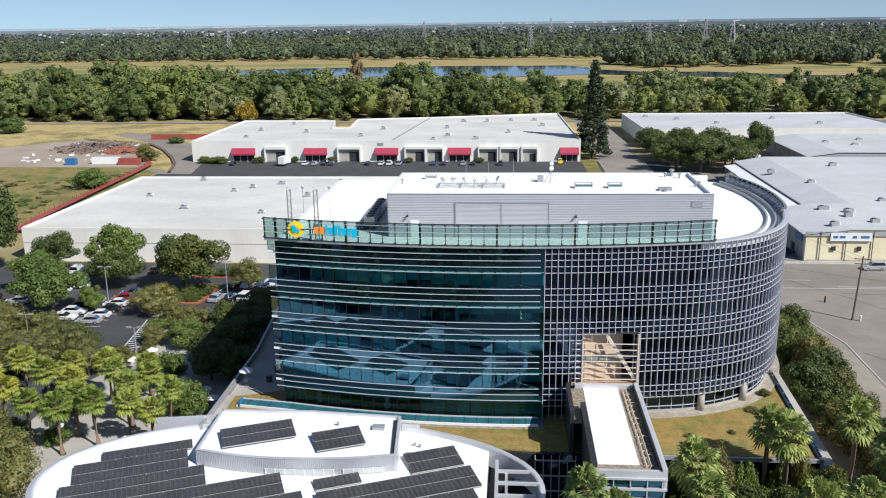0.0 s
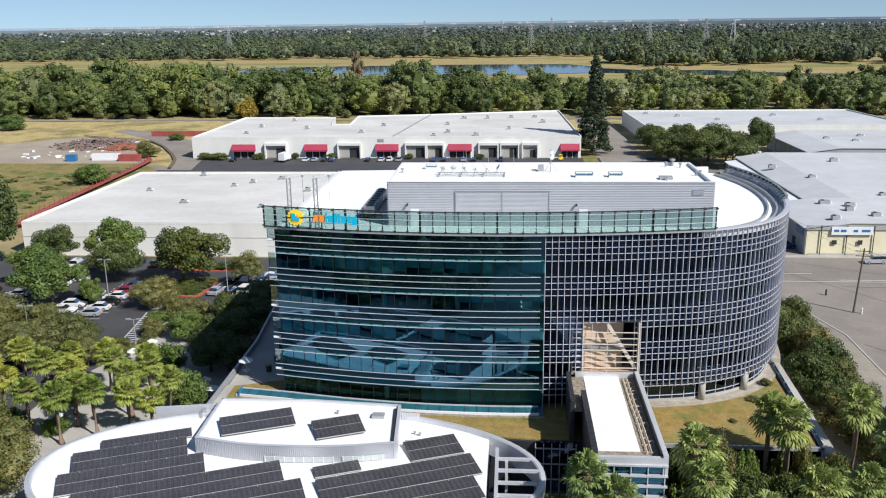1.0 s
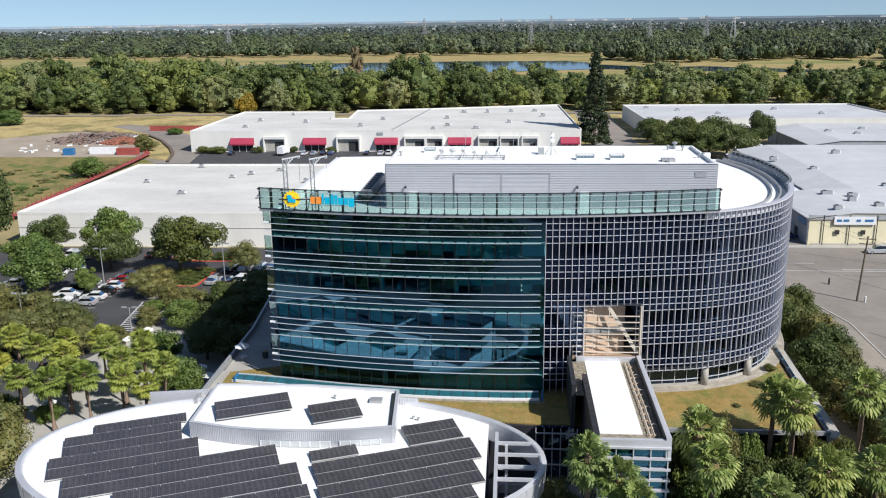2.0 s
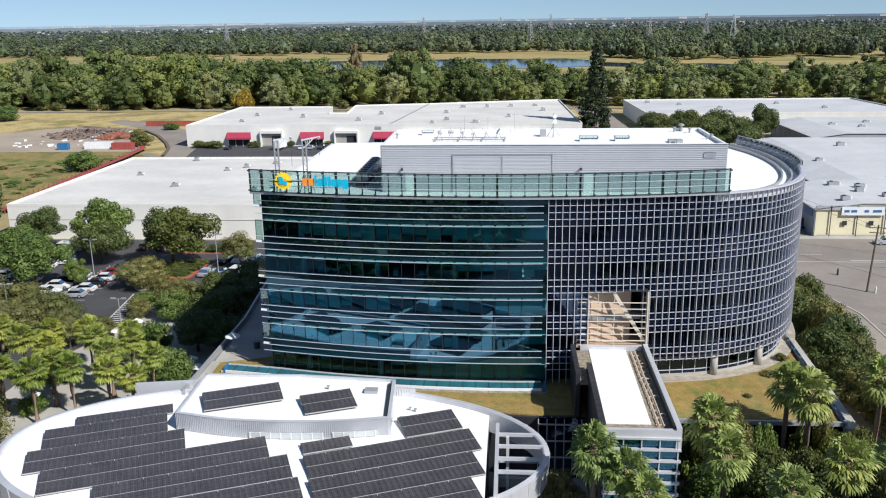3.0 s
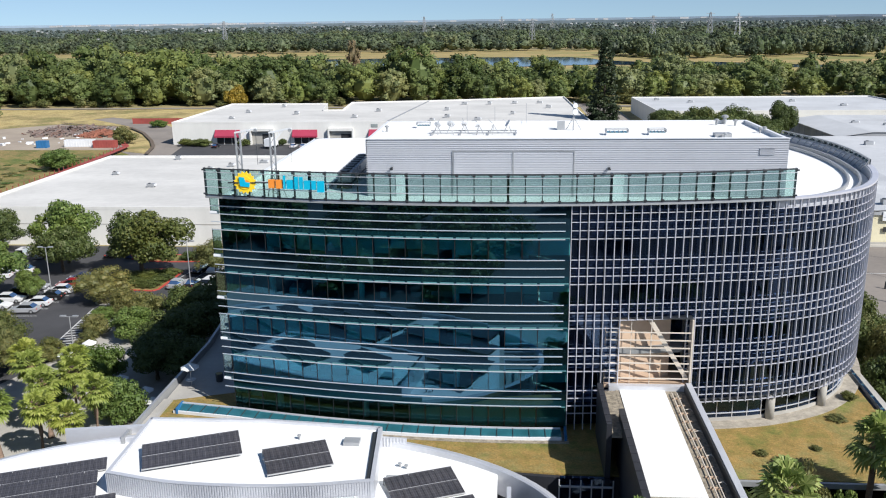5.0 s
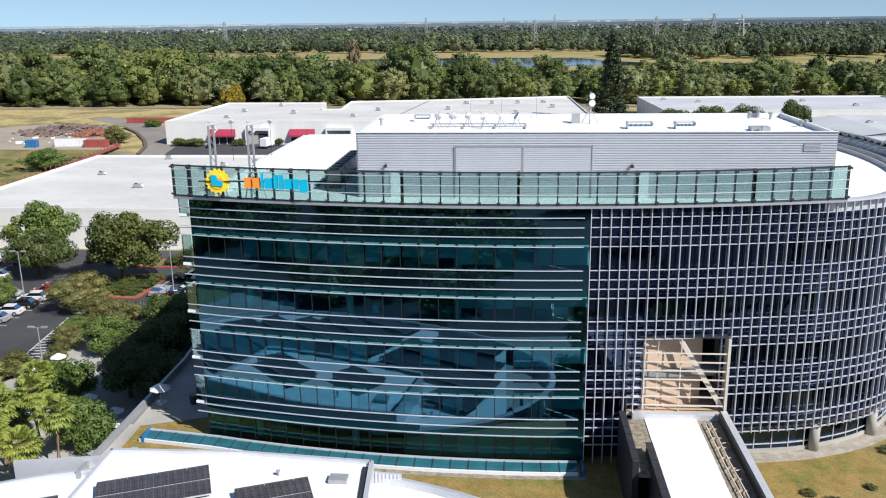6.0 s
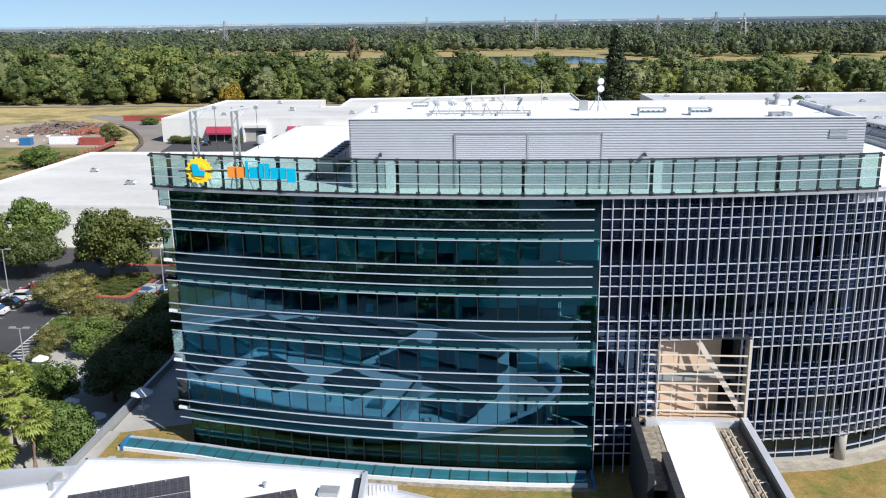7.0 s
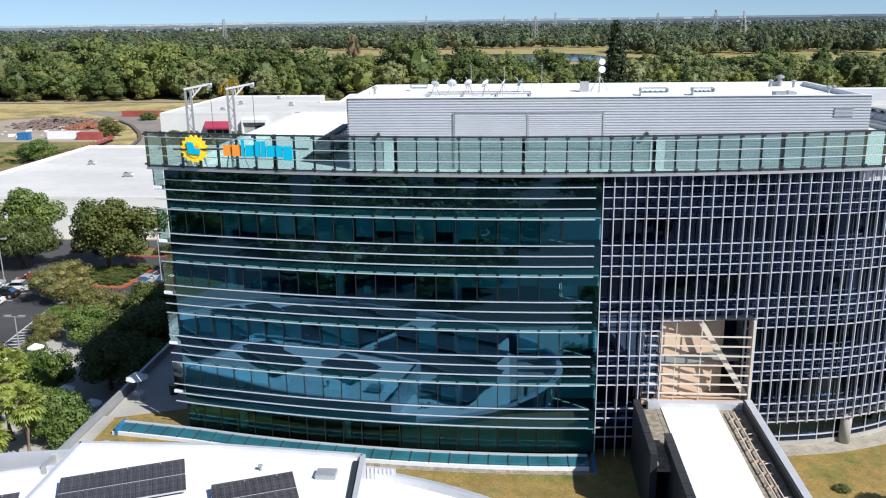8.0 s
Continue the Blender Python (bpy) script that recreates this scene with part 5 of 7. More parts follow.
def put_tree(kind, x, y, z, scale, turn, name, label, category, group):
    t = thing(name, label, category, group, at=pose(x, y, z, 0, 0, turn) @ Matrix.Diagonal((scale[0], scale[0], scale[1], 1)))
    part("trunk", kind[0], BARK, t)
    part("crown", kind[1], LEAF_A, t)
    return t


OAK = [tree_kind(10 + i, 10, 6, 2.6, LEAF_A, 0.18, 11500, thick=0.32) for i in range(3)]
GREEN = [tree_kind(20 + i, 10, 5, 2.2, LEAF_B, 0.17, 10500, thick=0.28) for i in range(3)]
OLIVE = [tree_kind(30 + i, 10, 6, 2.0, LEAF_C, 0.13, 9500, thick=0.22) for i in range(2)]
SHRUB_G = [tree_kind(40 + i, 6, 4, 0.2, LEAF_B, 0.135, 7000, thick=0.16) for i in range(2)]
SHRUB_A = [tree_kind(50 + i, 6, 4, 0.2, LEAF_A, 0.135, 7000, thick=0.16) for i in range(3)]
SHRUB_C = [tree_kind(60 + i, 6, 4, 0.2, LEAF_C, 0.125, 7000, thick=0.16) for i in range(2)]
SHRUB_Y = [tree_kind(70, 6, 4, 0.4, LEAF_Y, 0.2, 5000, thick=0.16)]
rt = random.Random(21)


def trees(kinds, rows, name, label, category, group, z=0.0, h0=10.0, r0=6.0):
    """rows: x, y, height, crown radius."""
    for i, (x, y, h, r) in enumerate(rows):
        put_tree(kinds[i % len(kinds)], x, y, z, (r / r0, h / h0), rt.uniform(0, 360), name, label, category, group)


trees(OAK, [(-62.3, 178.5, 11.6, 7.2), (-97.5, 193.6, 8.4, 5.0), (-78.5, 181.0, 8.2, 5.0), (-110, 188, 19, 8.5), (-120, 176, 16, 8), (-94, 146, 9.5, 8), (-104, 150, 10, 8)], "tree", "broad dark green parking lot tree", "tree", "parking lot trees")
trees(GREEN, [(-80.5, 187, 12.4, 5.6), (-93, 177, 8.4, 5.5), (-103, 168, 9, 6.5), (-82.2, 162.4, 10.2, 6.2), (-75.6, 164.6, 5.2, 2.6), (-114, 160, 10, 6.5)], "tree", "bright green leafy tree beside parked cars", "tree", "parking lot trees", r0=5.0)
trees(OLIVE, [(-62.5, 164.1, 5.6, 4.8), (-48.5, 178.4, 7.0, 3.8), (-53.5, 97.5, 9.5, 6.0), (-60, 103, 9.5, 6.0), (-58, 90, 8.5, 6.0), (-66, 96, 8, 6), (-72.0, 141.0, 8.0, 5.6), (-79, 143.0, 8.2, 6.0), (-86, 146.0, 8.4, 6.0), (-66.2, 138.6, 7.4, 4.8), (-61.2, 134.6, 6.2, 3.6), (-70.0, 133.0, 7.4, 5.0), (-77, 134, 7.6, 6), (-84, 137, 7.6, 6)], "tree", "olive-brown tree with thin branches", "tree", "olive trees")
trees(OAK, [(-41.0, 142, 6.6, 5.0), (-38.0, 134, 5.6, 4.4), (-41, 134, 6.0, 4.2), (-43, 152, 6.6, 5.2), (-40, 160, 6.4, 5.0), (-37.5, 148, 6.0, 4.4)], "tree", "dense dark green tree beside the podium", "tree", "podium trees")
trees(SHRUB_G, [(-50.0, 147.5, 5.2, 3.4), (-39.8, 121.6, 5.0, 3.2), (-42.8, 124.6, 4.6, 2.4), (-47.3, 131.6, 5.0, 3.2), (-58.4, 155.5, 2.2, 2.2), (-36.4, 113.5, 3.6, 2.0), (-51, 127, 3.4, 2.4), (-56, 122, 3.0, 2.4), (-61, 113, 3.2, 2.6), (-55, 112.8, 2.4, 2.0), (-51.6, 136.6, 3.2, 2.0)], "shrub", "bright green rounded shrub by the plaza", "shrub", "plaza shrubs", h0=6.0, r0=4.0)
trees(SHRUB_C, [(-56.9, 149.2, 3.0, 2.5), (-56.4, 158, 4.2, 3.0), (-58.2, 139.6, 3.0, 2.2), (-53.4, 151.6, 3.4, 2.0), (-55.4, 144.6, 2.4, 1.6), (-51.6, 155.4, 4.6, 3.2)], "shrub", "pale yellowish feathery shrub", "shrub", "plaza shrubs", h0=6.0, r0=4.0)
# tall planting along the east road
east = []
for k in range(17):
    yy = 98 + k * 4.4
    east.append((48.8 + rt.uniform(-1.2, 1.8) + 0.035 * k, yy, rt.uniform(5.2, 7.4), rt.uniform(3.2, 4.4)))
    if k % 2:
        east.append((52.8 + rt.uniform(-1, 1.4), yy + 1, rt.uniform(3.8, 5.6), rt.uniform(2.6, 3.6)))
for i, row in enumerate(east):
    trees([(SHRUB_A + SHRUB_C)[(i * 3) % 5]], [row], "shrub", "tall dense olive green shrub along the road", "shrub", "roadside shrubs", h0=6.0, r0=4.0)
front_bush = [(24.5, 92.0, 6.8, 3.0), (28.0, 96.5, 7.8, 2.6), (29.5, 90.0, 7.2, 3.6), (35.5, 92.5, 6.8, 3.6), (37.5, 97.5, 6.4, 2.4), (41, 92, 6.6, 3.6), (47, 97, 5.6, 3.0), (33, 85, 6.2, 3.8), (40, 86, 6, 4), (26, 84.5, 6.4, 3.6), (46, 88, 6, 3.8), (52, 92, 6, 4), (10.2, 90.5, 6.2, 2.4), (11.5, 84, 6.0, 2.6), (25.5, 97.5, 7.6, 2.2), (40.0, 98.0, 7.0, 2.2), (22.8, 86.0, 6.4, 2.6), (30, 94.5, 7.4, 3.0), (38.5, 94.6, 7.2, 3.0), (43.5, 94.5, 6.6, 3.0), (23.6, 99, 6.6, 1.6), (26.8, 99.2, 6.9, 1.6), (29.6, 99, 6.5, 1.6), (34.8, 99.3, 6.8, 1.6), (38.4, 99.2, 6.9, 1.6), (41, 98.6, 6.5, 1.7), (31.9, 95.2, 6.0, 2.6), (27.2, 94, 6.2, 2.6), (36.5, 83, 6.5, 3.5), (31, 80, 6.5, 3.5), (43.5, 82, 6.5, 3.8), (50.5, 85, 6.5, 3.8), (53, 98, 5.6, 3.2), (28.0, 99.0, 9.0, 2.0), (26.0, 97.4, 8.0, 1.8), (30.6, 97.6, 8.2, 1.9), (37.0, 98.6, 7.8, 1.7), (39.5, 96.4, 7.8, 2.2), (34.0, 94.0, 7.6, 2.6)]
for i, row in enumerate(front_bush):
    trees([(SHRUB_G + SHRUB_C + SHRUB_A)[(i * 2) % 7]], [row], "tree", "bushy green tree in the front court", "tree", "court trees", h0=6.0, r0=4.0)
trees(OAK, [(66, 326, 11, 7.5), (74, 322, 12.5, 8.5), (83, 324, 12, 8), (70, 338, 13, 8), (80, 338, 13, 8), (64.5, 350, 10.5, 7), (73, 354, 11, 7), (65, 368, 9, 6.5), (66, 384, 8, 5.5), (88, 334, 11, 6), (101.7, 352, 13.5, 5.5)], "tree", "dense rounded green tree beside the warehouses", "tree", "warehouse trees")
trees(SHRUB_Y, [(-143, 490, 10.5, 5.6), (-147, 494, 8, 4.5)], "tree", "yellow autumn tree in front of the woods", "tree", "", h0=6.0, r0=4.0)
trees(SHRUB_G, [(-138.0, 291, 6.5, 6.5), (-205, 250, 6, 7), (-190, 262, 5, 5), (-268, 420, 9, 8), (-255, 440, 8, 8), (-150, 400, 3, 4)], "shrub", "wide green shrub in the vacant lot", "shrub", "lot shrubs", h0=6.0, r0=4.0)
trees(SHRUB_A, [(-64.5, 177.5, 1.2, 2.6), (-60.5, 178, 1.4, 3.0), (-57.8, 176.5, 1.2, 2.0), (-61.4, 173.4, 1.2, 2.2), (-58.6, 172.8, 1.3, 2.2), (-58.0, 180.0, 1.2, 2.2), (-64, 190.6, 1.4, 2.4), (-57.5, 190.6, 1.5, 2.4)], "hedge", "low clipped green hedge in a kerbed island", "hedge", "island hedges", h0=6.0, r0=4.0)
trees(SHRUB_C, [(38.2, 117.2, 0.8, 0.9), (31.5, 106.5, 0.35, 0.5), (39.4, 112.5, 0.5, 0.6), (26.5, 105.5, 0.4, 0.6), (35.5, 112.6, 0.5, 0.9)], "shrub", "small brownish shrub on the roof turf", "shrub", "turf shrubs", z=PODIUM, h0=6.0, r0=4.0)
trees(SHRUB_A, [(-116, 343, 2.6, 4.0), (-110, 343, 2.6, 4.0), (-94, 343, 2.6, 2.4), (-80, 343.5, 2.4, 2.0), (-64.5, 343, 2.4, 2.4), (-7, 343, 2.2, 2.2), (-34, 343, 2.2, 2.0)], "hedge", "clipped hedge along the warehouse front", "hedge", "warehouse hedges", h0=6.0, r0=4.0)

trees(SHRUB_C, [(-142.5, 347, 6.2, 5.0), (-145, 352, 5.0, 4.0)], "shrub", "brownish dry bush beside the scrap heaps", "shrub", "lot shrubs", h0=6.0, r0=4.0)

# conifer by the side street
rngc = np.random.default_rng(5)
tiers = []
for k in range(120):
    f = (k + 0.5) / 120
    reach = 8.2 * (1 - f) ** 0.75 * rngc.uniform(0.55, 1.08) + 0.35
    a = 2.39996 * k + rngc.uniform(-0.5, 0.5)
    size = 0.9 + 1.15 * (1 - f)
    tiers.append((math.cos(a) * reach * 0.74, math.sin(a) * reach * 0.74, 3.0 + f * 35.4 - 0.12 * reach, size * 1.1, size * 1.1, size * 0.55))
conifer = thing("conifer", "tall dark conifer beside the side street", "tree", at=pose(38.6, 355, 0))
part("trunk", Mesh().tube([(0, 0, 0), (0.1, 0, 18), (0, 0, 38.5)], [0.6, 0.35, 0.05], 8), BARK, conifer)
part("crown", quads_data("crown", np.concatenate([core_quads(tiers, 0.55, 6, 3), leaf_cloud(rngc, tiers, 11000, 0.34, 0.6)]), LEAF_D), LEAF_D, conifer)


# ---- palms ----
def palm_kind(seed, leaves, h, fronds=31):
    rng = random.Random(seed)
    crown = Mesh()
    for i in range(fronds):
        a = 2.39996 * i + rng.uniform(-0.2, 0.2)
        el = radians(80 - 135 * (i / fronds) ** 0.85 + rng.uniform(-14, 14))
        d = Vector((math.cos(a) * math.cos(el), math.sin(a) * math.cos(el), math.sin(el)))
        side = Vector((-math.sin(a), math.cos(a), 0))
        up = side.cross(d) * -1
        root = Vector((0, 0, h - 0.2 - 0.5 * i / fronds)) + d * 0.15
        pet = root + d * rng.uniform(0.7, 1.05)
        crown.tube([tuple(root), tuple(pet)], [0.03, 0.02], 3)
        size = rng.uniform(0.85, 1.2)
        blades = 17
        for k in range(blades):
            w = radians(-115 + 230 * k / (blades - 1))
            bd = (d * math.cos(w) + side * math.sin(w)).normalized()
            ln = size * (1.0 - 0.25 * abs(w) / 2.0) * rng.uniform(0.9, 1.05)
            wd = bd.cross(up).normalized() * 0.105 * size
            lift = up * 0.05 * (1 if k % 2 else -1)
            p1 = pet + bd * ln * 0.62 + lift
            p2 = p1 + bd * ln * 0.36 + Vector((0, 0, -0.26 * ln))
            n = len(crown.v)
            crown.v += [tuple(pet), tuple(p1 - wd), tuple(p2), tuple(p1 + wd)]
            crown.f.append((n, n + 1, n + 2, n + 3))
    trunk = Mesh().tube([(0, 0, -0.1), (0.05, 0, 0.5), (0.08, 0.03, h * 0.5), (0, 0, h - 0.3), (0, 0, h)], [0.36, 0.26, 0.21, 0.19, 0.24], 9)
    skirt = Mesh()
    for i in range(16):
        a = 2 * math.pi * i / 16 + rng.uniform(-0.2, 0.2)
        o = Vector((math.cos(a), math.sin(a), 0))
        s = Vector((-math.sin(a), math.cos(a), 0)) * 0.16
        p = Vector((0, 0, h - 0.35)) + o * 0.2
        q = p + o * 0.35 + Vector((0, 0, -rng.uniform(0.6, 1.0)))
        skirt.poly([p - s, q - s * 1.5, q + s * 1.5, p + s])
    return trunk.data("trunk", PALM_BARK, True), crown.data("crown", leaves), skirt.data("dead_skirt", mat("dead_frond", (0.30, 0.21, 0.11), 0.9))


PALMS_W = [palm_kind(3 + i, PALM_LEAF, 7.2) for i in range(4)]
PALMS_E = [palm_kind(13 + i, PALM_LEAF_DARK, 8.4) for i in range(4)]


def palms(kinds, rows, label, group):
    for i, (x, y, h, s) in enumerate(rows):
        k = kinds[i % len(kinds)]
        t = thing("palm", label, "palm tree", group, at=pose(x, y, 0.1, rt.uniform(-2, 2), rt.uniform(-2, 2), rt.uniform(0, 360)) @ Matrix.Diagonal((s, s, s * h / 8.4 if h > 7.5 else s * h / 8.2, 1)))
        part("trunk", k[0], PALM_BARK, t)
        part("crown", k[1], PALM_LEAF, t)
        part("dead_skirt", k[2], BARK, t)


palms(PALMS_W, [(-57.5, 111.8, 7.0, 1.15), (-52.4, 109.8, 7.0, 1.2), (-48.6, 112.0, 7.2, 1.15), (-44.8, 113.2, 6.8, 1.1), (-40.8, 117.4, 7.0, 1.1), (-60.0, 121.0, 7.2, 1.2), (-55.0, 118.5, 7.0, 1.2), (-50.5, 122.0, 7.2, 1.15), (-45.4, 122.0, 7.2, 1.1), (-41.0, 112.0, 6.6, 1.05), (-46.6, 118.0, 7.0, 1.15), (-63.0, 115.0, 7.0, 1.2), (-65.8, 125.1, 7.0, 1.2), (-58.6, 125.4, 6.8, 1.15), (-52.8, 115.0, 6.6, 1.15), (-53.6, 126.4, 6.8, 1.15), (-48.0, 127.6, 6.6, 1.05), (-67.5, 119.5, 7.0, 1.2)], "fan palm with bright yellow-green fronds", "plaza palms")
palms(PALMS_E, [(12.6, 86.9, 9.2, 1.25), (15.4, 85.2, 8.0, 1.25), (17.0, 83.0, 7.4, 1.2), (24.0, 92.2, 8.4, 1.4), (24.7, 87.6, 8.2, 1.3), (33.0, 99.6, 9.6, 1.25), (35.0, 98.0, 8.6, 1.4), (44.3, 103.6, 8.6, 1.3), (45.2, 97.0, 8.5, 1.3), (34.3, 86.0, 8.4, 1.3), (28.6, 84.0, 8.0, 1.2), (49.5, 91.5, 8.4, 1.25), (40.2, 89.5, 8.0, 1.2)], "fan palm with grey-green fronds in the court", "court palms")

# ---- woods ----
def wood_kind(seed, h, r, count, leaf, n=9, base=0.02):
    rng = np.random.default_rng(seed)
    bl = crown_blobs(rng, h, r, h * base, n)
    q = leaf_cloud(rng, bl[1:], count, leaf, 0.5)
    return np.concatenate([core_quads(bl[:1], 0.9, 8, 5), core_quads(bl[1:], 0.7, 6, 3), q])


def wood(name, kinds, rows, material, label):
    """Joined far trees: rows of x, y, z, width factor, height factor, turn."""
    out = []
    for i, (x, y, z, s, h, a) in enumerate(rows):
        v = kinds[i % len(kinds)]
        c, sn = math.cos(a), math.sin(a)
        out.append(np.stack([x + s * (c * v[:, 0] - sn * v[:, 1]), y + s * (sn * v[:, 0] + c * v[:, 1]), z + h * v[:, 2]], axis=1))
    ob = new(name, quads_data(name, np.concatenate(out), material))
    return tagged(ob, label, "woods", kind="stuff")


def woods(name, kinds, rows, materials, label):
    """One wood of several kinds of tree: rows are dealt out by chance over the leaf colours."""
    deal = [[] for _ in materials]
    for row in rows:
        deal[rw.choices(range(len(materials)), [w for _, w in materials])[0]].append(row)
    for (material, _), part_rows in zip(materials, deal):
        wood(name, kinds, part_rows, material, label)


rw = random.Random(77)
belt_kinds = [wood_kind(100 + i, 10, 4.6, 1900, 0.2, 26) for i in range(6)]
back_kinds = [wood_kind(120 + i, 10, 4.6, 700, 0.3, 18) for i in range(5)]
BELT_LEAVES = [(LEAF_F, 5), (leaf_mat("dark_oak_leaves", [(0.054, 0.081, 0.028), (0.088, 0.119, 0.039), (0.13, 0.16, 0.054)], patch=0.05), 4), (leaf_mat("willow_leaves", [(0.134, 0.161, 0.078), (0.186, 0.212, 0.103), (0.248, 0.269, 0.134)], patch=0.05), 3), (leaf_mat("fresh_leaves", [(0.115, 0.15, 0.05), (0.165, 0.205, 0.068), (0.22, 0.255, 0.09)], patch=0.05), 2)]
front, back = [], []
for j, yy in enumerate((500, 512, 526, 543, 566, 596, 632, 676, 730)):
    x = -440 - j * 15
    while x < 440 + j * 15:
        tall = 25 if x < -110 else 21.5 if x < 30 else 18 if x < 90 else 21.5
        tall *= 0.62 + 0.42 * noise.noise(Vector((x * 0.021, yy * 0.03, 3))) + rw.uniform(0.05, 0.48)
        if j == 0:
            tall *= 0.82
        if j > 5:
            tall *= 0.62
        gap = (x > 60 and noise.noise(Vector((x * 0.02, yy * 0.02, 9))) > 0.16) or (j > 5 and rw.random() < 0.45)
        if not gap:
            row = (x + rw.uniform(-4, 4), yy + rw.uniform(-5, 5), -0.5, tall / 10 * rw.uniform(0.95, 1.35), tall / 10, rw.uniform(0, 6.28))
            (front if j < 4 else back).append(row)
        x += rw.uniform(11, 21)
# a few that stand out over the rest
front += [(-46, 508, 0, 3.0, 3.2, 1.0), (-58, 518, 0, 2.7, 3.0, 2.0), (-270, 520, 0, 3.3, 3.2, 0.4), (-232, 530, 0, 3.2, 3.3, 2.4), (-316, 526, 0, 3.0, 3.1, 4.4)]
for k in range(14):
    front.append((rw.uniform(-340, -150), rw.uniform(508, 555), 0, rw.uniform(2.5, 3.2), rw.uniform(2.5, 3.1), rw.uniform(0, 6.28)))
woods("riverside_woods", belt_kinds, front, BELT_LEAVES, "dense belt of tall green riverside trees")
woods("riverside_woods", back_kinds, back, BELT_LEAVES, "dense belt of tall green riverside trees")
brush = [(rw.uniform(40, 330), rw.uniform(486, 499), 0, rw.uniform(0.8, 1.3), rw.uniform(0.3, 0.6), rw.uniform(0, 6.28)) for k in range(70)]
brush += [(rw.uniform(-420, 40), rw.uniform(489, 496), 0, rw.uniform(0.5, 0.9), rw.uniform(0.2, 0.5), rw.uniform(0, 6.28)) for k in range(60)]
wood("levee_brush", back_kinds[:2], brush, LEAF_C, "low brownish brush below the woods")
bare = [(-118, 700, 0, 1.3, 3.1, 0.3)]
wood("bare_tree_crowns", back_kinds[:1], bare, leaf_mat("bare_brown_twigs", [(0.16, 0.12, 0.085), (0.21, 0.16, 0.11), (0.26, 0.20, 0.14)]), "tall brown half-bare tree over the woods")

far_kinds = [wood_kind(200 + i, 10, 5.2 + 0.6 * (i % 3), 260, 0.55, 13) for i in range(6)]
# far bank greens, all shifted towards blue to paint in haze
FAR_LEAVES = [(LEAF_FAR_HAZED, 5), (leaf_mat("far_dark_hazed_leaves", [(0.056, 0.076, 0.056), (0.078, 0.1, 0.07), (0.1, 0.122, 0.084)], patch=0.02), 4), (leaf_mat("far_pale_hazed_leaves", [(0.132, 0.157, 0.095), (0.169, 0.195, 0.114), (0.207, 0.231, 0.132)], patch=0.02), 2)]
rows = []
for k in range(170):
    rows.append((rw.uniform(150, 700), rw.uniform(985, 1120), 0, rw.uniform(1.3, 2.2), rw.uniform(1.4, 2.4), rw.uniform(0, 6.28)))
for k in range(26):
    rows.append((rw.uniform(110, 215), rw.uniform(1040, 1100), 0, rw.uniform(1.5, 2.3), rw.uniform(1.8, 2.5), rw.uniform(0, 6.28)))
yy = 1265.0
while yy < 2150:
    half = 0.60 * yy + 60
    x = -half
    while x < half:
        clump = noise.noise(Vector((x * 0.012, yy * 0.01, 5)))
        hh = rw.uniform(1.0, 2.1) + 1.0 * max(0, clump)
        if clump > -0.38 or yy < 1330:
            rows.append((x, yy + rw.uniform(-24, 24), 0, hh * rw.uniform(0.95, 1.45), hh, rw.uniform(0, 6.28)))
        x += rw.uniform(13, 27)
    yy += 34 if yy < 1400 else 60
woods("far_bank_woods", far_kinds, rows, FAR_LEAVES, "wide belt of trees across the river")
haze_kinds = [wood_kind(300 + i, 10, 6.5, 40, 1.6, 5) for i in range(4)]
rows, hazy = [], []
while yy < 4650:
    half = 0.58 * yy + 80
    x = -half
    while x < half:
        hh = rw.uniform(0.9, 2.3)
        (rows if yy < 3200 else hazy).append((x, yy + rw.uniform(-40, 40), 0, hh * rw.uniform(1.0, 1.6), hh, rw.uniform(0, 6.28)))
        x += rw.uniform(18, 46)
    yy += 88
# leaf colours carry the distance haze, paler and bluer beyond 3200 m
woods("distant_woods", haze_kinds, rows, [(leaf_mat("haze_tinted_leaves", [(0.085, 0.112, 0.11), (0.115, 0.143, 0.132), (0.145, 0.172, 0.155)], patch=0.004), 3), (leaf_mat("haze_tinted_dark_leaves", [(0.068, 0.09, 0.094), (0.09, 0.115, 0.115), (0.115, 0.14, 0.135)], patch=0.004), 3)], "distant wooded plain with haze-tinted leaves")
woods("distant_woods", haze_kinds, hazy, [(leaf_mat("hazy_leaves", [(0.13, 0.165, 0.185), (0.155, 0.19, 0.205), (0.18, 0.215, 0.225)], patch=0.004), 3), (leaf_mat("hazy_dark_leaves", [(0.10, 0.132, 0.152), (0.125, 0.156, 0.172), (0.145, 0.178, 0.19)], patch=0.004), 3)], "farthest wooded plain with a paler haze tint in its leaves")
# horizon strips: a wooded edge and, behind it, paler ground; haze is in their colours
for far, base, wave, material, label in ((4700, 31, 4.5, HAZE_TINT, "far wooded horizon coloured blue-grey for haze"), (4880, 41.5, 1.2, mat("haze_tinted_far_plain", (0.27, 0.35, 0.44), 1.0, dark=0.85, big=0.004, small=0.03), "far plain strip coloured pale blue for haze")):
    m = Mesh()
    prev = None
    for k in range(200):
        a = radians(-42 + 84 * k / 199)
        hgt = base + wave * noise.noise(Vector((k * 0.3, far * 0.01, 0))) + 0.35 * wave * rw.random()
        p = (math.sin(a) * far, math.cos(a) * far)
        if prev:
            m.poly([(prev[0], prev[1], 0), (p[0], p[1], 0), (p[0], p[1], hgt), (prev[0], prev[1], prev[2])])
        prev = (p[0], p[1], hgt)
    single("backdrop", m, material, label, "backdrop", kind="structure")
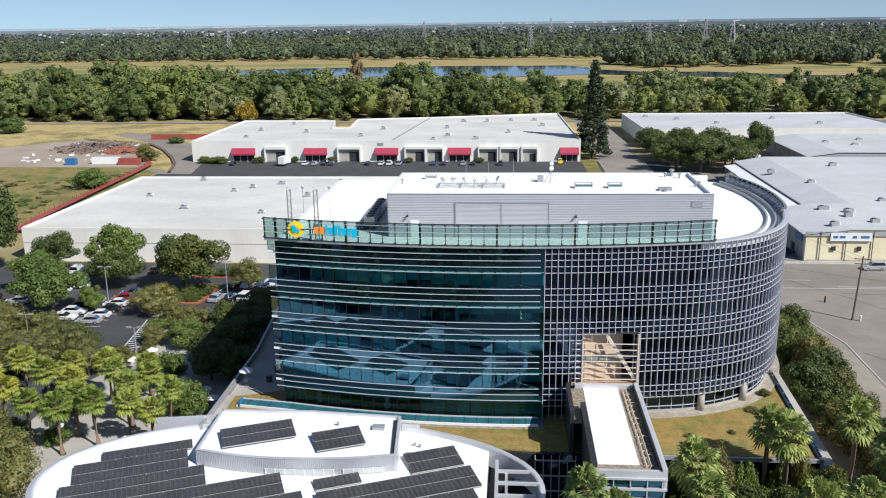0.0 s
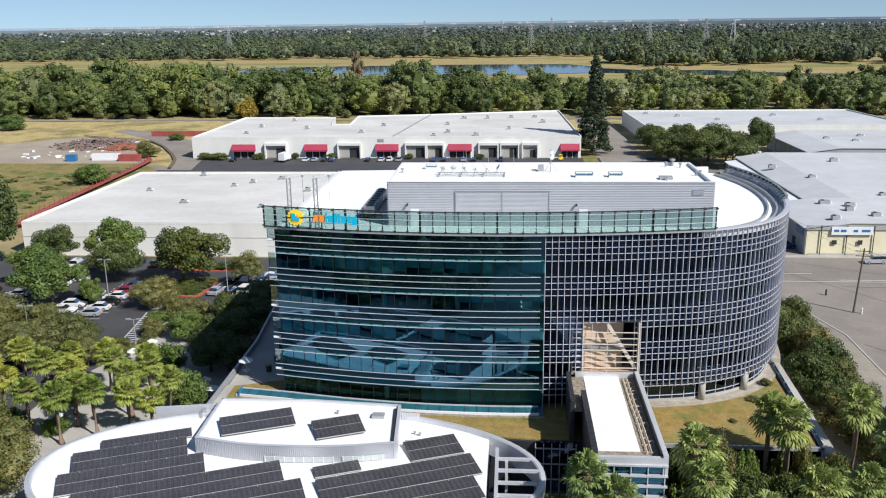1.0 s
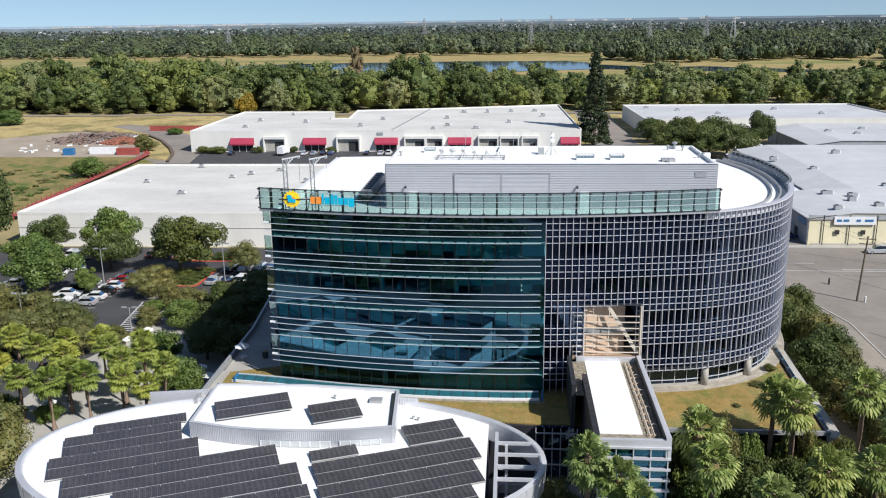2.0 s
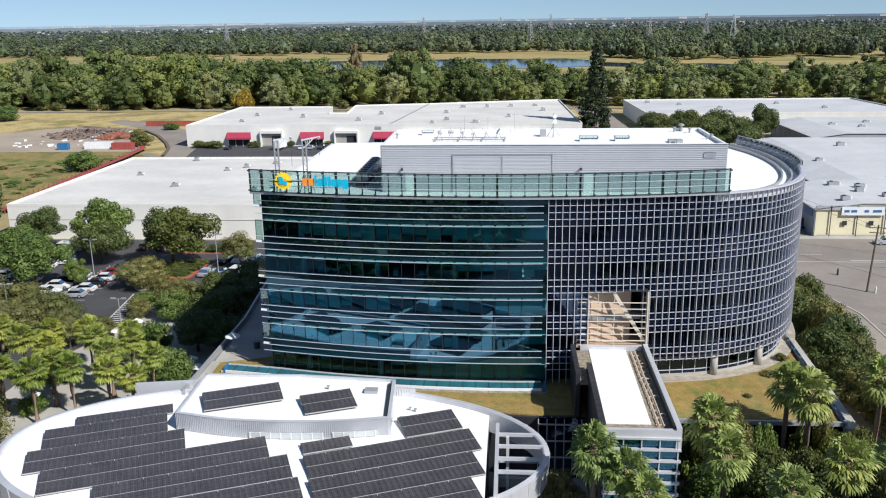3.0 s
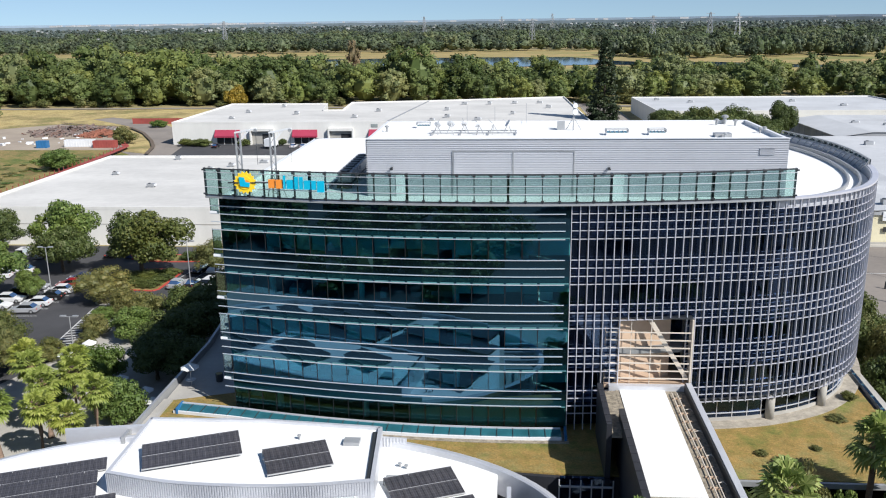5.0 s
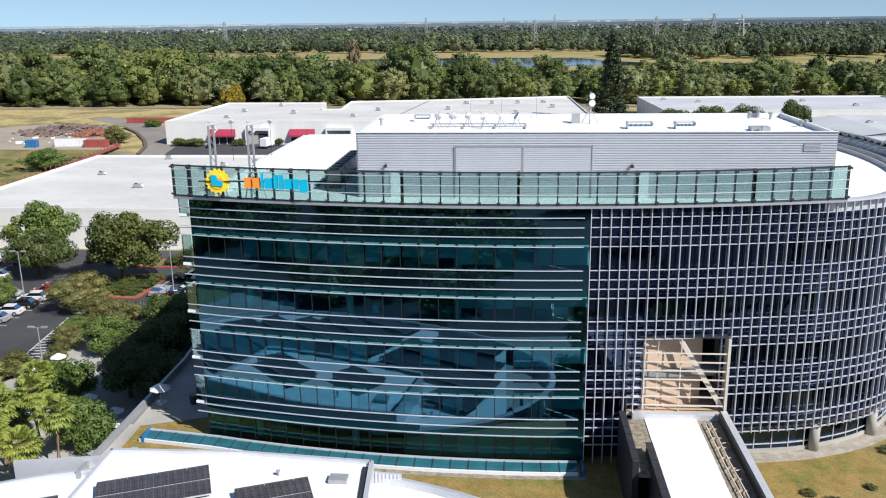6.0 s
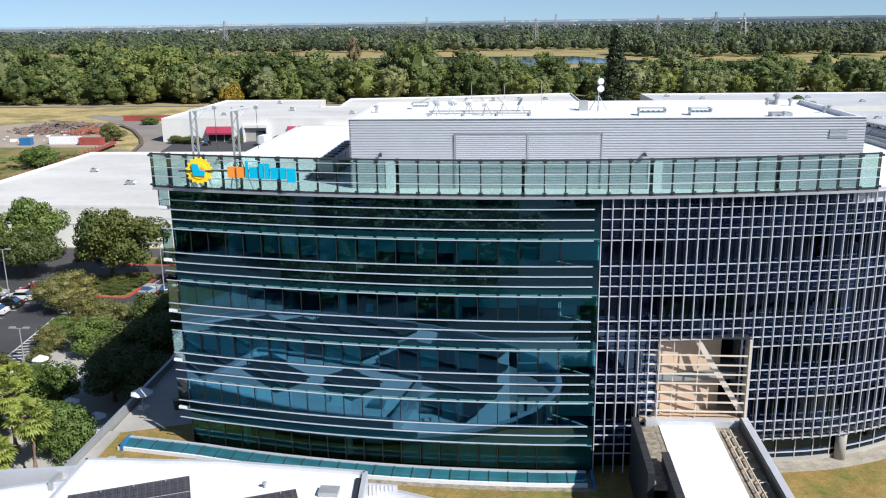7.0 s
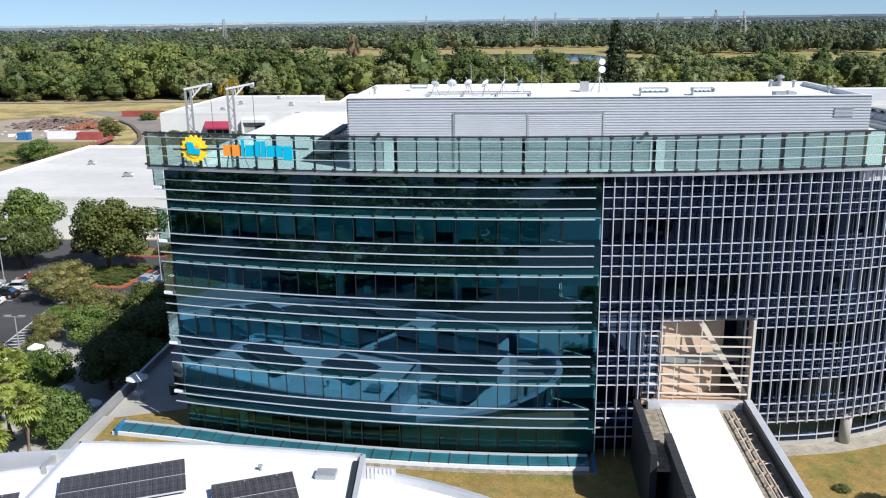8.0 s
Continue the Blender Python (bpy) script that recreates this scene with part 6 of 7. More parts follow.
# distant pale roofs
m = Mesh()
for k in range(460):
    yy = rw.choice((rw.uniform(1900, 3000), rw.uniform(3200, 4500), rw.uniform(4300, 4600), rw.uniform(4300, 4600)))
    x = rw.uniform(-0.56, 0.56) * yy
    if rw.random() < 0.35:
        x = -0.56 * yy + abs(rw.gauss(0, 0.16)) * yy
    w, h = (rw.uniform(3, 9), rw.uniform(9, 13)) if yy < 3100 else (rw.uniform(4, 14), rw.uniform(13, 20))
    m.box(x, x + w, yy, yy + 14, 0, h)
for k in range(110):
    a = radians(rw.choice((rw.uniform(-29, -15), rw.uniform(-29, -15), rw.uniform(-14, 28))))
    w = rw.uniform(8, 45)
    x, yy = math.sin(a) * 4790, math.cos(a) * 4790
    m.box(x, x + w, yy, yy + 10, 0, rw.uniform(35, 40.5))
tagged(part("distant_roofs", m, OLD_ROOF), "scattered pale far-off buildings among trees", "buildings", kind="stuff")


def pylon(x, y, h, turn=0):
    t = thing("transmission_tower", "grey steel lattice transmission tower", "pylon", "pylons", at=pose(x, y, 0, 0, 0, turn))
    w = h * 0.11
    for sx_ in (-1, 1):
        for sy_ in (-1, 1):
            part("leg", Mesh().beam((sx_ * w, sy_ * w, 0), (sx_ * w * 0.18, sy_ * w * 0.18, h), h * 0.012), GREY_METAL, t)
    for k in range(7):
        f0, f1 = k / 7, (k + 1) / 7
        a, b = w * (1 - 0.82 * f0), w * (1 - 0.82 * f1)
        for p, q in (((-a, -a), (b, -b)), ((a, -a), (-b, -b)), ((-a, a), (b, b))):
            part("brace", Mesh().beam((*p, h * f0), (*q, h * f1), h * 0.007), GREY_METAL, t)
    for k, f in enumerate((0.72, 0.84, 0.96)):
        part("cross_arm", Mesh().beam((-h * 0.14, 0, h * f), (h * 0.14, 0, h * f), h * 0.012), GREY_METAL, t)


for x, y, h in ((-452, 1400, 46), (40, 1500, 44), (225, 1420, 46), (330, 1500, 50), (370, 1480, 48), (-220, 2300, 52), (120, 2500, 56), (-20, 2400, 50)):
    pylon(x, y, h, rw.uniform(0, 60))

# trees added out of view in the south to darken the office glass reflection
rows = []
for k in range(150):
    rows.append((rw.uniform(-120, 12) if k < 120 else rw.uniform(12, 110), rw.uniform(-90, 56), 0, rw.uniform(0.9, 1.6), rw.uniform(0.6, 1.0), rw.uniform(0, 6.28)))
wood("street_trees", back_kinds[:3], rows, BELT_LEAVES[1][0], "unseen dark trees added for the office glass to mirror")

# ---- street things ----
def car(x, y, turn, paint, label, kind="sedan", group="parked cars"):
    """A parked car: lofted body and cabin, wheels, lights and windows."""
    t = thing("car", label, "car", group, at=pose(x, y, 0.06, 0, 0, turn))
    L, W = (4.7, 1.84) if kind == "sedan" else (4.8, 1.95)
    hood, roof = (0.95, 1.45) if kind == "sedan" else (1.08, 1.75)
    side = [(-L / 2, 0.35), (-L / 2 + 0.05, 0.3), (L / 2 - 0.1, 0.28), (L / 2, 0.45), (L / 2 - 0.05, 0.7), (L / 2 - 0.9, hood - 0.06), (L * 0.2, hood), (-L * 0.36, hood + 0.02), (-L / 2 + 0.05, hood - 0.02), (-L / 2, 0.7)]
    m = Mesh()
    k = len(side)
    for yy, s in ((-W / 2, 0.93), (-W / 2 + 0.12, 1.0), (W / 2 - 0.12, 1.0), (W / 2, 0.93)):
        m.v += [(px, yy, 0.28 + (pz - 0.28) * s) for px, pz in side]
    for r in range(3):
        m.f += [(r * k + i, r * k + (i + 1) % k, (r + 1) * k + (i + 1) % k, (r + 1) * k + i) for i in range(k)]
    m.f += [tuple(reversed(range(k))), tuple(3 * k + i for i in range(k))]
    body = part("body", m, paint, t)
    cab = [(-L * 0.40, hood), (L * 0.20, hood), (L * 0.05, roof), (-L * 0.27, roof)] if kind == "sedan" else [(-L * 0.47, hood), (L * 0.22, hood), (L * 0.09, roof), (-L * 0.42, roof)]
    g = Mesh()
    for yy, s in ((-1, 1), (1, 1)):
        g.v += [(px, yy * (W / 2 - 0.1 - (0.16 if pz > hood else 0)), pz) for px, pz in cab]
    g.f = [(0, 1, 5, 4), (1, 2, 6, 5), (2, 3, 7, 6), (3, 0, 4, 7), (3, 2, 1, 0), (4, 5, 6, 7)]
    part("cabin_glass", g, CAR_GLASS, t)
    part("roof_panel", B(cab[3][0] - 0.02, cab[2][0] + 0.02, -W / 2 + 0.24, W / 2 - 0.24, roof - 0.02, roof + 0.05), paint, t)
    for sx_ in (-L * 0.31, L * 0.31):
        for sy_ in (-1, 1):
            w = part("wheel", Mesh().tube([(sx_, sy_ * (W / 2 - 0.2), 0.33), (sx_, sy_ * (W / 2 + 0.01), 0.33)], [0.33, 0.33], 12), TYRE, t)
            part("rim", Mesh().tube([(sx_, sy_ * (W / 2 + 0.005), 0.33), (sx_, sy_ * (W / 2 + 0.02), 0.33)], [0.2, 0.2], 10), GREY_METAL, w)
    for sy_ in (-1, 1):
        part("headlight", B(L / 2 - 0.16, L / 2 - 0.02, sy_ * 0.68 - 0.2, sy_ * 0.68 + 0.2, 0.6, 0.74), WHITE_METAL, t)
        part("tail_light", B(-L / 2 - 0.02, -L / 2 + 0.06, sy_ * 0.7 - 0.16, sy_ * 0.7 + 0.16, 0.7, 0.86), RED_KERB, t)
    return t


def paint(name, col):
    return mat("car_paint_" + name, col, 0.22, 0.1, dark=0.95)


CAR_W, CAR_K, CAR_R, CAR_S, CAR_B = paint("white", (0.72, 0.72, 0.72)), paint("black", (0.02, 0.02, 0.022)), paint("red", (0.32, 0.02, 0.025)), paint("silver", (0.36, 0.37, 0.39)), paint("blue", (0.04, 0.06, 0.14))
PAINTS = ((CAR_W, "white"), (CAR_K, "black"), (CAR_R, "red"), (CAR_S, "silver"), (CAR_B, "dark blue"))
rc = random.Random(5)
lot = [(-72.4, 172.1, 2), (-72.6, 168.7, 0), (-72.6, 165.3, 1), (-73.0, 162.0, 0), (-73.2, 158.7, 3), (-72.2, 175.5, 4), (-78.2, 170.6, 3), (-78.4, 167.2, 1), (-78.6, 163.8, 0), (-78.9, 160.4, 0)]
for x, y, c in lot:
    car(x, y, 184 if x > -76 else 4, PAINTS[c][0], PAINTS[c][1] + " sedan parked in an angled bay", "sedan")
for i, (x, y) in enumerate(((-88.5, 176.5), (-91, 173), (-93.5, 169.4), (-96, 166), (-86, 180), (-99, 162), (-101, 172), (-84, 190), (-88, 191), (-92, 191.5), (-74, 192), (-70, 192), (-66, 192.5))):
    c = (0, 4, 3, 1, 0, 2, 1, 1, 3, 0, 1, 4, 1)[i]
    car(x, y, 190 if i < 7 else 92, PAINTS[c][0], PAINTS[c][1] + " car parked under the lot trees", rc.choice(("sedan", "van")))
for i in range(6):
    c = (3, 1, 0, 1, 3, 0)[i]
    car(-53.4 + i * 2.9, 173.0 + 0.3 * i, 82, PAINTS[c][0], PAINTS[c][1] + " car in a row beside the office", rc.choice(("sedan", "van")))
    c = (1, 0, 4, 3, 1, 0)[i]
    car(-52.6 + i * 2.9, 182.0 + 0.3 * i, 262, PAINTS[c][0], PAINTS[c][1] + " car in a row beside the office", rc.choice(("sedan", "van")))
for i, x in enumerate((-103.5, -74.5, -70.8, -67, -63.8, -49.8, -44.5, -41.2, -37.6, -24, -20, -12.5, -8.5, 2.0)):
    c = (1, 0, 3, 1, 4, 1, 0, 0, 3, 4, 1, 3, 1, 4)[i]
    car(x, 338.6, 88, PAINTS[c][0], PAINTS[c][1] + " car parked at the warehouse front", rc.choice(("sedan", "van")), "warehouse cars")
for x, y, c, a in ((85.0, 199.0, 3, 183), (69.8, 211.5, 4, 12), (-76.5, 128, 1, 20), (-80, 123, 0, 20), (-83, 118.5, 3, 20), (-72, 112, 1, 110), (-68, 110, 4, 110), (-85.2, 160.2, 1, 190), (-87.0, 157.0, 4, 190), (-88.6, 153.8, 0, 190)):
    car(x, y, a, PAINTS[c][0], PAINTS[c][1] + " car parked by the kerb", "van" if x > 60 else "sedan", "kerb cars")
truck = thing("box_truck", "white box truck parked at the loading bays", "truck", at=pose(-82.5, 338, 0.06, 0, 0, 80))
part("cargo_box", B(-3.6, 1.4, -1.2, 1.2, 0.9, 3.6), WHITE_METAL, truck)
part("cab", Mesh().prism([(1.5, -1.05), (3.4, -1.05), (3.4, 1.05), (1.5, 1.05)], 0.5, 2.2), WHITE_METAL, truck)
part("windscreen", B(3.3, 3.43, -0.9, 0.9, 1.3, 2.1), CAR_GLASS, truck)
for sx_ in (-2.4, 2.5):
    for sy_ in (-1, 1):
        part("wheel", Mesh().tube([(sx_, sy_ * 0.8, 0.45), (sx_, sy_ * 1.1, 0.45)], [0.45, 0.45], 12), TYRE, truck)
fork = thing("yellow_forklift", "small yellow forklift outside the warehouse", "forklift", at=pose(24.6, 340, 0.06))
part("body", B(-0.6, 1.2, -0.6, 0.6, 0.3, 1.2), YELLOW, fork)
for sx_ in (-0.3, 0.9):
    for sy_ in (-0.5, 0.5):
        part("wheel", Mesh().tube([(sx_, sy_ - 0.1, 0.25), (sx_, sy_ + 0.1, 0.25)], [0.26, 0.26], 10), TYRE, fork)
part("mast", B(-0.9, -0.7, -0.5, 0.5, 0.1, 2.3), DARK_METAL, fork)
part("cage", B(-0.5, 0.9, -0.6, 0.6, 2.1, 2.2).beam((-0.4, -0.5, 1.2), (-0.4, -0.5, 2.1), 0.08).beam((0.8, -0.5, 1.2), (0.8, -0.5, 2.1), 0.08).beam((-0.4, 0.5, 1.2), (-0.4, 0.5, 2.1), 0.08).beam((0.8, 0.5, 1.2), (0.8, 0.5, 2.1), 0.08), YELLOW, fork)
# trailers in the yard between the sheds
for k in range(3):
    tr = thing("flatbed_trailer", "white flatbed trailer parked in the yard", "trailer", "yard trailers", at=pose(96 + k * 0.6, 340 + k * 6, 0.05, 0, 0, 3))
    part("deck", B(-6, 6, -1.2, 1.2, 1.0, 1.5), WHITE_METAL, tr)
    for xx in (-4.5, -3.3):
        for sy_ in (-1, 1):
            part("wheel", Mesh().tube([(xx, sy_ * 0.75, 0.5), (xx, sy_ * 1.1, 0.5)], [0.5, 0.5], 12), TYRE, tr)
    part("stand", B(4.2, 4.4, -0.8, 0.8, 0, 1.0), GREY_METAL, tr)

pole = thing("utility_pole", "weathered wooden utility pole with two cross-arms", "utility pole", at=pose(68.2, 166.0, 0, 0, 3, 0))
part("mast", Mesh().tube([(0, 0, 0), (0, 0, 12.2)], [0.2, 0.13], 9), BARK, pole)
for zz, w in ((11.6, 1.5), (10.7, 1.3)):
    part("cross_arm", B(-w, w, -0.08, 0.08, zz, zz + 0.14), BARK, pole)
    for s in (-0.9, -0.45, 0.45, 0.9):
        part("insulator", Mesh().tube([(s * w, 0, zz + 0.14), (s * w, 0, zz + 0.34)], [0.05, 0.04], 6), GREY_METAL, pole)
part("conduit", B(0.16, 0.24, -0.05, 0.05, 0, 6), GREY_METAL, pole)
post = thing("bollard", "white marker post beside the utility pole", "bollard", at=pose(69.4, 165.4, 0))
part("tube", Mesh().tube([(0, 0, 0), (0, 0, 1.1)], [0.16, 0.16], 10), WHITE_METAL, post)
part("cap", Mesh().tube([(0, 0, 1.1), (0, 0, 1.2)], [0.18, 0.08], 10), WHITE_METAL, post)
post = thing("bollard", "dark marker post on the worn road", "bollard", at=pose(66.8, 176, 0.05))
part("tube", Mesh().tube([(0, 0, 0), (0, 0, 1.2)], [0.2, 0.16], 10), DARK_METAL, post)
part("cap", Mesh().tube([(0, 0, 1.2), (0, 0, 1.3)], [0.2, 0.08], 10), DARK_METAL, post)


def lamp_post(x, y, h):
    t = thing("lot_lamp", "tall grey parking lot lamp with flat twin heads", "street lamp", "lot lamps", at=pose(x, y, 0))
    part("base", Mesh().tube([(0, 0, 0), (0, 0, 0.7)], [0.3, 0.3], 10), CONCRETE, t)
    part("pole", Mesh().tube([(0, 0, 0.7), (0, 0, h)], [0.1, 0.07], 8), GREY_METAL, t)
    for s in (-1, 1):
        part("arm", Mesh().beam((0, 0, h - 0.1), (s * 0.9, 0, h), 0.07), GREY_METAL, t)
        part("head", B(s * 0.9 - 0.4, s * 0.9 + 0.4, -0.2, 0.2, h - 0.05, h + 0.12), GREY_METAL, t)


for x, y in ((-73.2, 167.1), (-50.6, 171.5), (-57.6, 144.2), (-108, 170), (-73.4, 139.5), (-98, 128)):
    lamp_post(x, y, 4.8 if (x, y) in ((-57.6, 144.2), (-98, 128)) else 8.6)


def umbrella(x, y, z, r=1.0):
    t = thing("sunshade_umbrella", "white canvas umbrella over a round table", "umbrella", "plaza umbrellas", at=pose(x, y, z))
    m = Mesh()
    m.v = [(0, 0, 2.7)] + [(math.cos(math.pi * k / 4) * r, math.sin(math.pi * k / 4) * r, 2.15) for k in range(8)] + [(0, 0, 2.64)] + [(math.cos(math.pi * k / 4) * r, math.sin(math.pi * k / 4) * r, 2.08) for k in range(8)]
    m.f = [(0, 1 + k, 1 + (k + 1) % 8) for k in range(8)] + [(9, 10 + (k + 1) % 8, 10 + k) for k in range(8)] + [(1 + k, 10 + k, 10 + (k + 1) % 8, 1 + (k + 1) % 8) for k in range(8)]
    part("canopy", m, CANVAS, t)
    part("pole", Mesh().tube([(0, 0, 0), (0, 0, 2.7)], [0.04, 0.03], 6), GREY_METAL, t)
    part("tabletop", Mesh().tube([(0, 0, 0.72), (0, 0, 0.76)], [0.55, 0.55], 14), GREY_METAL, t)
    part("base", Mesh().tube([(0, 0, 0), (0, 0, 0.1)], [0.35, 0.3], 10), CONCRETE, t)


for x, y, z in ((-39.0, 126.0, 0.11), (-36.9, 123.2, 0.11), (-43.5, 129.2, 0.11), (-51.2, 133.6, 0.11), (-54.5, 136.5, 0.11), (-53.2, 140.6, 0.11), (-29.6, 117.2, PODIUM + 0.02), (-49.5, 146.5, 0.11), (-44, 110.2, 0.11), (-55, 113.5, 0.11)):
    umbrella(x, y, z)
for i, (x, y) in enumerate(((-26.8, 122), (-27.5, 127), (-29.0, 133), (-27.0, 118.6))):
    bin_t = thing("planter_bin", "dark round planter on the terrace", "planter", "terrace planters", at=pose(x, y, PODIUM + 0.02))
    part("tub", Mesh().tube([(0, 0, 0), (0, 0, 0.9)], [0.36, 0.42], 12), DARK_METAL, bin_t)
    part("soil", Mesh().tube([(0, 0, 0.86), (0, 0, 0.91)], [0.36, 0.36], 12), EARTH, bin_t)
for x, y, s in ((-27.6, 108.9, 0.5), (-26.2, 108.4, 0.35), (-25.2, 108.1, 0.45), (-28.8, 109.2, 0.4), (-24.4, 107.8, 0.4)):
    m = Mesh()
    ring = [(math.cos(a) * s * rc.uniform(0.7, 1.1), math.sin(a) * s * rc.uniform(0.5, 0.8)) for a in [math.pi * k / 4 for k in range(8)]]
    m.prism(ring, 0, s * 0.5)
    st = single("rock", m, CONCRETE, "pale flat rock on the roof turf", "rock", "turf rocks")
    st.location = (x, y, PODIUM - 0.01)

for x, y, s in ((-43.6, 119.2, 0.6), (-42.6, 118.4, 0.45), (-44.4, 118.2, 0.5), (-56.4, 140.2, 1.1), (-54.4, 138.8, 0.8), (-40.4, 119.4, 0.4), (-37.2, 117.8, 0.5), (-38.4, 120.0, 0.6), (-58.0, 146.0, 0.7)):
    ring = [(math.cos(a) * s * rc.uniform(0.7, 1.1), math.sin(a) * s * rc.uniform(0.5, 0.9)) for a in [math.pi * k / 4 for k in range(8)]]
    single("boulder", Mesh().prism(ring, 0, s * 0.6), CONCRETE, "pale boulder among the plaza planting", "boulder", "plaza boulders").location = (x, y, 0.1)

# kerbs, paint and fences
def kerb(points, material, label, w=0.15, h=0.16):
    m = Mesh()
    for a, b in zip(points, points[1:]):
        a, b = Vector((*a, 0)), Vector((*b, 0))
        n = Vector(((b - a).y, -(b - a).x, 0)).normalized()
        m.strip([(a.x, a.y, n.x, n.y), (b.x, b.y, n.x, n.y)], bar(-w, w, 0, h))
    return single("kerb", m, material, label, "kerb", kind="structure")


def oval(x, y, a, b, n=20):
    return [(x + a * math.cos(2 * math.pi * k / n), y + b * math.sin(2 * math.pi * k / n)) for k in range(n + 1)]


ISLAND = [(-63.3, 173.4), (-62.6, 171.6), (-60.8, 170.5), (-57.0, 170.2), (-56.2, 171.2), (-56.0, 181.5), (-58.0, 183.4), (-63.4, 183.0), (-63.3, 173.4)]
kerb(ISLAND, RED_KERB, "red painted kerb of a planted island", 0.2, 0.18)
sheet("island_bed", ISLAND[:-1], 0.15, GREEN_FIELD, "planted bed inside a kerbed island", "planting bed")
kerb(oval(-60.5, 190.6, 9.0, 2.4), RED_KERB, "red painted kerb of a planted island", 0.2, 0.18)
sheet("island_bed", oval(-60.5, 190.6, 8.9, 2.3)[:-1], 0.15, GREEN_FIELD, "planted bed inside a kerbed island", "planting bed")
kerb(oval(-62.5, 164.1, 1.3, 1.3), CONCRETE, "pale kerb of a tree island")
sheet("island_bed", oval(-62.5, 164.1, 1.2, 1.2)[:-1], 0.15, EARTH, "planted bed inside a kerbed island", "planting bed")
kerb([(60.5, 62), (61.6, 120), (62.6, 154), (58.0, 173), (52, 188)], CONCRETE, "worn concrete kerb along the east road")
sheet("east_pavement", [(46.5, 62), (60.3, 62), (61.4, 120), (62.3, 154), (57.7, 173), (50, 190), (46.5, 190)], 0.12, DIRT, "dusty worn verge along the road", "verge")
kerb([(60, 203.3), (74, 203.0), (190, 203.0)], CONCRETE, "concrete kerb before the cream warehouse")
sheet("north_pavement", rect(62, 190, 203.1, 205.2), 0.14, CONCRETE, "concrete pavement before the cream warehouse", "pavement")
kerb([(40.3, 300), (40.3, 500)], CONCRETE, "concrete kerb of the side street")
kerb([(57.2, 300), (57.2, 470)], CONCRETE, "concrete kerb of the side street")
sheet("verge", rect(33.5, 39.0, 318, 380), 0.12, GREEN_FIELD, "green grass verge beside the side street", "verge")
m = Mesh()
for k in range(16):
    m.box(0, 2.6 - 0.1 * k, -0.13, 0.13, 0, 0.012, pose(-60.6 - 0.127 * k, 142.0 + k * 1.1, 0.054, 0, 0, 16))
m.box(-0.1, 0.1, 0, 20.5, 0, 0.012, pose(-60.5, 140.5, 0.054, 0, 0, 6.6))
single("hatched_marking", m, LINE_PAINT, "white hatched parking marking", "road marking", kind="structure")
m = Mesh()
for k in range(7):
    m.box(-2.5, 2.5, -0.06, 0.06, 0, 0.01, pose(-72.8, 156.9 + k * 3.4, 0.054, 0, 0, 4))
for k in range(8):
    m.box(-0.06, 0.06, -5.5, 5.5, 0, 0.01, pose(-55 + k * 2.9, 178.8 + 0.3 * k, 0.054, 0, 0, -8))
single("bay_lines", m, LINE_PAINT, "white parking bay lines", "road marking", kind="structure")
single("road_line", B(60, 170, 184.9, 185.1, 0.052, 0.062).box(62, 69, 190.5, 190.7, 0.052, 0.062).box(73, 170, 186.0, 186.2, 0.052, 0.062), LINE_PAINT, "faded white road line", "road marking", kind="structure")
fence = thing("red_fence", "faded red slatted fence round the vacant lot", "fence")
pts = [(-126.5, 226), (-129, 242), (-131.3, 276), (-133.4, 312), (-135.5, 334), (-139, 340)]
for a, b in zip(pts, pts[1:]):
    a, b = Vector((*a, 0)), Vector((*b, 0))
    n = max(1, round((b - a).length / 3))
    for k in range(n):
        p, q = a + (b - a) * k / n, a + (b - a) * (k + 0.96) / n
        part("panel", Mesh().beam(p + Vector((0, 0, 1.25)), q + Vector((0, 0, 1.25)), 2.3, 0.08), RED_FENCE, fence)
        part("post", B(p.x - 0.08, p.x + 0.08, p.y - 0.08, p.y + 0.08, 0, 2.6), RED_FENCE, fence)
fence2 = thing("red_fence", "faded red fence behind the lane", "fence")
for k in range(7):
    part("panel", B(-168 + k * 4.2, -164 + k * 4.2, 413, 413.1, 0.1, 2.6), RED_FENCE, fence2)
    part("post", B(-168.1 + k * 4.2, -167.9 + k * 4.2, 412.9, 413.2, 0, 2.8), RED_FENCE, fence2)

# weeds over the vacant lot
weeds = []
for k in range(420):
    x, y = rw.uniform(-290, -133), rw.uniform(205, 322)
    if noise.noise(Vector((x * 0.03, y * 0.03, 2))) > -0.08:
        weeds.append((x, y, 0, rw.uniform(0.15, 0.5), rw.uniform(0.03, 0.1), rw.uniform(0, 6.28)))
woods("lot_weeds", far_kinds, weeds, [(LEAF_B, 3), (LEAF_C, 4)], "low green and brown weeds over the lot")

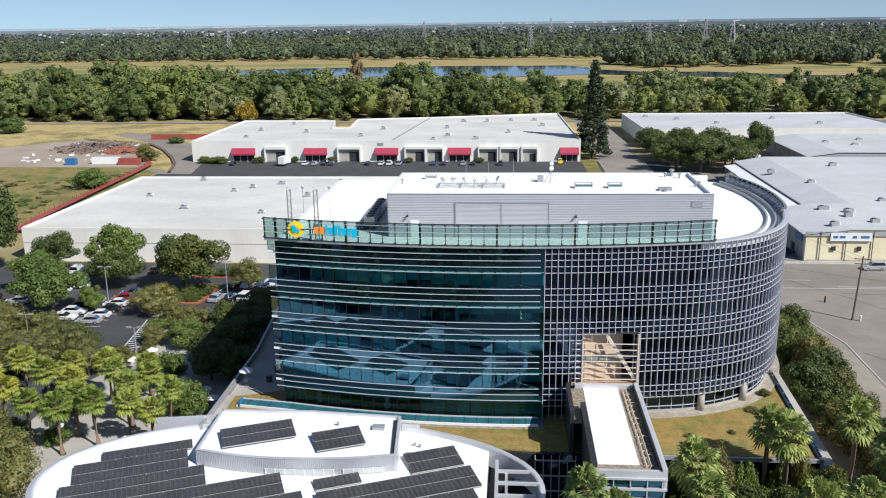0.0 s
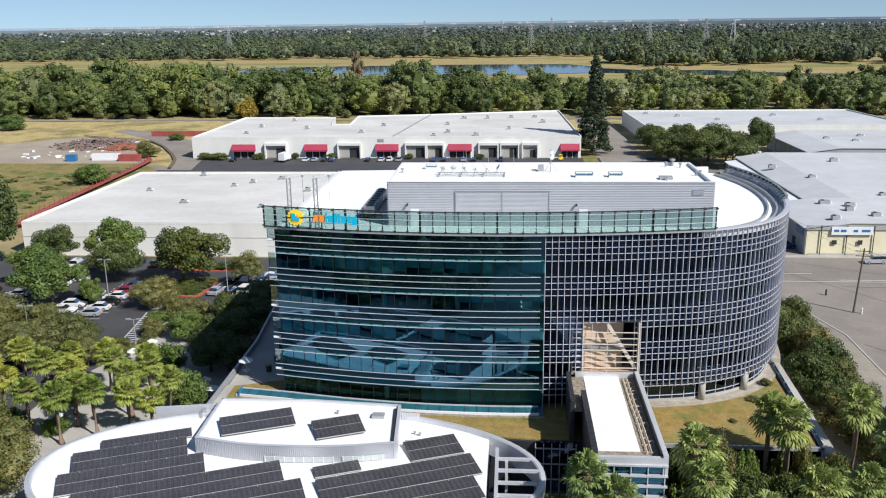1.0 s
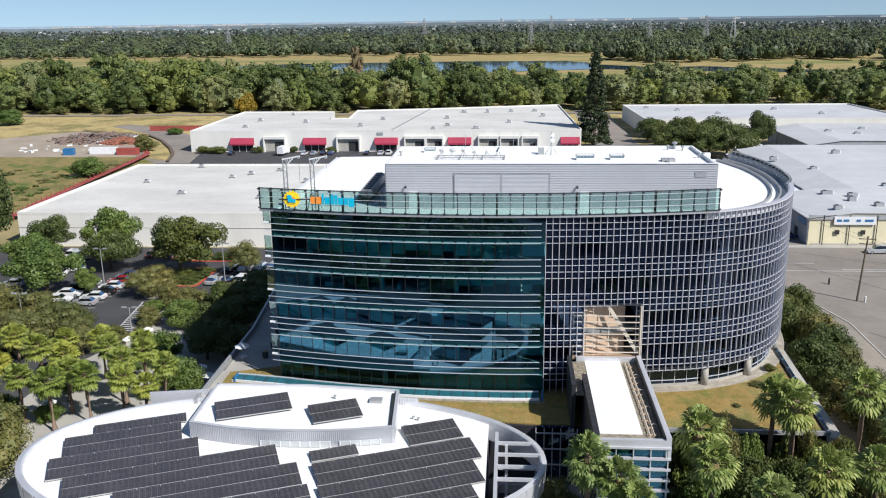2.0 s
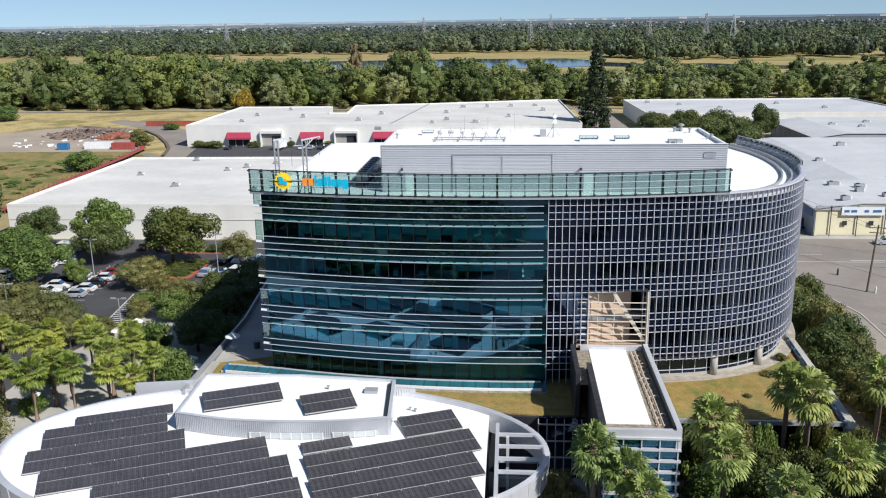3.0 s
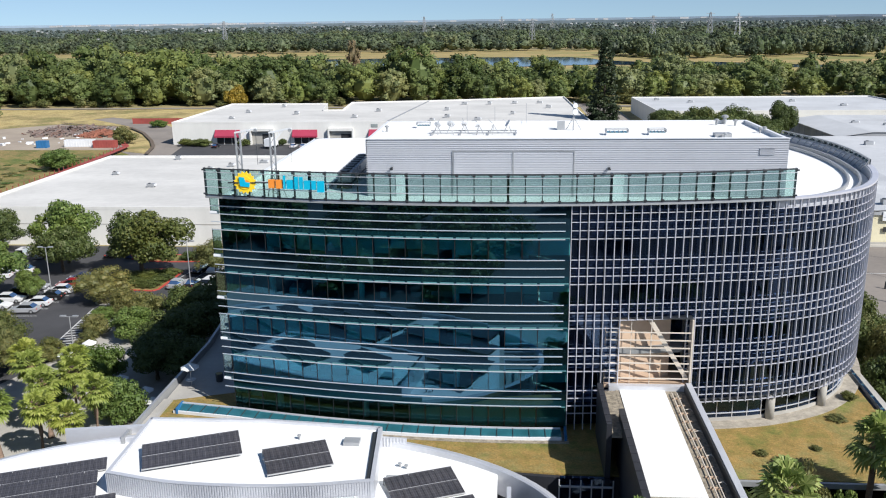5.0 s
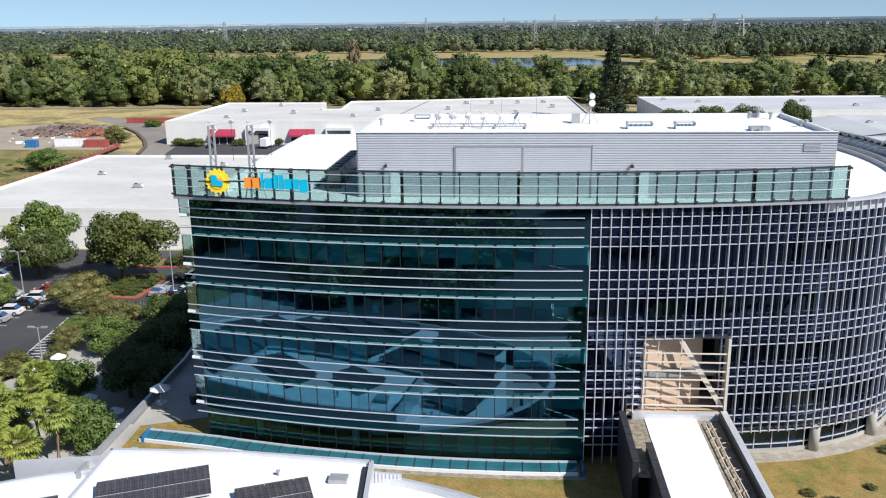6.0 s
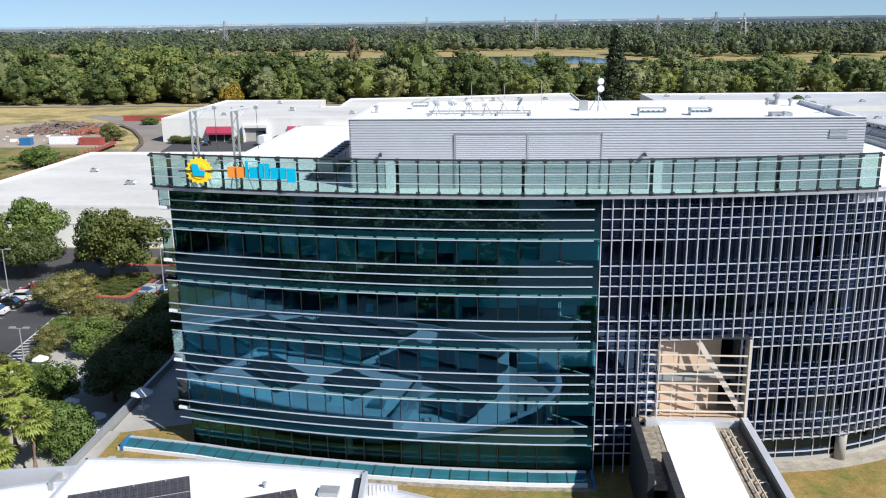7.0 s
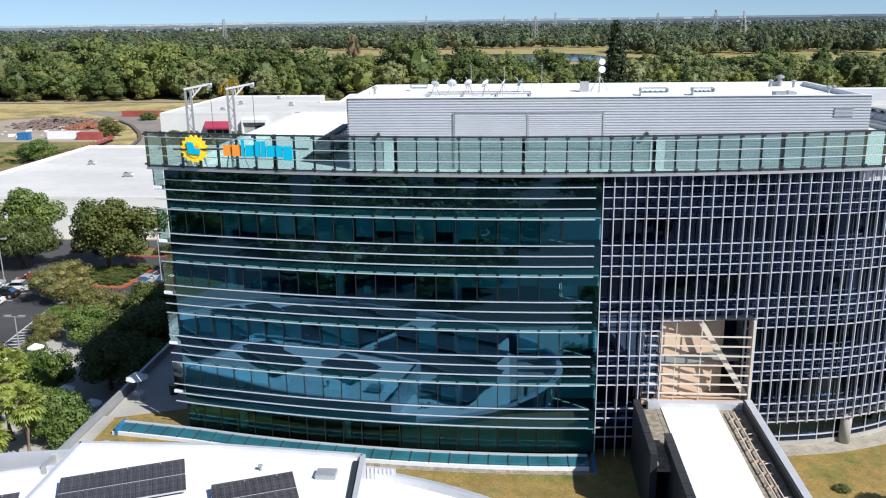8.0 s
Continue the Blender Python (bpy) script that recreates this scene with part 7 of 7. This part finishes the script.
# scrap yard
m = Mesh()
for k in range(420):
    a, r = rc.uniform(0, 6.28), rc.random() ** 0.6
    x, y = -182 + math.cos(a) * r * 19, 384 + math.sin(a) * r * 17
    z = max(0.1, 3.0 * (1 - r) * rc.random())
    s = rc.uniform(0.4, 1.6)
    m.box(-1.5 * s, 1.5 * s, -s * rc.uniform(0.1, 0.35), s * 0.25, -0.15, s * rc.uniform(0.1, 0.4), pose(x, y, z, rc.uniform(-25, 25), rc.uniform(-25, 25), rc.uniform(0, 360)))
tagged(part("scrap_heap", m, RUST), "heap of rusty scrap and broken timber", "scrap", kind="stuff")
m = Mesh()
for k in range(170):
    a, r = rc.uniform(0, 6.28), rc.random() ** 0.6
    x, y = -163 + math.cos(a) * r * 10, 373 + math.sin(a) * r * 8
    s = rc.uniform(0.5, 1.3)
    m.box(-s, s, -s * 0.4, s * 0.4, -0.2, s * 0.6, pose(x, y, 2.0 * (1 - r), rc.uniform(-20, 20), rc.uniform(-20, 20), rc.uniform(0, 360)))
tagged(part("brick_heap", m, mat("broken_brick", (0.34, 0.13, 0.08), 0.9, dark=0.6)), "heap of broken red brick", "rubble", kind="stuff")
m = Mesh()
for k in range(40):
    s = rc.uniform(0.4, 1.4)
    m.box(-s, s, -s * 0.4, s * 0.4, 0, s * 0.5, pose(rc.uniform(-205, -165), rc.uniform(345, 400), 0.08, 0, 0, rc.uniform(0, 360)))
tagged(part("pale_debris", m, WHITE_METAL), "pale debris strewn over the dirt", "debris", kind="stuff")
for x, y, w, mt, lb in ((-157, 342, 11, WHITE_METAL, "white shipping container in the scrap yard"), (-146, 339.5, 8.5, RED_FENCE, "rusty red shipping container in the scrap yard"), (-170, 339, 4, POOL_BLUE, "blue tarpaulin-covered crate in the yard")):
    ct = thing("container", lb, "container", "yard containers", at=pose(x, y, 0.06, 0, 0, 4))
    part("shell", B(-w / 2, w / 2, -1.2, 1.2, -0.02, 2.6), mt, ct)
    for k in range(int(w)):
        part("rib", B(-w / 2 + k + 0.3, -w / 2 + k + 0.6, -1.28, -1.2, 0.2, 2.5), mt, ct)
house = thing("farm_shed", "small grey shed at the edge of the field", "shed", at=pose(-262, 405, 0))
part("wall", B(-8, 8, -4, 4, 0, 3), TILT_WALL, house)
part("roof", Mesh().prism([(-8.5, -4.5), (8.5, -4.5), (8.5, 4.5), (-8.5, 4.5)], 3, 3.4), GREY_METAL, house)

sheet("berm", [(-138, 331), (-123, 323), (-128, 340), (-135, 355), (-148, 378), (-161, 393), (-150, 368), (-141, 346)], 0.13, DRY_GRASS, "golden dry grass berm beside the lane", "verge")
lane_fence = thing("board_fence", "weathered board fence along the curving lane", "fence")
lf = [(-122, 320), (-127, 338), (-134, 353), (-147, 376), (-161, 395), (-183, 403), (-202, 413)]
for a, b in zip(lf, lf[1:]):
    a, b = Vector((*a, 0.7)), Vector((*b, 0.7))
    for k in range(4):
        part("board", Mesh().beam(a + (b - a) * k / 4, a + (b - a) * (k + 0.97) / 4, 1.3, 0.1), BARK, lane_fence)
for (xa, ya, za), (xb, yb2, zb) in (((67.2, 166, 11.7), (100, 100, 12.5)), ((69.2, 166, 11.7), (102, 100, 12.5)), ((67.2, 166, 11.7), (52, 262, 12.0)), ((69.2, 166, 11.7), (54, 262, 12.0))):
    pts = []
    for k in range(13):
        f = k / 12
        pts.append((xa + (xb - xa) * f, ya + (yb2 - ya) * f, za + (zb - za) * f - 3.2 * f * (1 - f)))
    single("overhead_wire", Mesh().tube(pts, [0.02] * 13, 4), DARK_METAL, "thin black overhead wire from the pole", "wire", "overhead wires")
# dark strips: tar seams, together with wire shadows painted on as lines
m = Mesh()
for x0, y0, x1, y1 in ((60, 196, 92, 150), (66, 200, 120, 172), (64, 150, 84, 128), (72, 182, 110, 178)):
    a, b = Vector((x0, y0, 0.057)), Vector((x1, y1, 0.057))
    p = a
    for k in range(1, 9):
        q = a + (b - a) * k / 8 + Vector((rc.uniform(-0.6, 0.6), rc.uniform(-0.6, 0.6), 0))
        d = (q - p).normalized()
        n = Vector((-d.y, d.x, 0)) * 0.09
        m.poly([p - n, q - n, q + n, p + n])
        p = q
single("tar_seam", m, ASPHALT, "dark tar seams and painted wire shadows on the worn road", "road seam", kind="structure")
